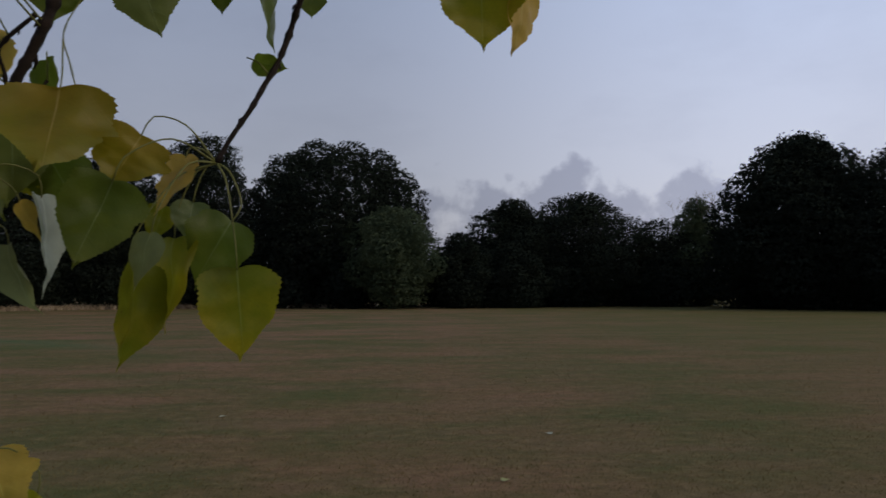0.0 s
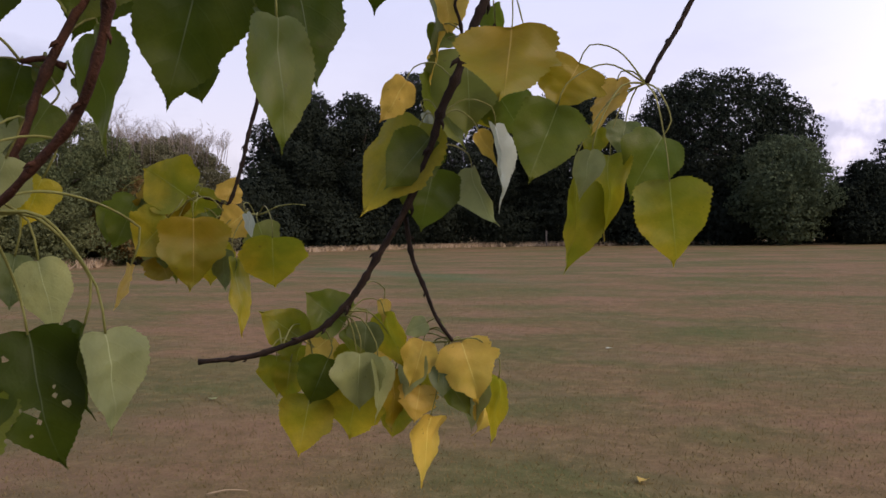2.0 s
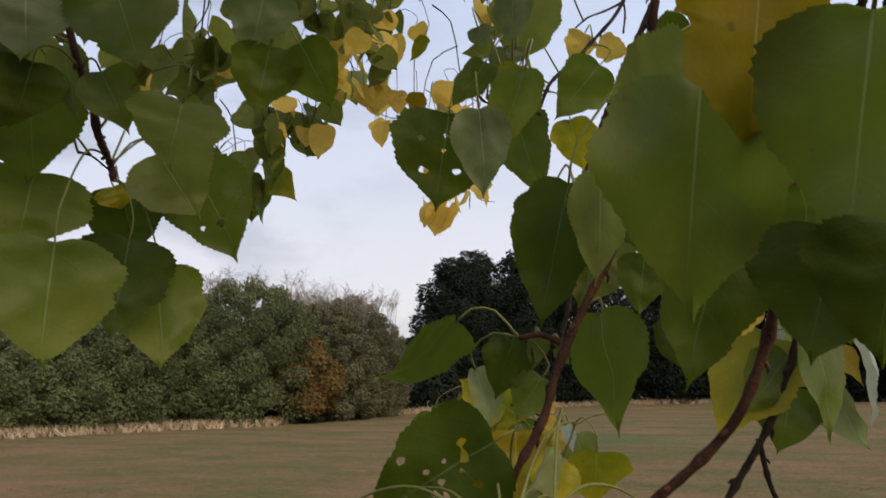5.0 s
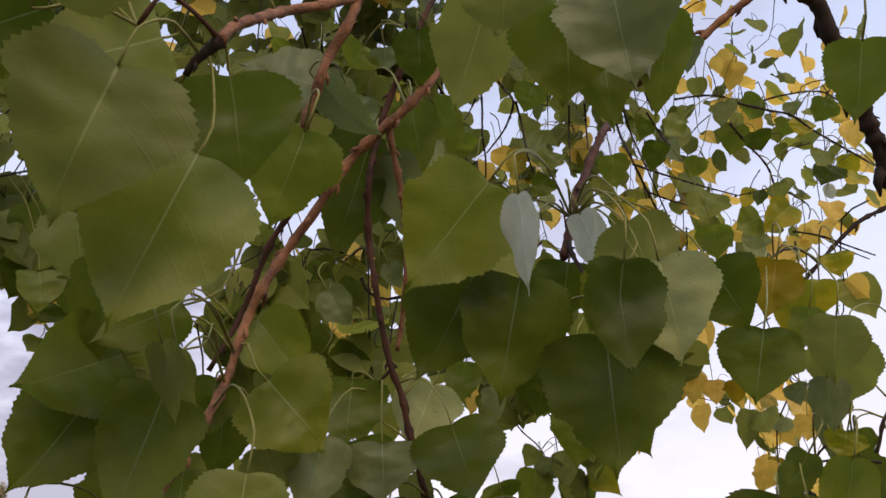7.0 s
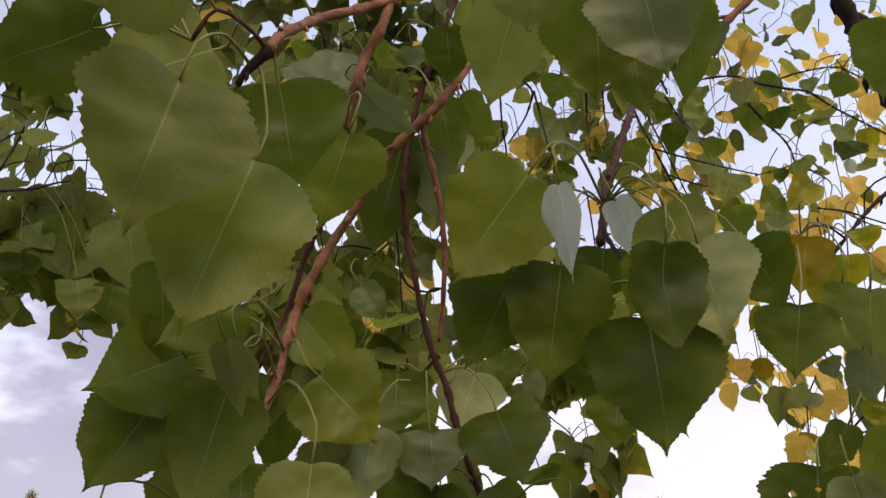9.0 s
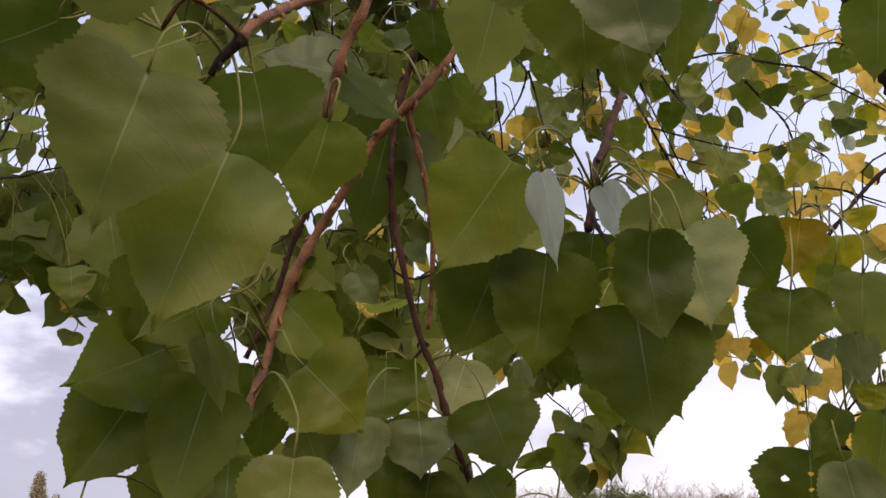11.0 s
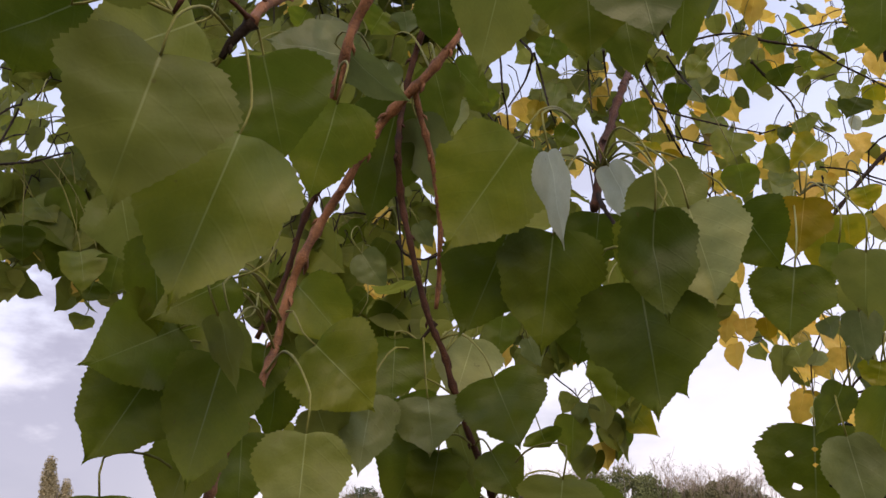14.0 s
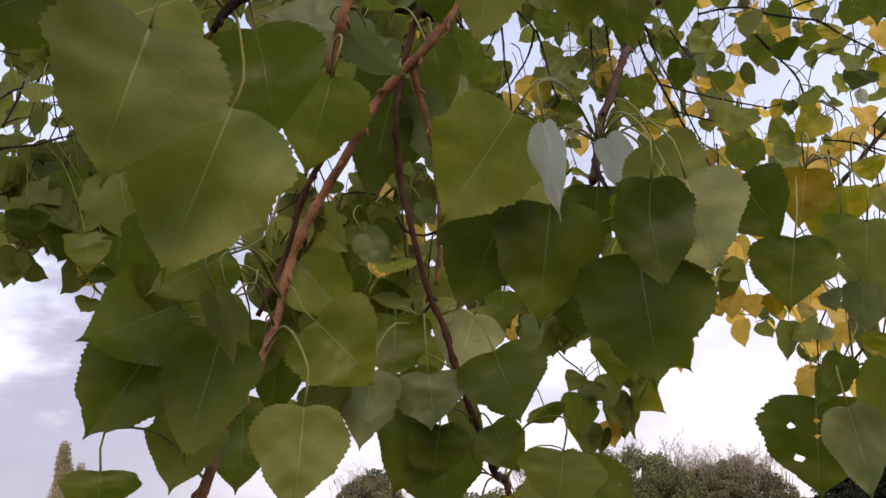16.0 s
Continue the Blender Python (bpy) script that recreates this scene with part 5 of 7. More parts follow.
# red stem with the large leaves overhead
red_stem = branch([(-0.300, -0.500, 3.300), (-0.531, 0.009, 2.177), (-0.541, 0.001, 2.142), (-0.544, -0.007, 2.113), (-0.554, -0.010, 2.103), (-0.558, -0.015, 2.085), (-0.568, -0.014, 2.072), (-0.575, -0.015, 2.063), (-0.581, -0.014, 2.055)], 0.0042, 0.0036, BARK_RED)
twig(red_stem, [(-0.541, 0.001, 2.142), (-0.536, -0.028, 2.117), (-0.535, -0.053, 2.099), (-0.509, -0.079, 2.062), (-0.495, -0.096, 2.038), (-0.486, -0.104, 2.020)], 0.0036, 0.003, BARK_RED)
twig(red_stem, [(-0.486, -0.104, 2.020), (-0.491, -0.108, 2.015), (-0.496, -0.112, 2.010), (-0.501, -0.114, 2.004)], 0.0034, 0.002, BARK_DARK)
twig(red_stem, [(-0.486, -0.104, 2.020), (-0.476, -0.121, 2.022), (-0.477, -0.135, 2.026), (-0.489, -0.142, 2.013)], 0.0016, 0.001, BARK_RED_DIM)
leaf(red_stem, OLIVE, (-0.469, -0.150, 1.975), (-0.488, -0.164, 1.907), 0.076, -7, -14, (-0.492, -0.114, 2.017))
leaf(red_stem, GREEN, (-0.501, -0.103, 1.963), (-0.525, -0.127, 1.877), 0.071, -12, -13, (-0.492, -0.106, 2.013))
leaf(red_stem, GREEN, (-0.501, -0.092, 2.013), (-0.524, -0.070, 1.964), 0.061, -30, -33, (-0.487, -0.106, 2.020))
leaf(red_stem, GREEN, (-0.528, -0.037, 2.016), (-0.560, -0.041, 1.966), 0.050, -15, -31, (-0.581, -0.014, 2.055))
leaf(red_stem, OLIVE, (-0.512, -0.126, 2.029), (-0.515, -0.182, 1.985), 0.063, 13, -20, (-0.479, -0.120, 2.019))
leaf(red_stem, DARK, (-0.544, -0.175, 2.048), (-0.570, -0.228, 2.013), 0.054, -9, -27, (-0.504, -0.140, 2.026))
leaf(red_stem, SAGE, (-0.489, -0.212, 2.083), (-0.524, -0.211, 2.044), 0.059, -1, -42, (-0.499, -0.189, 2.101))
leaf(red_stem, OLIVE, (-0.492, -0.183, 2.018), (-0.436, -0.173, 2.049), 0.059, -17, -59, (-0.503, -0.147, 2.029))
leaf(red_stem, GREEN, (-0.536, -0.122, 2.124), (-0.556, -0.122, 2.102), 0.042, -14, -42, (-0.536, -0.094, 2.115))
leaf(red_stem, SAGE, (-0.598, 0.006, 2.109), (-0.619, -0.049, 2.112), 0.053, -21, -1, (-0.563, -0.010, 2.093))
leaf(red_stem, SAGE, (-0.584, -0.004, 2.098), (-0.582, 0.043, 2.067), 0.028, -62, -53, (-0.556, -0.018, 2.090))
leaf(red_stem, OLIVE, (-0.698, -0.119, 2.015), (-0.715, -0.103, 1.968), 0.048, -11, -23, (-0.581, -0.119, 2.016))
leaf(red_stem, DARK, (-0.614, -0.113, 1.951), (-0.633, -0.104, 1.895), 0.037, -45, -19, (-0.596, -0.112, 1.987))
leaf(red_stem, GREEN, (-0.592, -0.073, 1.924), (-0.612, -0.114, 1.900), 0.040, -15, -19, (-0.632, -0.047, 1.970))
leaf(red_stem, DARK, (-0.599, -0.193, 2.060), (-0.614, -0.201, 2.037), 0.042, -3, -33, (-0.545, -0.178, 2.048))

# stem with the broad dark leaves
stalk_stem = branch([(-0.300, 0.100, 3.500), (-0.500, 0.350, 2.900), (-0.632, 0.375, 2.308), (-0.653, 0.360, 2.252), (-0.590, 0.272, 2.160), (-0.581, 0.247, 2.124), (-0.573, 0.229, 2.096), (-0.566, 0.209, 2.069), (-0.556, 0.193, 2.040), (-0.545, 0.176, 2.012), (-0.538, 0.164, 1.993)], 0.0046, 0.0034, BARK_RED_DIM)
twig(stalk_stem, [(-0.545, 0.176, 2.012), (-0.520, 0.156, 1.984), (-0.494, 0.140, 1.954), (-0.470, 0.119, 1.926)], 0.002, 0.0012, BARK_DARK)
leaf(stalk_stem, GREEN, (-0.484, 0.058, 1.992), (-0.535, 0.034, 1.938), 0.064, -36, -26, (-0.557, 0.192, 2.040))
leaf(stalk_stem, DARK, (-0.528, 0.082, 1.961), (-0.560, 0.062, 1.894), 0.064, -33, -14, (-0.557, 0.192, 2.040))
leaf(stalk_stem, DARK, (-0.507, 0.097, 1.950), (-0.528, 0.094, 1.879), 0.062, -39, -12, (-0.557, 0.192, 2.040))
leaf(stalk_stem, SILVER, (-0.463, 0.062, 1.975), (-0.478, 0.080, 1.926), 0.029, -91, -20, (-0.557, 0.192, 2.040))
leaf(stalk_stem, SILVER, (-0.507, 0.152, 2.010), (-0.509, 0.177, 1.968), 0.031, -94, -31, (-0.557, 0.192, 2.040))
leaf(stalk_stem, OLIVE, (-0.464, 0.148, 1.984), (-0.466, 0.172, 1.941), 0.047, -50, -24, (-0.557, 0.192, 2.040))
leaf(stalk_stem, PALE, (-0.436, 0.137, 1.945), (-0.443, 0.158, 1.892), 0.052, -51, -20, (-0.557, 0.192, 2.040))
leaf(stalk_stem, DARK, (-0.426, 0.098, 1.931), (-0.445, 0.107, 1.876), 0.049, -21, -22, (-0.557, 0.192, 2.040))
leaf(stalk_stem, DARK, (-0.477, 0.133, 1.912), (-0.483, 0.141, 1.834), 0.074, -47, -7, (-0.469, 0.118, 1.927))
leaf(stalk_stem, DARK, (-0.523, 0.132, 1.913), (-0.538, 0.131, 1.877), 0.045, -43, -16, (-0.476, 0.123, 1.934))
leaf(stalk_stem, DARK, (-0.550, 0.180, 1.998), (-0.567, 0.184, 1.961), 0.044, -44, -22, (-0.557, 0.192, 2.040))
leaf(stalk_stem, DARK, (-0.460, 0.216, 1.970), (-0.453, 0.239, 1.930), 0.047, -55, -21, (-0.557, 0.192, 2.040))
leaf(stalk_stem, GREEN, (-0.458, 0.154, 1.934), (-0.460, 0.167, 1.901), 0.040, -51, -19, (-0.557, 0.192, 2.040))
leaf(stalk_stem, GREEN, (-0.468, 0.139, 1.947), (-0.491, 0.132, 1.918), 0.037, -47, -21, (-0.557, 0.192, 2.040))

# red stem high over the field
upper_stem = branch([(-0.100, -0.200, 3.300), (-0.353, 0.382, 2.311), (-0.383, 0.328, 2.250), (-0.398, 0.286, 2.211), (-0.410, 0.260, 2.184), (-0.437, 0.237, 2.159), (-0.457, 0.217, 2.133), (-0.462, 0.198, 2.116), (-0.466, 0.177, 2.101)], 0.0044, 0.003, BARK_RED)
leaf(upper_stem, OLIVE, (-0.496, 0.072, 2.139), (-0.546, 0.079, 2.083), 0.054, -38, -38, (-0.478, 0.111, 2.154))
leaf(upper_stem, OLIVE, (-0.438, 0.041, 2.120), (-0.466, 0.058, 2.083), 0.066, -41, -41, (-0.459, 0.100, 2.148))
leaf(upper_stem, SAGE, (-0.398, 0.081, 2.089), (-0.408, 0.101, 2.029), 0.067, -52, -20, (-0.445, 0.159, 2.105))
leaf(upper_stem, GREEN, (-0.442, 0.091, 2.108), (-0.472, 0.115, 2.058), 0.072, -46, -37, (-0.463, 0.155, 2.127))
leaf(upper_stem, GREEN, (-0.445, 0.120, 2.111), (-0.470, 0.152, 2.054), 0.048, -49, -36, (-0.466, 0.170, 2.110))
leaf(upper_stem, GREEN, (-0.421, 0.161, 2.122), (-0.456, 0.184, 2.067), 0.034, -81, -27, (-0.454, 0.215, 2.138))
leaf(upper_stem, SILVER, (-0.434, 0.149, 2.123), (-0.451, 0.172, 2.086), 0.023, -99, -28, (-0.463, 0.202, 2.145))
leaf(upper_stem, SAGE, (-0.429, 0.188, 2.119), (-0.439, 0.199, 2.100), 0.023, -90, -28, (-0.449, 0.228, 2.144))
leaf(upper_stem, GREEN, (-0.331, 0.208, 2.059), (-0.353, 0.224, 2.021), 0.038, -66, -32, (-0.371, 0.265, 2.135))
leaf(upper_stem, GREEN, (-0.574, 0.181, 2.167), (-0.590, 0.182, 2.149), 0.028, -43, -35, (-0.544, 0.189, 2.155))

# dark twig
dark_twig = branch([(-0.100, 0.200, 3.300), (-0.300, 0.550, 2.600), (-0.478, 0.687, 2.112), (-0.504, 0.653, 2.048), (-0.512, 0.639, 2.024), (-0.532, 0.630, 2.001), (-0.544, 0.611, 1.977), (-0.554, 0.591, 1.958), (-0.559, 0.573, 1.939), (-0.565, 0.567, 1.918), (-0.576, 0.567, 1.902)], 0.0042, 0.002, BARK_DARK)
twig(dark_twig, [(-0.506, 0.650, 2.053), (-0.506, 0.658, 2.037), (-0.512, 0.665, 2.016)], 0.0014, 0.001, BARK_DARK)
twig(dark_twig, [(-0.507, 0.653, 2.045), (-0.525, 0.649, 2.039), (-0.543, 0.645, 2.035), (-0.557, 0.643, 2.026)], 0.0016, 0.001, BARK_DARK)
leaf(dark_twig, OLIVE, (-0.529, 0.488, 1.997), (-0.561, 0.501, 1.938), 0.057, -63, -24, (-0.544, 0.580, 2.042))
leaf(dark_twig, SAGE, (-0.563, 0.492, 1.954), (-0.575, 0.515, 1.884), 0.031, -103, -15, (-0.576, 0.563, 1.996))
leaf(dark_twig, GREEN, (-0.506, 0.580, 1.952), (-0.554, 0.576, 1.906), 0.054, -66, -19, (-0.544, 0.611, 1.977))
leaf(dark_twig, LIME, (-0.541, 0.583, 1.905), (-0.538, 0.600, 1.855), 0.045, -66, -16, (-0.563, 0.575, 1.932))
leaf(dark_twig, YELLOW, (-0.538, 0.659, 2.008), (-0.509, 0.675, 1.996), 0.027, -69, -22, (-0.538, 0.629, 1.997))
leaf(dark_twig, YELLOW, (-0.549, 0.649, 2.020), (-0.568, 0.652, 1.995), 0.032, -66, -22, (-0.532, 0.630, 2.001))
leaf(dark_twig, GREEN, (-0.575, 0.556, 1.934), (-0.578, 0.566, 1.903), 0.027, -63, -19, (-0.572, 0.576, 1.946))
leaf(dark_twig, SAGE, (-0.784, 0.409, 2.047), (-0.812, 0.418, 1.987), 0.075, -44, -24, (-0.788, 0.453, 2.088))
leaf(dark_twig, DARK, (-0.798, 0.430, 1.993), (-0.825, 0.436, 1.929), 0.069, -44, -21, (-0.814, 0.464, 2.036))
leaf(dark_twig, DARK, (-0.775, 0.449, 1.997), (-0.761, 0.491, 1.939), 0.055, -68, -30, (-0.804, 0.470, 2.042))
leaf(dark_twig, YELLOW, (-1.040, 0.589, 2.086), (-1.057, 0.590, 2.051), 0.031, -42, -21, (-1.024, 0.594, 2.108))
leaf(dark_twig, GREEN, (-0.568, 0.512, 1.901), (-0.554, 0.544, 1.821), 0.058, -73, -18, (-0.588, 0.581, 1.945))

# black twig at the canopy edge
black_twig = branch([(-0.100, 0.500, 3.000), (-0.250, 0.750, 2.600), (-0.560, 0.737, 2.234), (-0.590, 0.684, 2.193), (-0.608, 0.662, 2.169), (-0.619, 0.633, 2.139), (-0.628, 0.622, 2.125), (-0.633, 0.613, 2.112)], 0.0046, 0.0026, BARK_DARK)
twig(black_twig, [(-0.619, 0.633, 2.139), (-0.619, 0.605, 2.147), (-0.618, 0.571, 2.139), (-0.608, 0.526, 2.114)], 0.0016, 0.001, BARK_DARK)
twig(black_twig, [(-0.651, 0.649, 2.197), (-0.629, 0.667, 2.187), (-0.609, 0.685, 2.171), (-0.589, 0.702, 2.155)], 0.0014, 0.001, BARK_DARK)
twig(black_twig, [(-0.542, 0.520, 1.894), (-0.553, 0.479, 1.894), (-0.560, 0.452, 1.890), (-0.557, 0.429, 1.891), (-0.555, 0.398, 1.874)], 0.0014, 0.001, BARK_DARK)
twig(black_twig, [(-0.559, 0.452, 1.893), (-0.551, 0.455, 1.901), (-0.538, 0.461, 1.906)], 0.0012, 0.001, BARK_DARK)
leaf(black_twig, AMBER, (-0.495, 0.348, 2.022), (-0.515, 0.354, 1.981), 0.043, -58, -21, (-0.584, 0.542, 2.110))
leaf(black_twig, LIME, (-0.498, 0.376, 2.012), (-0.518, 0.384, 1.964), 0.033, -79, -13, (-0.615, 0.588, 2.107))
leaf(black_twig, LIME, (-0.535, 0.474, 2.050), (-0.545, 0.481, 2.019), 0.032, -61, -20, (-0.626, 0.613, 2.120))
leaf(black_twig, LIME, (-0.537, 0.517, 2.089), (-0.540, 0.524, 2.067), 0.029, -62, -22, (-0.618, 0.633, 2.142))
leaf(black_twig, DARK, (-0.469, 0.274, 1.941), (-0.477, 0.262, 1.890), 0.056, -50, 6, (-0.581, 0.503, 2.064))
leaf(black_twig, OLIVE, (-0.439, 0.313, 1.950), (-0.455, 0.319, 1.907), 0.041, -61, -17, (-0.558, 0.515, 2.068))
leaf(black_twig, SAGE, (-0.466, 0.333, 1.918), (-0.473, 0.339, 1.882), 0.025, -60, -13, (-0.529, 0.445, 1.978))
leaf(black_twig, GREEN, (-0.479, 0.352, 1.978), (-0.491, 0.356, 1.951), 0.026, -88, -8, (-0.591, 0.551, 2.083))
leaf(black_twig, DARK, (-0.546, 0.371, 1.855), (-0.561, 0.370, 1.782), 0.082, -55, -6, (-0.546, 0.402, 1.881), holes=True)
leaf(black_twig, SAGE, (-0.492, 0.325, 1.835), (-0.492, 0.332, 1.774), 0.042, -58, -5, (-0.557, 0.429, 1.891))
leaf(black_twig, DARK, (-0.490, 0.332, 1.871), (-0.511, 0.324, 1.838), 0.032, -91, 13, (-0.561, 0.450, 1.893))
leaf(black_twig, GREEN, (-0.467, 0.346, 1.864), (-0.487, 0.344, 1.804), 0.037, -88, 2, (-0.539, 0.498, 1.893))
leaf(black_twig, LIME, (-0.509, 0.420, 1.901), (-0.518, 0.420, 1.881), 0.029, -60, -11, (-0.541, 0.493, 1.912))
leaf(black_twig, SAGE, (-0.557, 0.437, 1.953), (-0.555, 0.443, 1.935), 0.024, -89, -20, (-0.575, 0.479, 1.977))
leaf(black_twig, SAGE, (-0.531, 0.458, 1.935), (-0.533, 0.460, 1.921), 0.018, -60, -13, (-0.555, 0.495, 1.962))

# large leaves hanging close above the bunch
leaf(near_branch, AMBER, (-0.252, 0.072, 1.759), (-0.264, 0.089, 1.709), 0.041, -78, -20, (-0.260, 0.200, 1.823))
leaf(near_branch, GREEN, (-0.276, 0.091, 1.735), (-0.288, 0.097, 1.664), 0.052, -73, -8, (-0.296, 0.174, 1.764))
leaf(near_branch, OLIVE, (-0.299, 0.171, 1.768), (-0.334, 0.162, 1.759), 0.046, -71, -19, (-0.299, 0.190, 1.777))
leaf(near_branch, GREEN, (-0.227, 0.076, 1.739), (-0.241, 0.091, 1.678), 0.055, -84, -15, (-0.229, 0.160, 1.797))
leaf(near_branch, DARK, (-0.227, 0.081, 1.684), (-0.236, 0.083, 1.649), 0.042, -84, -5, (-0.227, 0.084, 1.685))
leaf(near_branch, DARK, (-0.243, 0.089, 1.686), (-0.253, 0.091, 1.651), 0.035, -81, -5, (-0.242, 0.092, 1.688))
leaf(near_branch, GREEN, (-0.254, 0.111, 1.704), (-0.253, 0.115, 1.679), 0.036, -101, -10, (-0.251, 0.098, 1.702))
leaf(near_branch, DARK, (-0.386, 0.234, 1.749), (-0.408, 0.236, 1.676), 0.043, -74, -6, (-0.360, 0.225, 1.742))
leaf(near_branch, OLIVE, (-0.367, 0.231, 1.750), (-0.374, 0.238, 1.696), 0.032, -67, -10, (-0.355, 0.227, 1.741))
leaf(near_branch, DARK, (-0.349, 0.236, 1.708), (-0.354, 0.237, 1.679), 0.024, -70, -7, (-0.349, 0.245, 1.718))
leaf(near_branch, DARK, (-0.346, 0.335, 1.854), (-0.379, 0.328, 1.845), 0.035, -72, -22, (-0.329, 0.291, 1.836))

# thin twigs of the outer canopy and their small leaves
canopy_twig = branch([(-0.300, 0.200, 3.450), (-0.700, 0.550, 3.200), (-1.100, 0.900, 3.050), (-1.300, 1.250, 2.980)], 0.008, 0.003, BARK_DARK)
twig(canopy_twig, [(-0.960, 0.713, 2.595), (-0.996, 0.763, 2.573), (-0.959, 0.748, 2.482), (-0.985, 0.817, 2.438), (-1.004, 0.883, 2.395), (-0.958, 0.852, 2.321)], 0.0026, 0.0016, BARK_DARK)
twig(canopy_twig, [(-1.006, 0.793, 2.640), (-1.039, 0.846, 2.621), (-1.001, 0.833, 2.516), (-1.030, 0.898, 2.479), (-1.055, 0.951, 2.454)], 0.0022, 0.0013, BARK_DARK)
twig(canopy_twig, [(-0.982, 0.774, 2.500), (-0.979, 0.833, 2.501), (-0.913, 0.810, 2.446), (-0.906, 0.870, 2.447), (-0.896, 0.928, 2.447)], 0.0020, 0.0012, BARK_DARK)
twig(canopy_twig, [(-0.934, 0.852, 2.637), (-0.927, 0.901, 2.659), (-0.857, 0.871, 2.605), (-0.848, 0.933, 2.609), (-0.817, 0.991, 2.631), (-0.734, 0.961, 2.577), (-0.731, 1.019, 2.578), (-0.710, 1.090, 2.560)], 0.0022, 0.0013, BARK_DARK)
twig(canopy_twig, [(-0.817, 0.850, 2.559), (-0.800, 0.914, 2.559), (-0.745, 0.878, 2.504), (-0.746, 0.934, 2.498), (-0.739, 0.993, 2.486), (-0.680, 0.969, 2.408)], 0.0024, 0.0014, BARK_DARK)
twig(canopy_twig, [(-0.793, 0.784, 2.479), (-0.804, 0.834, 2.470), (-0.762, 0.810, 2.396), (-0.783, 0.854, 2.383)], 0.0024, 0.0014, BARK_DARK)
twig(canopy_twig, [(-1.038, 0.874, 2.503), (-1.038, 0.933, 2.504), (-0.967, 0.905, 2.449)], 0.0018, 0.0011, BARK_DARK)
twig(canopy_twig, [(-0.881, 0.897, 2.429), (-0.876, 0.941, 2.448), (-0.813, 0.897, 2.413)], 0.0016, 0.0010, BARK_DARK)
twig(canopy_twig, [(-0.815, 0.944, 2.419), (-0.818, 0.992, 2.418), (-0.783, 0.939, 2.371), (-0.807, 0.973, 2.376)], 0.0014, 0.0008, BARK_DARK)
twig(canopy_twig, [(-1.025, 0.483, 2.581), (-1.068, 0.519, 2.565), (-1.041, 0.496, 2.487), (-1.079, 0.531, 2.476), (-1.124, 0.564, 2.450)], 0.0022, 0.0013, BARK_DARK)
twig(canopy_twig, [(-1.039, 0.487, 2.563), (-1.078, 0.505, 2.567), (-1.046, 0.466, 2.510)], 0.0018, 0.0011, BARK_DARK)
twig(canopy_twig, [(-0.947, 0.448, 2.525), (-0.968, 0.482, 2.529), (-0.927, 0.465, 2.472), (-0.966, 0.487, 2.470), (-1.000, 0.503, 2.474), (-0.984, 0.458, 2.413)], 0.0022, 0.0013, BARK_DARK)
twig(canopy_twig, [(-1.000, 0.377, 2.526), (-1.028, 0.411, 2.525), (-0.989, 0.396, 2.465)], 0.0024, 0.0014, BARK_DARK)
twig(canopy_twig, [(-1.027, 0.415, 2.464), (-1.052, 0.458, 2.456), (-1.006, 0.451, 2.392), (-1.029, 0.496, 2.381)], 0.0022, 0.0013, BARK_DARK)
twig(canopy_twig, [(-1.007, 0.540, 2.550), (-1.039, 0.577, 2.543), (-1.010, 0.561, 2.457), (-1.042, 0.604, 2.442)], 0.0022, 0.0013, BARK_DARK)
twig(canopy_twig, [(-1.098, 0.543, 2.436), (-1.104, 0.580, 2.460), (-1.049, 0.556, 2.414)], 0.0016, 0.0010, BARK_DARK)
twig(canopy_twig, [(-1.013, 0.665, 2.595), (-1.055, 0.702, 2.581), (-1.032, 0.675, 2.491)], 0.0020, 0.0012, BARK_DARK)
twig(canopy_twig, [(-0.937, 0.623, 2.538), (-0.973, 0.659, 2.529), (-0.944, 0.628, 2.459)], 0.0020, 0.0012, BARK_DARK)
twig(canopy_twig, [(-1.316, -0.192, 2.316), (-1.340, -0.166, 2.341), (-1.272, -0.130, 2.321), (-1.294, -0.101, 2.349), (-1.318, -0.081, 2.370)], 0.0022, 0.0013, BARK_DARK)
twig(canopy_twig, [(-1.286, -0.190, 2.374), (-1.302, -0.165, 2.413), (-1.234, -0.144, 2.391), (-1.244, -0.127, 2.439)], 0.0018, 0.0011, BARK_DARK)
twig(canopy_twig, [(-1.298, -0.172, 2.351), (-1.304, -0.157, 2.407), (-1.236, -0.157, 2.391)], 0.0018, 0.0011, BARK_DARK)
twig(canopy_twig, [(-1.296, -0.172, 2.354), (-1.320, -0.155, 2.380), (-1.257, -0.142, 2.352)], 0.0014, 0.0008, BARK_DARK)
twig(canopy_twig, [(-1.091, 0.313, 2.263), (-1.133, 0.312, 2.259), (-1.100, 0.276, 2.208), (-1.143, 0.284, 2.191), (-1.182, 0.292, 2.176)], 0.0022, 0.0013, BARK_DARK)
twig(canopy_twig, [(-1.246, 0.877, 2.136), (-1.262, 0.930, 2.113), (-1.197, 0.886, 2.073)], 0.0018, 0.0011, BARK_DARK)
twig(canopy_twig, [(-1.564, 0.953, 2.226), (-1.591, 1.011, 2.199), (-1.499, 0.983, 2.138), (-1.527, 1.041, 2.098)], 0.0020, 0.0012, BARK_DARK)
twig(canopy_twig, [(-0.791, 0.194, 2.391), (-0.827, 0.226, 2.373), (-0.799, 0.228, 2.316)], 0.0020, 0.0012, BARK_DARK)
twig(canopy_twig, [(-1.065, 0.188, 2.573), (-1.107, 0.220, 2.563), (-1.073, 0.200, 2.502), (-1.112, 0.204, 2.510)], 0.0018, 0.0011, BARK_DARK)
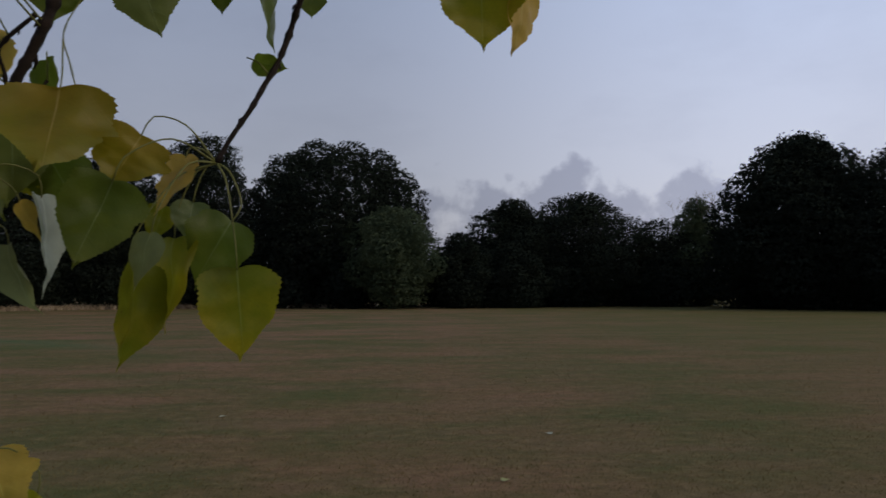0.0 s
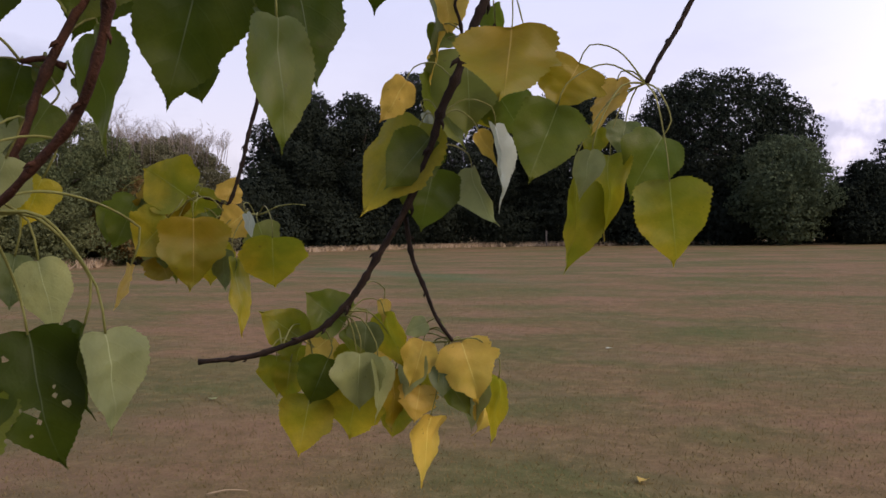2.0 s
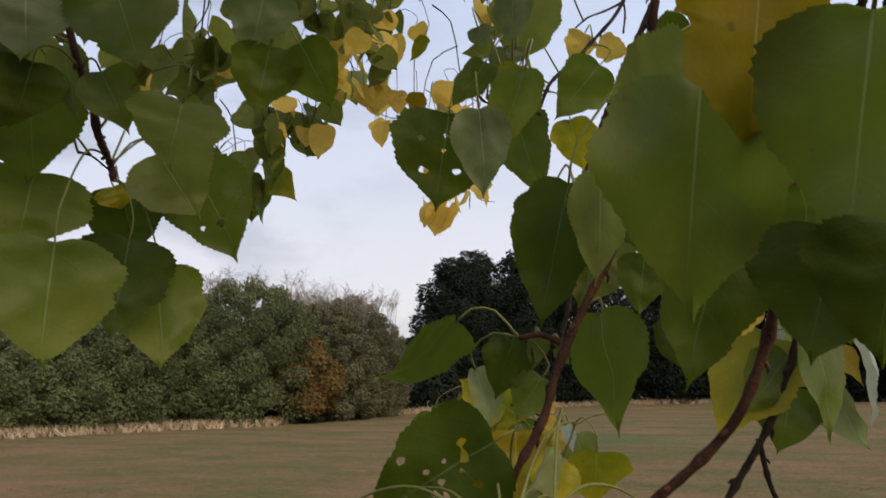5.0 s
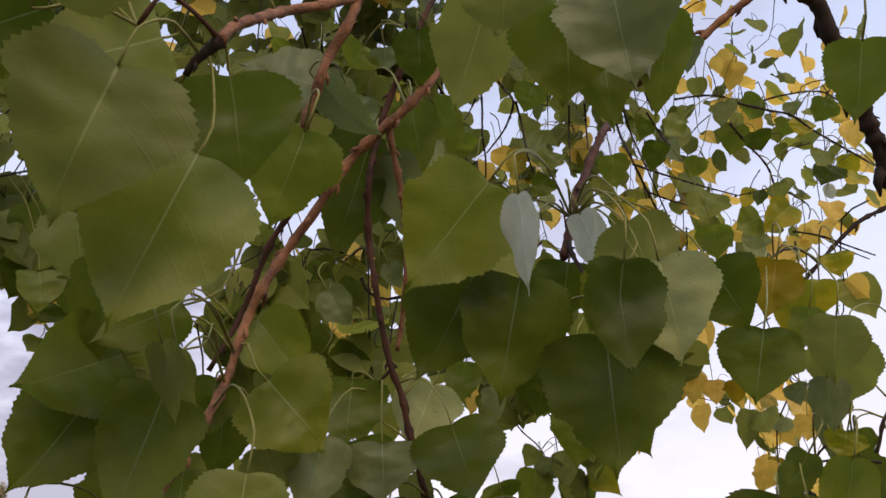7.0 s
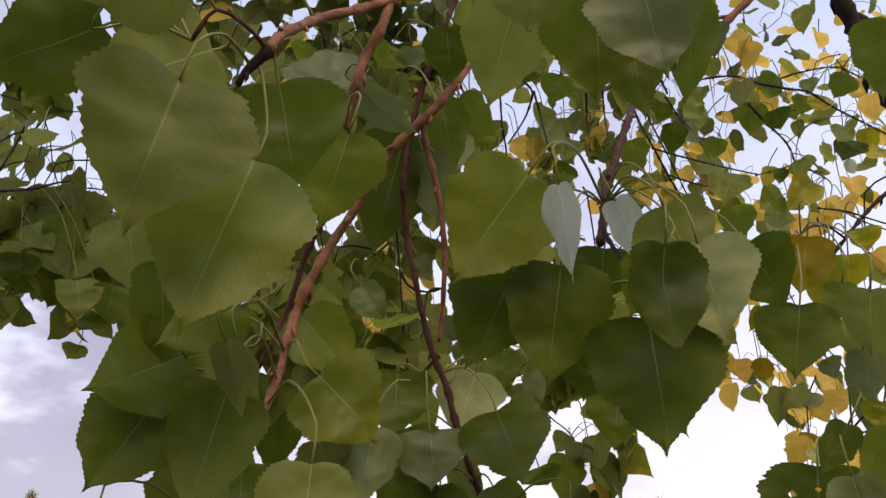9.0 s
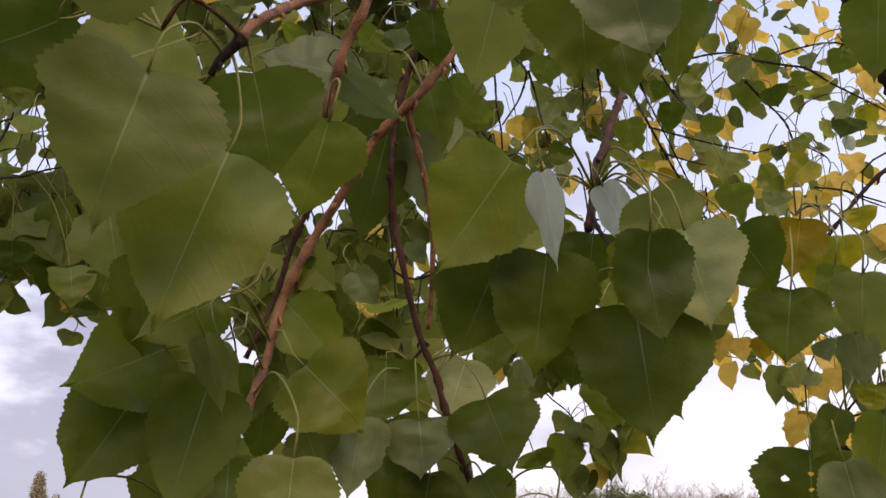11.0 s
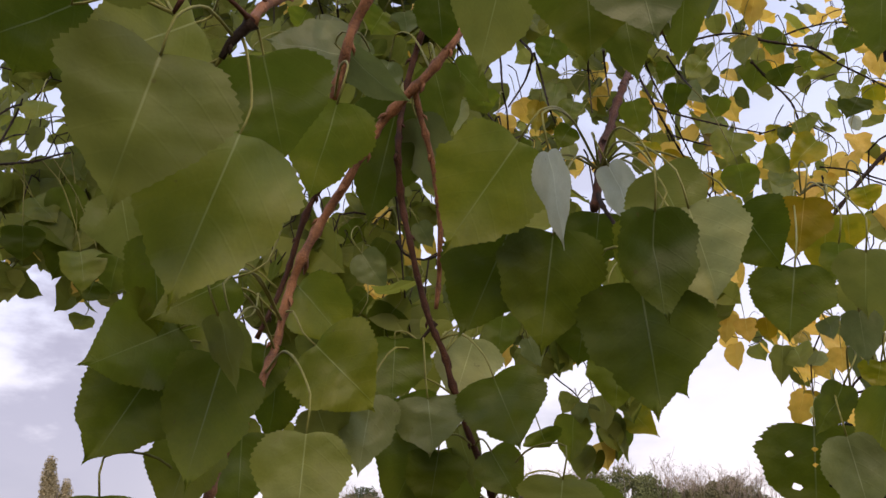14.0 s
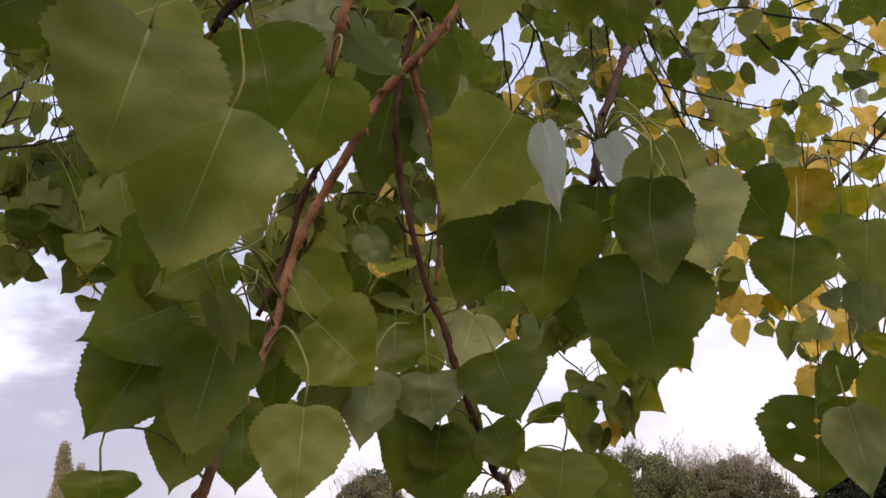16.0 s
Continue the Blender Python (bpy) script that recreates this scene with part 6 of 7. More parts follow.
twig(canopy_twig, [(-1.048, 0.211, 2.580), (-1.102, 0.241, 2.557), (-1.074, 0.229, 2.484)], 0.0018, 0.0011, BARK_DARK)
twig(canopy_twig, [(-1.094, 0.160, 2.553), (-1.130, 0.194, 2.548), (-1.083, 0.183, 2.499)], 0.0018, 0.0011, BARK_DARK)
twig(canopy_twig, [(-0.825, 0.632, 2.459), (-0.842, 0.677, 2.449), (-0.804, 0.646, 2.397)], 0.0016, 0.0010, BARK_DARK)
twig(canopy_twig, [(-0.803, 0.989, 2.348), (-0.800, 1.042, 2.340), (-0.742, 1.001, 2.287)], 0.0016, 0.0010, BARK_DARK)
twig(canopy_twig, [(-0.961, 0.863, 2.394), (-0.992, 0.899, 2.384), (-0.959, 0.841, 2.340)], 0.0014, 0.0008, BARK_DARK)
twig(canopy_twig, [(-1.281, 0.130, 2.280), (-1.320, 0.153, 2.263), (-1.269, 0.147, 2.206)], 0.0014, 0.0008, BARK_DARK)
twig(canopy_twig, [(-1.307, 0.133, 2.218), (-1.349, 0.153, 2.190), (-1.293, 0.145, 2.144)], 0.0016, 0.0010, BARK_DARK)
leaf(canopy_twig, GREEN, (-0.890, 0.842, 2.422), (-0.898, 0.823, 2.362), 0.064, -38, 5, (-0.882, 0.861, 2.470))
leaf(canopy_twig, YELLOW, (-0.815, 0.868, 2.650), (-0.852, 0.891, 2.620), 0.042, -75, -47, (-0.793, 0.846, 2.687))
leaf(canopy_twig, YELLOW, (-0.851, 0.873, 2.690), (-0.831, 0.897, 2.631), 0.041, -72, -16, (-0.855, 0.868, 2.737))
leaf(canopy_twig, GREEN, (-0.805, 0.906, 2.584), (-0.848, 0.913, 2.569), 0.052, -94, -14, (-0.774, 0.894, 2.614))
leaf(canopy_twig, GREEN, (-0.819, 0.840, 2.516), (-0.850, 0.852, 2.474), 0.045, -55, -34, (-0.825, 0.837, 2.559))
leaf(canopy_twig, DARK, (-0.777, 0.821, 2.471), (-0.783, 0.842, 2.445), 0.042, -52, -38, (-0.780, 0.802, 2.514))
leaf(canopy_twig, OLIVE, (-0.827, 0.836, 2.561), (-0.831, 0.822, 2.504), 0.043, -73, 12, (-0.835, 0.833, 2.610))
leaf(canopy_twig, GREEN, (-0.792, 0.952, 2.553), (-0.812, 0.955, 2.528), 0.042, -55, -29, (-0.756, 0.934, 2.596))
leaf(canopy_twig, LIME, (-0.750, 0.920, 2.516), (-0.761, 0.915, 2.487), 0.037, -39, -10, (-0.747, 0.931, 2.564))
leaf(canopy_twig, GREEN, (-0.812, 1.012, 2.622), (-0.805, 0.987, 2.574), 0.030, -61, 27, (-0.799, 1.030, 2.668))
leaf(canopy_twig, GREEN, (-0.660, 0.829, 2.463), (-0.686, 0.827, 2.438), 0.042, -47, -33, (-0.637, 0.838, 2.504))
leaf(canopy_twig, YELLOW, (-0.725, 1.027, 2.540), (-0.728, 1.022, 2.481), 0.045, -62, 3, (-0.730, 1.023, 2.590))
leaf(canopy_twig, YELLOW, (-0.769, 1.074, 2.611), (-0.769, 1.106, 2.587), 0.039, -46, -43, (-0.755, 1.055, 2.650))
leaf(canopy_twig, GREEN, (-0.682, 0.828, 2.387), (-0.691, 0.810, 2.356), 0.033, -36, 6, (-0.673, 0.825, 2.433))
leaf(canopy_twig, DARK, (-0.691, 0.859, 2.379), (-0.707, 0.846, 2.347), 0.044, -52, -0, (-0.666, 0.887, 2.425))
leaf(canopy_twig, LIME, (-0.745, 1.019, 2.482), (-0.765, 1.058, 2.459), 0.038, -78, -61, (-0.736, 0.965, 2.516))
leaf(canopy_twig, LIME, (-0.692, 0.934, 2.389), (-0.704, 0.912, 2.369), 0.037, -42, 17, (-0.685, 0.930, 2.428))
leaf(canopy_twig, SILVER, (-0.769, 0.987, 2.427), (-0.782, 1.011, 2.409), 0.020, -93, -52, (-0.759, 0.973, 2.464))
leaf(canopy_twig, YELLOW, (-0.770, 0.974, 2.390), (-0.759, 0.960, 2.347), 0.038, -39, 22, (-0.756, 0.982, 2.438))
leaf(canopy_twig, YELLOW, (-0.765, 0.929, 2.339), (-0.751, 0.916, 2.303), 0.035, -75, 24, (-0.773, 0.927, 2.386))
leaf(canopy_twig, GREEN, (-0.760, 0.833, 2.376), (-0.752, 0.817, 2.335), 0.042, -73, 23, (-0.767, 0.845, 2.424))
leaf(canopy_twig, LIME, (-0.747, 0.825, 2.329), (-0.777, 0.791, 2.291), 0.050, -38, -3, (-0.735, 0.836, 2.369))
leaf(canopy_twig, GREEN, (-0.786, 0.804, 2.321), (-0.816, 0.783, 2.307), 0.045, -46, -21, (-0.722, 0.830, 2.353))
leaf(canopy_twig, LIME, (-0.877, 0.939, 2.455), (-0.893, 0.933, 2.415), 0.026, -60, -4, (-0.852, 0.942, 2.502))
leaf(canopy_twig, DARK, (-0.828, 0.890, 2.412), (-0.836, 0.882, 2.386), 0.023, -58, 6, (-0.816, 0.899, 2.459))
leaf(canopy_twig, LIME, (-1.100, 0.886, 2.523), (-1.118, 0.886, 2.482), 0.051, -74, -7, (-1.080, 0.888, 2.571))
leaf(canopy_twig, YELLOW, (-1.118, 0.883, 2.513), (-1.098, 0.884, 2.465), 0.032, -66, 9, (-1.105, 0.885, 2.561))
leaf(canopy_twig, AMBER, (-1.080, 0.940, 2.503), (-1.112, 0.929, 2.472), 0.049, -51, -21, (-1.046, 0.946, 2.543))
leaf(canopy_twig, GREEN, (-0.976, 0.716, 2.495), (-0.993, 0.743, 2.447), 0.049, -55, -34, (-0.986, 0.696, 2.540))
leaf(canopy_twig, DARK, (-0.915, 0.759, 2.505), (-0.954, 0.781, 2.474), 0.045, -63, -50, (-0.871, 0.732, 2.542))
leaf(canopy_twig, DARK, (-0.920, 0.751, 2.546), (-0.945, 0.756, 2.523), 0.032, -62, -35, (-0.915, 0.753, 2.586))
leaf(canopy_twig, GREEN, (-0.911, 0.857, 2.507), (-0.942, 0.864, 2.479), 0.043, -42, -45, (-0.893, 0.880, 2.546))
leaf(canopy_twig, YELLOW, (-1.033, 1.049, 2.623), (-1.017, 1.036, 2.563), 0.037, -97, 10, (-1.046, 1.053, 2.671))
leaf(canopy_twig, SAGE, (-1.015, 0.910, 2.607), (-0.987, 0.912, 2.557), 0.036, -72, 8, (-1.012, 0.906, 2.653))
leaf(canopy_twig, GREEN, (-0.862, 0.758, 2.516), (-0.877, 0.729, 2.480), 0.039, -14, -12, (-0.865, 0.775, 2.558))
leaf(canopy_twig, YELLOW, (-0.952, 0.941, 2.605), (-0.918, 0.924, 2.565), 0.025, -69, 35, (-0.969, 0.949, 2.647))
leaf(canopy_twig, GREEN, (-0.995, 0.964, 2.546), (-1.014, 0.922, 2.503), 0.047, -28, 3, (-1.005, 0.995, 2.586))
leaf(canopy_twig, AMBER, (-1.018, 0.967, 2.517), (-1.024, 0.941, 2.478), 0.043, -18, 3, (-1.019, 0.974, 2.562))
leaf(canopy_twig, YELLOW, (-1.253, 0.916, 2.741), (-1.277, 0.953, 2.701), 0.046, -20, -41, (-1.239, 0.900, 2.781))
leaf(canopy_twig, YELLOW, (-1.263, 0.712, 2.659), (-1.265, 0.739, 2.610), 0.046, -45, -22, (-1.252, 0.685, 2.705))
leaf(canopy_twig, AMBER, (-1.129, 0.648, 2.561), (-1.148, 0.646, 2.503), 0.040, -39, -13, (-1.134, 0.671, 2.609))
leaf(canopy_twig, GREEN, (-1.101, 0.667, 2.586), (-1.108, 0.651, 2.521), 0.042, -34, 3, (-1.110, 0.671, 2.635))
leaf(canopy_twig, GREEN, (-1.030, 0.634, 2.500), (-1.042, 0.623, 2.458), 0.043, -35, -5, (-1.008, 0.647, 2.548))
leaf(canopy_twig, DARK, (-0.993, 0.585, 2.418), (-1.022, 0.577, 2.393), 0.042, -43, -32, (-0.960, 0.582, 2.457))
leaf(canopy_twig, GREEN, (-1.158, 0.598, 2.476), (-1.169, 0.640, 2.452), 0.053, -22, -47, (-1.156, 0.578, 2.511))
leaf(canopy_twig, PALE, (-1.274, 0.839, 2.598), (-1.299, 0.866, 2.573), 0.039, -29, -55, (-1.276, 0.830, 2.635))
leaf(canopy_twig, YELLOW, (-1.141, 1.009, 2.202), (-1.160, 1.037, 2.164), 0.038, -54, -42, (-1.123, 0.981, 2.245))
leaf(canopy_twig, YELLOW, (-1.150, 1.077, 2.225), (-1.186, 1.101, 2.174), 0.042, -59, -37, (-1.135, 1.065, 2.268))
leaf(canopy_twig, YELLOW, (-1.108, 1.067, 2.200), (-1.113, 1.073, 2.155), 0.045, -31, -9, (-1.103, 1.059, 2.249))
leaf(canopy_twig, AMBER, (-1.073, 1.081, 2.194), (-1.093, 1.105, 2.154), 0.040, -57, -39, (-1.074, 1.082, 2.237))
leaf(canopy_twig, PALE, (-1.289, 1.173, 2.315), (-1.298, 1.185, 2.272), 0.041, -42, -20, (-1.297, 1.155, 2.363))
leaf(canopy_twig, YELLOW, (-1.142, 1.058, 2.248), (-1.164, 1.089, 2.211), 0.037, -89, -41, (-1.138, 1.063, 2.289))
leaf(canopy_twig, OLIVE, (-0.946, 0.930, 2.089), (-0.966, 0.933, 2.029), 0.037, -48, -15, (-0.934, 0.930, 2.138))
leaf(canopy_twig, AMBER, (-1.015, 1.095, 2.154), (-1.011, 1.060, 2.121), 0.038, -15, 21, (-1.012, 1.120, 2.194))
leaf(canopy_twig, OLIVE, (-0.935, 0.942, 2.085), (-0.914, 0.930, 2.042), 0.050, -79, 20, (-0.955, 0.939, 2.131))
leaf(canopy_twig, YELLOW, (-0.922, 1.034, 2.113), (-0.922, 0.997, 2.079), 0.035, -22, 22, (-0.945, 1.073, 2.153))
leaf(canopy_twig, YELLOW, (-0.886, 0.987, 2.076), (-0.897, 0.995, 2.038), 0.037, -54, -19, (-0.869, 0.984, 2.124))
leaf(canopy_twig, YELLOW, (-0.978, 1.066, 2.087), (-0.981, 1.094, 2.057), 0.038, -47, -37, (-0.969, 1.025, 2.129))
leaf(canopy_twig, YELLOW, (-1.053, 1.141, 2.103), (-1.044, 1.111, 2.066), 0.037, -26, 29, (-1.065, 1.134, 2.147))
leaf(canopy_twig, PALE, (-0.958, 1.042, 2.095), (-0.990, 1.062, 2.073), 0.034, -64, -55, (-0.924, 1.040, 2.130))
leaf(canopy_twig, YELLOW, (-0.991, 1.022, 2.030), (-1.019, 1.027, 1.977), 0.045, -39, -25, (-0.992, 1.010, 2.076))
leaf(canopy_twig, AMBER, (-1.009, 1.078, 2.043), (-1.019, 1.077, 2.016), 0.031, -85, 1, (-0.983, 1.068, 2.091))
leaf(canopy_twig, YELLOW, (-0.905, 1.018, 1.997), (-0.894, 1.002, 1.945), 0.042, -49, 21, (-0.896, 1.052, 2.045))
leaf(canopy_twig, PALE, (-0.958, 1.000, 2.000), (-0.950, 0.992, 1.971), 0.023, -59, 19, (-0.962, 0.998, 2.048))
leaf(canopy_twig, AMBER, (-1.023, 0.915, 2.427), (-1.006, 0.896, 2.370), 0.035, -62, 23, (-1.017, 0.918, 2.474))
leaf(canopy_twig, YELLOW, (-1.059, 1.015, 2.423), (-1.083, 1.053, 2.395), 0.037, -20, -51, (-1.050, 0.989, 2.459))
leaf(canopy_twig, PALE, (-0.891, 0.964, 2.371), (-0.938, 0.980, 2.354), 0.049, -103, -15, (-0.866, 0.947, 2.401))
leaf(canopy_twig, YELLOW, (-0.868, 0.989, 2.361), (-0.883, 0.969, 2.316), 0.043, -37, -0, (-0.854, 1.027, 2.408))
leaf(canopy_twig, YELLOW, (-0.902, 1.103, 2.416), (-0.939, 1.116, 2.383), 0.043, -76, -33, (-0.873, 1.087, 2.455))
leaf(canopy_twig, GREEN, (-0.851, 0.779, 2.329), (-0.864, 0.810, 2.288), 0.057, -94, -36, (-0.850, 0.748, 2.372))
leaf(canopy_twig, LIME, (-0.985, 0.930, 2.410), (-0.998, 0.904, 2.375), 0.034, -23, -4, (-0.977, 0.950, 2.453))
leaf(canopy_twig, GREEN, (-0.862, 0.914, 2.358), (-0.868, 0.887, 2.314), 0.049, -38, 15, (-0.823, 0.944, 2.403))
leaf(canopy_twig, YELLOW, (-0.895, 1.104, 2.425), (-0.886, 1.145, 2.413), 0.032, -24, -35, (-0.919, 1.060, 2.453))
leaf(canopy_twig, LIME, (-0.991, 0.988, 2.251), (-1.023, 0.994, 2.211), 0.030, -28, -37, (-0.990, 0.978, 2.294))
leaf(canopy_twig, DARK, (-1.369, -0.061, 2.246), (-1.385, -0.076, 2.200), 0.056, 2, -20, (-1.360, -0.044, 2.293))
leaf(canopy_twig, GREEN, (-1.290, -0.056, 2.210), (-1.282, -0.045, 2.152), 0.061, -1, 8, (-1.288, -0.069, 2.259))
leaf(canopy_twig, DARK, (-1.340, -0.026, 2.189), (-1.356, -0.033, 2.163), 0.055, -21, -25, (-1.332, -0.028, 2.233))
leaf(canopy_twig, GREEN, (-1.279, -0.009, 2.206), (-1.315, -0.011, 2.160), 0.059, -25, -35, (-1.230, -0.004, 2.249))
leaf(canopy_twig, GREEN, (-1.224, -0.137, 2.386), (-1.214, -0.140, 2.348), 0.040, -17, 16, (-1.251, -0.134, 2.435))
leaf(canopy_twig, DARK, (-1.338, -0.126, 2.254), (-1.363, -0.118, 2.210), 0.053, -24, -31, (-1.314, -0.111, 2.300))
leaf(canopy_twig, DARK, (-1.394, -0.101, 2.291), (-1.418, -0.081, 2.246), 0.054, -37, -35, (-1.394, -0.129, 2.335))
leaf(canopy_twig, GREEN, (-1.350, -0.082, 2.330), (-1.374, -0.048, 2.266), 0.060, -27, -30, (-1.328, -0.085, 2.375))
leaf(canopy_twig, GREEN, (-1.372, -0.115, 2.315), (-1.365, -0.081, 2.274), 0.052, -7, 4, (-1.396, -0.136, 2.358))
leaf(canopy_twig, AMBER, (-1.514, 0.025, 2.366), (-1.501, 0.034, 2.326), 0.033, -21, 13, (-1.512, 0.004, 2.414))
leaf(canopy_twig, GREEN, (-1.107, 0.254, 2.237), (-1.126, 0.285, 2.211), 0.038, -3, -38, (-1.103, 0.246, 2.274))
leaf(canopy_twig, DARK, (-1.184, 0.264, 2.243), (-1.222, 0.259, 2.212), 0.050, -2, -50, (-1.172, 0.252, 2.283))
leaf(canopy_twig, AMBER, (-1.157, 0.274, 2.204), (-1.165, 0.279, 2.168), 0.037, -40, -14, (-1.152, 0.286, 2.253))
leaf(canopy_twig, SAGE, (-0.969, 0.204, 2.130), (-0.968, 0.234, 2.089), 0.042, -40, -24, (-0.976, 0.181, 2.175))
leaf(canopy_twig, YELLOW, (-1.029, 0.248, 2.126), (-1.004, 0.258, 2.092), 0.026, -58, 9, (-1.072, 0.240, 2.169))
leaf(canopy_twig, GREEN, (-1.021, 0.238, 2.102), (-1.051, 0.223, 2.080), 0.038, -36, -36, (-0.999, 0.249, 2.138))
leaf(canopy_twig, GREEN, (-1.023, 0.226, 2.072), (-1.042, 0.213, 2.040), 0.040, -26, -20, (-1.010, 0.236, 2.116))
leaf(canopy_twig, DARK, (-1.028, 0.312, 2.130), (-1.029, 0.285, 2.092), 0.035, -9, 5, (-1.044, 0.348, 2.175))
leaf(canopy_twig, GREEN, (-1.051, 0.289, 2.191), (-1.083, 0.283, 2.161), 0.043, -34, -38, (-1.018, 0.290, 2.231))
leaf(canopy_twig, DARK, (-0.964, 0.244, 2.066), (-1.002, 0.234, 2.038), 0.045, -43, -36, (-0.940, 0.227, 2.104))
leaf(canopy_twig, SAGE, (-0.984, 0.293, 2.193), (-0.991, 0.317, 2.165), 0.028, -34, -33, (-0.997, 0.268, 2.236))
leaf(canopy_twig, GREEN, (-0.923, 0.264, 2.258), (-0.945, 0.292, 2.227), 0.034, -30, -47, (-0.900, 0.243, 2.297))
leaf(canopy_twig, LIME, (-1.123, 0.330, 2.258), (-1.131, 0.317, 2.227), 0.032, -2, -14, (-1.133, 0.335, 2.305))
leaf(canopy_twig, SAGE, (-1.193, 0.087, 2.177), (-1.191, 0.119, 2.141), 0.015, -36, -26, (-1.184, 0.069, 2.220))
leaf(canopy_twig, GREEN, (-1.483, 0.955, 2.090), (-1.526, 0.972, 1.997), 0.077, -61, -22, (-1.456, 0.979, 2.137))
leaf(canopy_twig, OLIVE, (-1.420, 0.981, 2.120), (-1.395, 0.964, 2.034), 0.071, -67, 17, (-1.421, 1.014, 2.168))
leaf(canopy_twig, GREEN, (-1.482, 1.063, 2.085), (-1.511, 1.092, 2.004), 0.073, -36, -26, (-1.473, 1.047, 2.132))
leaf(canopy_twig, LIME, (-1.456, 1.095, 2.102), (-1.406, 1.101, 2.043), 0.070, -75, 8, (-1.474, 1.117, 2.145))
leaf(canopy_twig, SAGE, (-1.434, 0.956, 2.104), (-1.479, 0.969, 2.061), 0.053, -51, -42, (-1.398, 0.936, 2.144))
leaf(canopy_twig, GREEN, (-1.408, 1.040, 2.116), (-1.422, 1.072, 2.067), 0.051, -12, -22, (-1.394, 1.041, 2.160))
leaf(canopy_twig, OLIVE, (-1.475, 0.950, 2.132), (-1.508, 0.946, 2.098), 0.047, -56, -25, (-1.447, 0.962, 2.174))
leaf(canopy_twig, GREEN, (-0.997, 0.145, 2.479), (-1.038, 0.143, 2.469), 0.045, -61, -59, (-0.977, 0.140, 2.506))
leaf(canopy_twig, SAGE, (-1.043, 0.204, 2.523), (-1.048, 0.193, 2.479), 0.044, -21, -1, (-1.011, 0.229, 2.572))
leaf(canopy_twig, GREEN, (-1.041, 0.248, 2.498), (-1.041, 0.229, 2.453), 0.044, -2, 2, (-1.026, 0.248, 2.546))
leaf(canopy_twig, GREEN, (-0.897, 0.344, 2.356), (-0.917, 0.366, 2.335), 0.043, -43, -55, (-0.876, 0.334, 2.394))
leaf(canopy_twig, GREEN, (-1.035, 0.464, 2.418), (-1.056, 0.455, 2.392), 0.046, -44, -18, (-1.030, 0.487, 2.461))
leaf(canopy_twig, DARK, (-1.031, 0.079, 2.398), (-1.060, 0.079, 2.372), 0.044, -34, -44, (-1.007, 0.080, 2.437))
leaf(canopy_twig, GREEN, (-1.474, -0.013, 2.180), (-1.457, -0.028, 2.146), 0.036, 1, 27, (-1.494, -0.009, 2.225))

# middle and far clusters of the canopy: place, spread, count, share of yellow
cluster((-1.456, -0.114, 2.473), 0.07, 0.07, 9, 0.0)
cluster((-1.519, -0.068, 2.453), 0.06, 0.06, 7, 0.02)
cluster((-1.114, 0.178, 2.228), 0.04, 0.05, 11, 0.02)
cluster((-1.103, 0.144, 2.154), 0.03, 0.04, 10, 0.02)
cluster((-1.481, 1.025, 2.058), 0.055, 0.045, 8, 0.15)
cluster((-1.111, 0.243, 2.173), 0.06, 0.06, 14, 0.05)
cluster((-1.078, 0.307, 2.292), 0.06, 0.06, 12, 0.05)
cluster((-1.097, 0.204, 2.107), 0.05, 0.05, 10, 0.05)
cluster((-0.967, 0.261, 2.059), 0.04, 0.05, 9, 0.05)
cluster((-1.517, -0.115, 2.350), 0.08, 0.06, 14, 0.02)
cluster((-1.573, -0.021, 2.447), 0.06, 0.05, 12, 0.02)
cluster((-1.443, -0.130, 2.269), 0.06, 0.05, 12, 0.02)
cluster((-1.423, -0.008, 2.283), 0.07, 0.06, 18, 0.06)
cluster((-1.248, 0.999, 2.337), 0.09, 0.06, 22, 0.2)
cluster((-1.184, 1.057, 2.330), 0.08, 0.06, 18, 0.35)
cluster((-1.163, 1.120, 2.371), 0.06, 0.05, 12, 0.4)
cluster((-1.371, 1.101, 2.202), 0.05, 0.04, 12, 0.15)
cluster((-1.426, 1.042, 2.215), 0.05, 0.04, 9, 0.15)
cluster((-1.760, -0.151, 2.836), 0.07, 0.07, 28, 0.02)
cluster((-2.108, -0.126, 2.883), 0.05, 0.05, 9, 0.0)
cluster((-2.164, -0.100, 2.735), 0.08, 0.07, 21, 0.04)
cluster((-2.169, -0.011, 2.607), 0.12, 0.06, 34, 0.04)
cluster((-2.032, 0.073, 2.511), 0.08, 0.08, 29, 0.06)
cluster((-1.884, 0.128, 2.477), 0.05, 0.06, 13, 0.24)
cluster((-2.247, 0.145, 2.766), 0.09, 0.06, 15, 0.04)
cluster((-2.115, 0.008, 2.691), 0.08, 0.05, 15, 0.04)
cluster((-1.416, 0.088, 2.692), 0.07, 0.06, 18, 0.02)
cluster((-1.739, 0.303, 3.062), 0.12, 0.05, 21, 0.04)
cluster((-1.510, 0.389, 2.888), 0.13, 0.07, 54, 0.06)
cluster((-1.356, 0.481, 2.816), 0.10, 0.07, 46, 0.04)
cluster((-1.434, 0.430, 2.726), 0.09, 0.06, 32, 0.02)
cluster((-1.253, 0.507, 2.729), 0.06, 0.07, 28, 0.02)
cluster((-1.251, 0.587, 2.627), 0.05, 0.06, 10, 0.03)
cluster((-1.729, 0.543, 2.504), 0.09, 0.08, 18, 0.12)
cluster((-1.595, 0.585, 2.459), 0.07, 0.08, 18, 0.08)
cluster((-1.590, 0.661, 2.366), 0.06, 0.08, 12, 0.04)
cluster((-1.782, 0.512, 2.437), 0.05, 0.05, 5, 0.08)
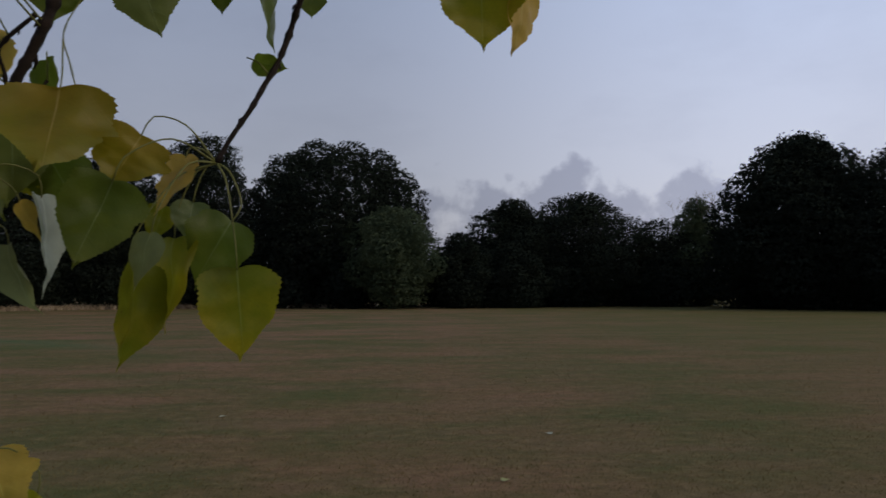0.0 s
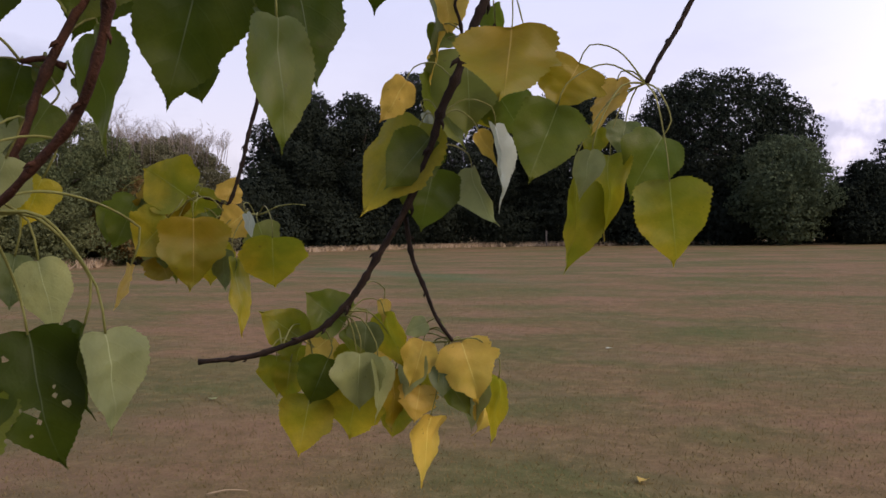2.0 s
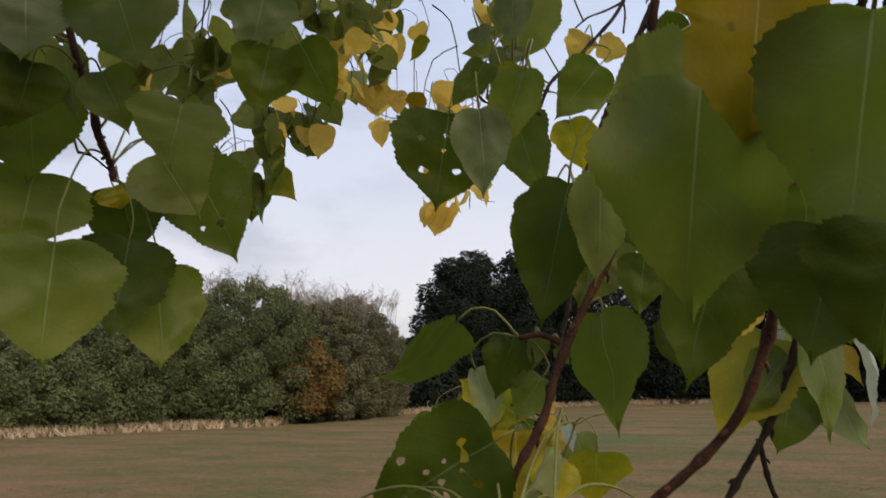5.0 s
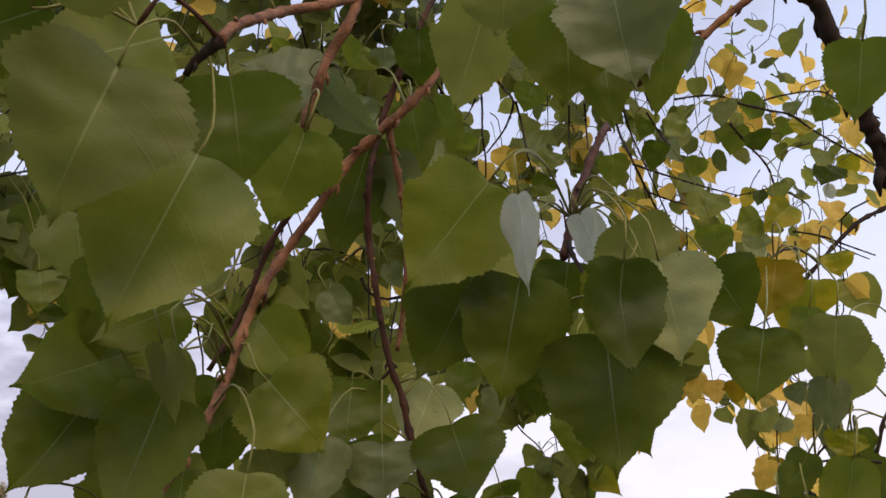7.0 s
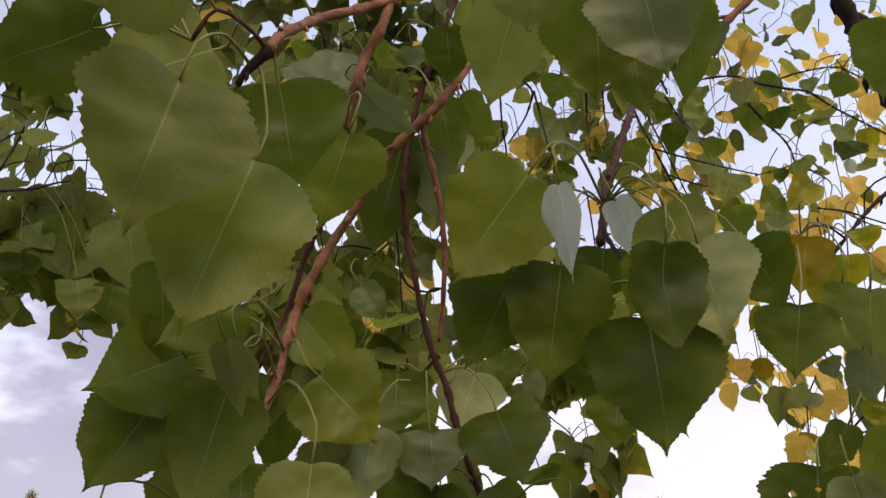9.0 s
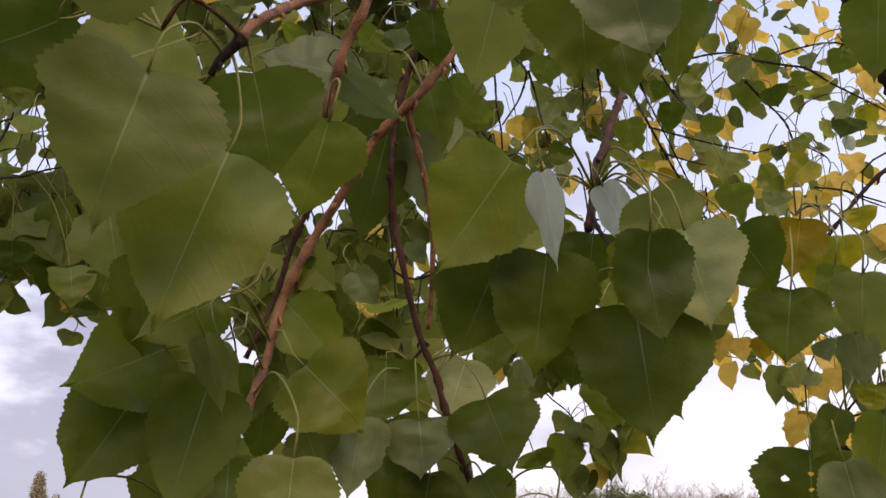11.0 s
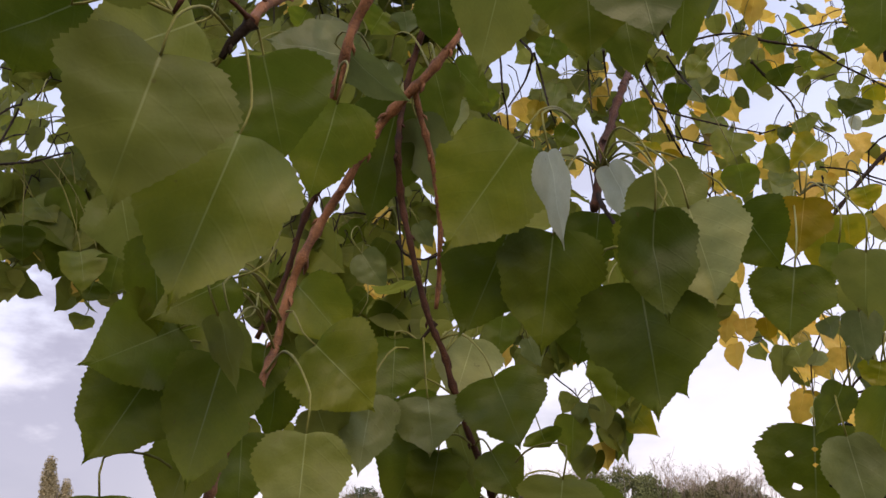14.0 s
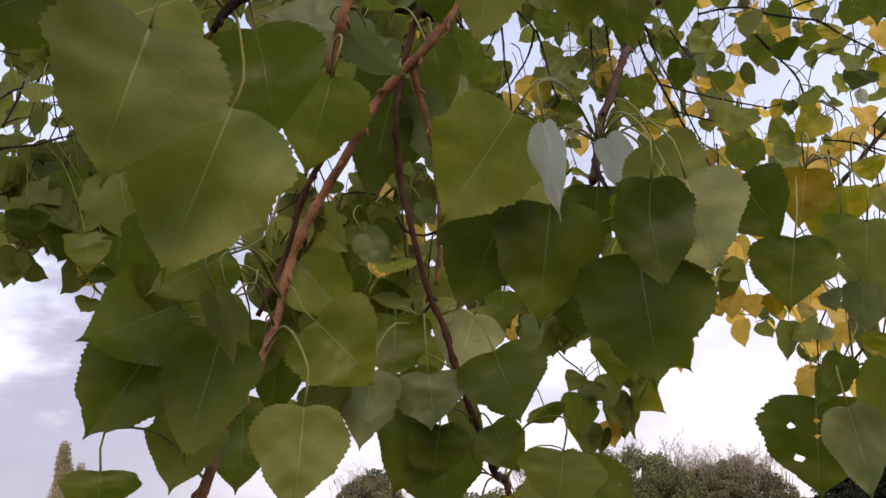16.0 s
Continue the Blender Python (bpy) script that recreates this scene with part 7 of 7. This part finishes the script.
cluster((-1.633, 0.624, 2.592), 0.06, 0.05, 21, 0.04)
cluster((-1.570, 0.541, 2.305), 0.08, 0.06, 14, 0.02)
cluster((-1.867, 0.385, 2.433), 0.03, 0.03, 7, 0.08)
cluster((-1.214, 0.700, 2.813), 0.10, 0.03, 16, 0.08)
cluster((-1.570, 1.085, 2.893), 0.09, 0.10, 19, 0.2)
cluster((-1.501, 0.824, 2.736), 0.08, 0.05, 15, 0.16)
cluster((-1.455, 0.889, 2.744), 0.07, 0.07, 15, 0.4)
cluster((-1.424, 1.034, 2.993), 0.10, 0.08, 23, 0.1)
cluster((-1.182, 0.933, 2.831), 0.08, 0.07, 19, 0.06)
cluster((-1.125, 1.025, 2.825), 0.08, 0.10, 15, 0.1)
cluster((-1.337, 1.123, 2.790), 0.09, 0.08, 17, 0.2)
cluster((-1.301, 1.314, 2.873), 0.08, 0.08, 14, 0.2)
cluster((-1.222, 1.339, 2.999), 0.08, 0.08, 8, 0.24)
cluster((-1.126, 1.369, 2.996), 0.07, 0.05, 7, 0.48)
cluster((-1.159, 1.332, 2.874), 0.08, 0.04, 7, 0.12)
cluster((-1.088, 1.417, 2.905), 0.08, 0.04, 4, 0.12)
cluster((-1.162, 1.434, 2.993), 0.10, 0.04, 6, 0.24)
cluster((-1.069, 1.466, 2.878), 0.05, 0.03, 3, 0.16)
cluster((-1.320, 1.353, 2.781), 0.08, 0.06, 7, 0.24)
cluster((-1.184, 1.276, 2.637), 0.06, 0.06, 7, 0.06)
cluster((-1.110, 1.380, 2.647), 0.09, 0.05, 5, 0.2)
cluster((-0.966, 1.372, 2.688), 0.05, 0.05, 4, 0.2)
cluster((-1.092, 1.747, 2.984), 0.07, 0.07, 4, 0.48)
cluster((-1.105, 1.673, 3.056), 0.07, 0.06, 4, 0.4)
cluster((-1.020, 1.604, 2.796), 0.04, 0.08, 3, 0.4)
cluster((-1.244, 1.467, 2.629), 0.08, 0.04, 6, 0.56)
cluster((-1.217, 1.643, 2.672), 0.07, 0.06, 4, 0.56)
cluster((-1.081, 1.528, 2.655), 0.04, 0.04, 3, 0.64)
cluster((-1.392, 1.499, 2.705), 0.09, 0.04, 6, 0.4)
cluster((-1.577, 0.943, 2.282), 0.08, 0.05, 15, 0.1)
cluster((-1.514, 0.836, 2.289), 0.05, 0.05, 10, 0.08)
cluster((-1.484, 1.440, 2.401), 0.06, 0.06, 3, 0.68)
cluster((-1.474, 1.513, 2.325), 0.09, 0.03, 3, 0.68)
cluster((-1.373, 1.496, 2.329), 0.07, 0.04, 3, 0.56)
cluster((-1.347, 1.588, 2.261), 0.07, 0.05, 6, 0.44)
cluster((-1.342, 1.731, 2.304), 0.06, 0.06, 5, 0.56)
cluster((-1.388, 1.606, 2.154), 0.05, 0.04, 4, 0.68)
cluster((-1.325, 1.711, 2.141), 0.05, 0.04, 3, 0.64)
cluster((-1.194, 1.654, 2.378), 0.05, 0.08, 6, 0.24)
cluster((-1.407, 1.250, 2.363), 0.05, 0.05, 7, 0.48)
cluster((-1.276, -0.174, 2.536), 0.04, 0.04, 8, 0.02)
cluster((-1.374, -0.113, 2.519), 0.03, 0.05, 5, 0.02)
cluster((-1.529, -0.128, 2.487), 0.04, 0.04, 4, 0.02)
cluster((-1.632, -0.011, 2.387), 0.09, 0.06, 12, 0.04)
cluster((-1.670, -0.081, 2.401), 0.06, 0.05, 9, 0.03)
cluster((-1.519, 0.051, 2.271), 0.05, 0.04, 6, 0.1)
cluster((-1.262, 0.081, 2.227), 0.05, 0.06, 4, 0.04)
cluster((-1.095, 0.136, 2.494), 0.05, 0.05, 9, 0.03)
cluster((-1.078, 0.198, 2.446), 0.06, 0.05, 12, 0.03)
cluster((-1.100, 0.302, 2.525), 0.05, 0.06, 12, 0.03)
cluster((-1.033, 0.317, 2.380), 0.05, 0.06, 10, 0.03)
cluster((-1.207, 0.313, 2.294), 0.04, 0.04, 3, 0.06)
cluster((-1.171, 0.371, 2.290), 0.05, 0.06, 6, 0.05)
cluster((-1.258, 0.307, 2.199), 0.05, 0.04, 3, 0.05)
cluster((-1.141, 0.340, 2.130), 0.05, 0.04, 6, 0.04)
cluster((-1.054, 0.332, 2.055), 0.04, 0.04, 4, 0.03)
cluster((-1.145, 0.165, 2.092), 0.04, 0.04, 3, 0.03)
cluster((-1.095, 0.127, 1.981), 0.03, 0.04, 4, 0.02)
cluster((-1.070, 0.420, 2.430), 0.04, 0.05, 9, 0.04)
cluster((-1.044, 0.374, 2.281), 0.04, 0.06, 9, 0.04)
cluster((-0.923, 0.400, 2.231), 0.04, 0.05, 5, 0.05)
cluster((-1.380, 0.935, 2.559), 0.07, 0.07, 5, 0.06)
cluster((-0.884, 0.510, 2.164), 0.05, 0.04, 5, 0.04)
cluster((-0.943, 0.473, 2.093), 0.04, 0.04, 6, 0.04)
cluster((-1.300, 0.885, 2.788), 0.07, 0.07, 6, 0.1)
cluster((-1.278, 0.983, 2.703), 0.07, 0.07, 5, 0.1)
cluster((-1.189, 1.063, 2.776), 0.07, 0.07, 3, 0.12)
cluster((-1.233, 1.110, 2.627), 0.06, 0.06, 3, 0.3)
cluster((-1.224, 1.186, 2.543), 0.06, 0.05, 3, 0.3)
cluster((-0.881, 1.043, 2.250), 0.06, 0.06, 3, 0.5)
cluster((-0.748, 0.903, 2.182), 0.03, 0.05, 3, 0.25)
cluster((-1.199, 0.046, 2.140), 0.04, 0.03, 5, 0.03)
cluster((-0.904, 1.458, 2.830), 0.04, 0.07, 3, 0.2)
cluster((-1.482, -0.112, 2.823), 0.08, 0.06, 22, 0.02)
cluster((-1.478, 0.028, 2.906), 0.09, 0.06, 22, 0.02)
cluster((-1.437, 0.125, 2.861), 0.09, 0.06, 22, 0.03)
cluster((-1.286, 0.203, 2.803), 0.08, 0.06, 22, 0.04)
cluster((-1.230, 0.308, 2.778), 0.08, 0.06, 22, 0.03)
cluster((-1.234, 0.428, 2.871), 0.09, 0.06, 22, 0.03)
cluster((-1.185, 0.522, 2.845), 0.09, 0.06, 22, 0.05)
cluster((-1.215, 0.258, 2.873), 0.08, 0.06, 22, 0.03)
cluster((-1.145, 0.357, 2.884), 0.08, 0.06, 22, 0.03)
cluster((-1.354, 0.181, 2.955), 0.09, 0.06, 22, 0.03)
cluster((-1.186, 0.663, 2.919), 0.09, 0.07, 13, 0.08)
cluster((-1.182, 0.829, 2.970), 0.10, 0.07, 13, 0.1)
cluster((-1.106, 0.925, 2.996), 0.10, 0.07, 8, 0.1)
cluster((-1.070, 1.141, 3.045), 0.10, 0.08, 8, 0.2)
cluster((-1.029, 1.375, 3.079), 0.11, 0.08, 8, 0.3)
cluster((-0.942, 1.496, 3.095), 0.11, 0.08, 8, 0.3)
cluster((-1.258, 0.343, 2.675), 0.08, 0.06, 22, 0.03)
cluster((-1.269, 0.242, 2.523), 0.07, 0.06, 22, 0.03)
cluster((-1.244, 0.423, 2.597), 0.08, 0.06, 22, 0.03)
cluster((-1.299, 1.239, 2.243), 0.04, 0.05, 3, 0.9)
cluster((-1.226, 1.297, 2.230), 0.03, 0.03, 3, 0.9)
cluster((-1.280, 1.032, 2.187), 0.04, 0.04, 3, 0.6)
cluster((-1.226, 0.854, 2.115), 0.05, 0.04, 8, 0.25)
cluster((-1.078, 0.573, 2.108), 0.05, 0.05, 10, 0.1)
cluster((-1.154, 0.493, 2.202), 0.05, 0.04, 8, 0.1)
cluster((-1.007, 1.056, 1.956), 0.03, 0.02, 3, 0.8)
cluster((-1.010, 1.149, 2.201), 0.04, 0.04, 3, 0.8)
cluster((-1.097, 0.917, 2.240), 0.07, 0.06, 9, 0.4)
cluster((-1.043, 0.669, 2.138), 0.06, 0.04, 9, 0.1)


# ---- small things on the field ----
def fallen_leaf(x, y, turn, tone):
    key = (2, False, tone)
    if key not in BLADES:
        BLADES[key] = blade_mesh(2, False, tone)
    ob = new("fallen_leaf", BLADES[key])
    ob.matrix_world = pose(x, y, 0.018, 8, 6, turn) @ Matrix.Diagonal((0.075, 0.08, 0.05, 1))
    tagged(ob, "pale fallen poplar leaf lying on the short grass", "leaf", "fallen leaves on the field")


for x, y, turn, tone in [(-3.83, 3.6, 20, SILVER), (-2.24, 10.82, 130, SILVER), (-6.48, 10.27, 75, YELLOW), (-3.33, 5.84, 210, PALE), (0.82, 7.06, 300, PALE), (-0.9, 5.2, 160, YELLOW), (-5.1, 6.4, 40, PALE), (1.6, 9.3, 10, SILVER)]:
    fallen_leaf(x, y, turn, tone)

bm = bmesh.new()
tube(bm, curve_through([(-3.29, 4.01, 0.02), (-3.2, 4.1, 0.03), (-3.1, 4.16, 0.018)], 0.03), [0.005, 0.006, 0.005, 0.005, 0.004, 0.004, 0.003, 0.003, 0.002, 0.002, 0.002][:len(curve_through([(-3.29, 4.01, 0.02), (-3.2, 4.1, 0.03), (-3.1, 4.16, 0.018)], 0.03))], 6)
tagged(part("dry_stick", bm, HAY), "short dry straw-coloured stick on the grass", "stick")


def wooden_post(x, y, high):
    bm = bmesh.new()
    tube(bm, [Vector((0, 0, -0.05)), Vector((0.01, 0, high * 0.6)), Vector((0.015, 0, high - 0.04)), Vector((0.015, 0, high))], [0.085, 0.08, 0.075, 0.045], 10)
    ob = part("wooden_post", bm, TWIG_GREY)
    ob.location = (x, y, 0)
    tagged(ob, "grey weathered wooden post at the field edge", "post", "posts at the field edge")


wooden_post(-20.6, 73.4, 1.4)
wooden_post(-15.7, 74.6, 1.2)
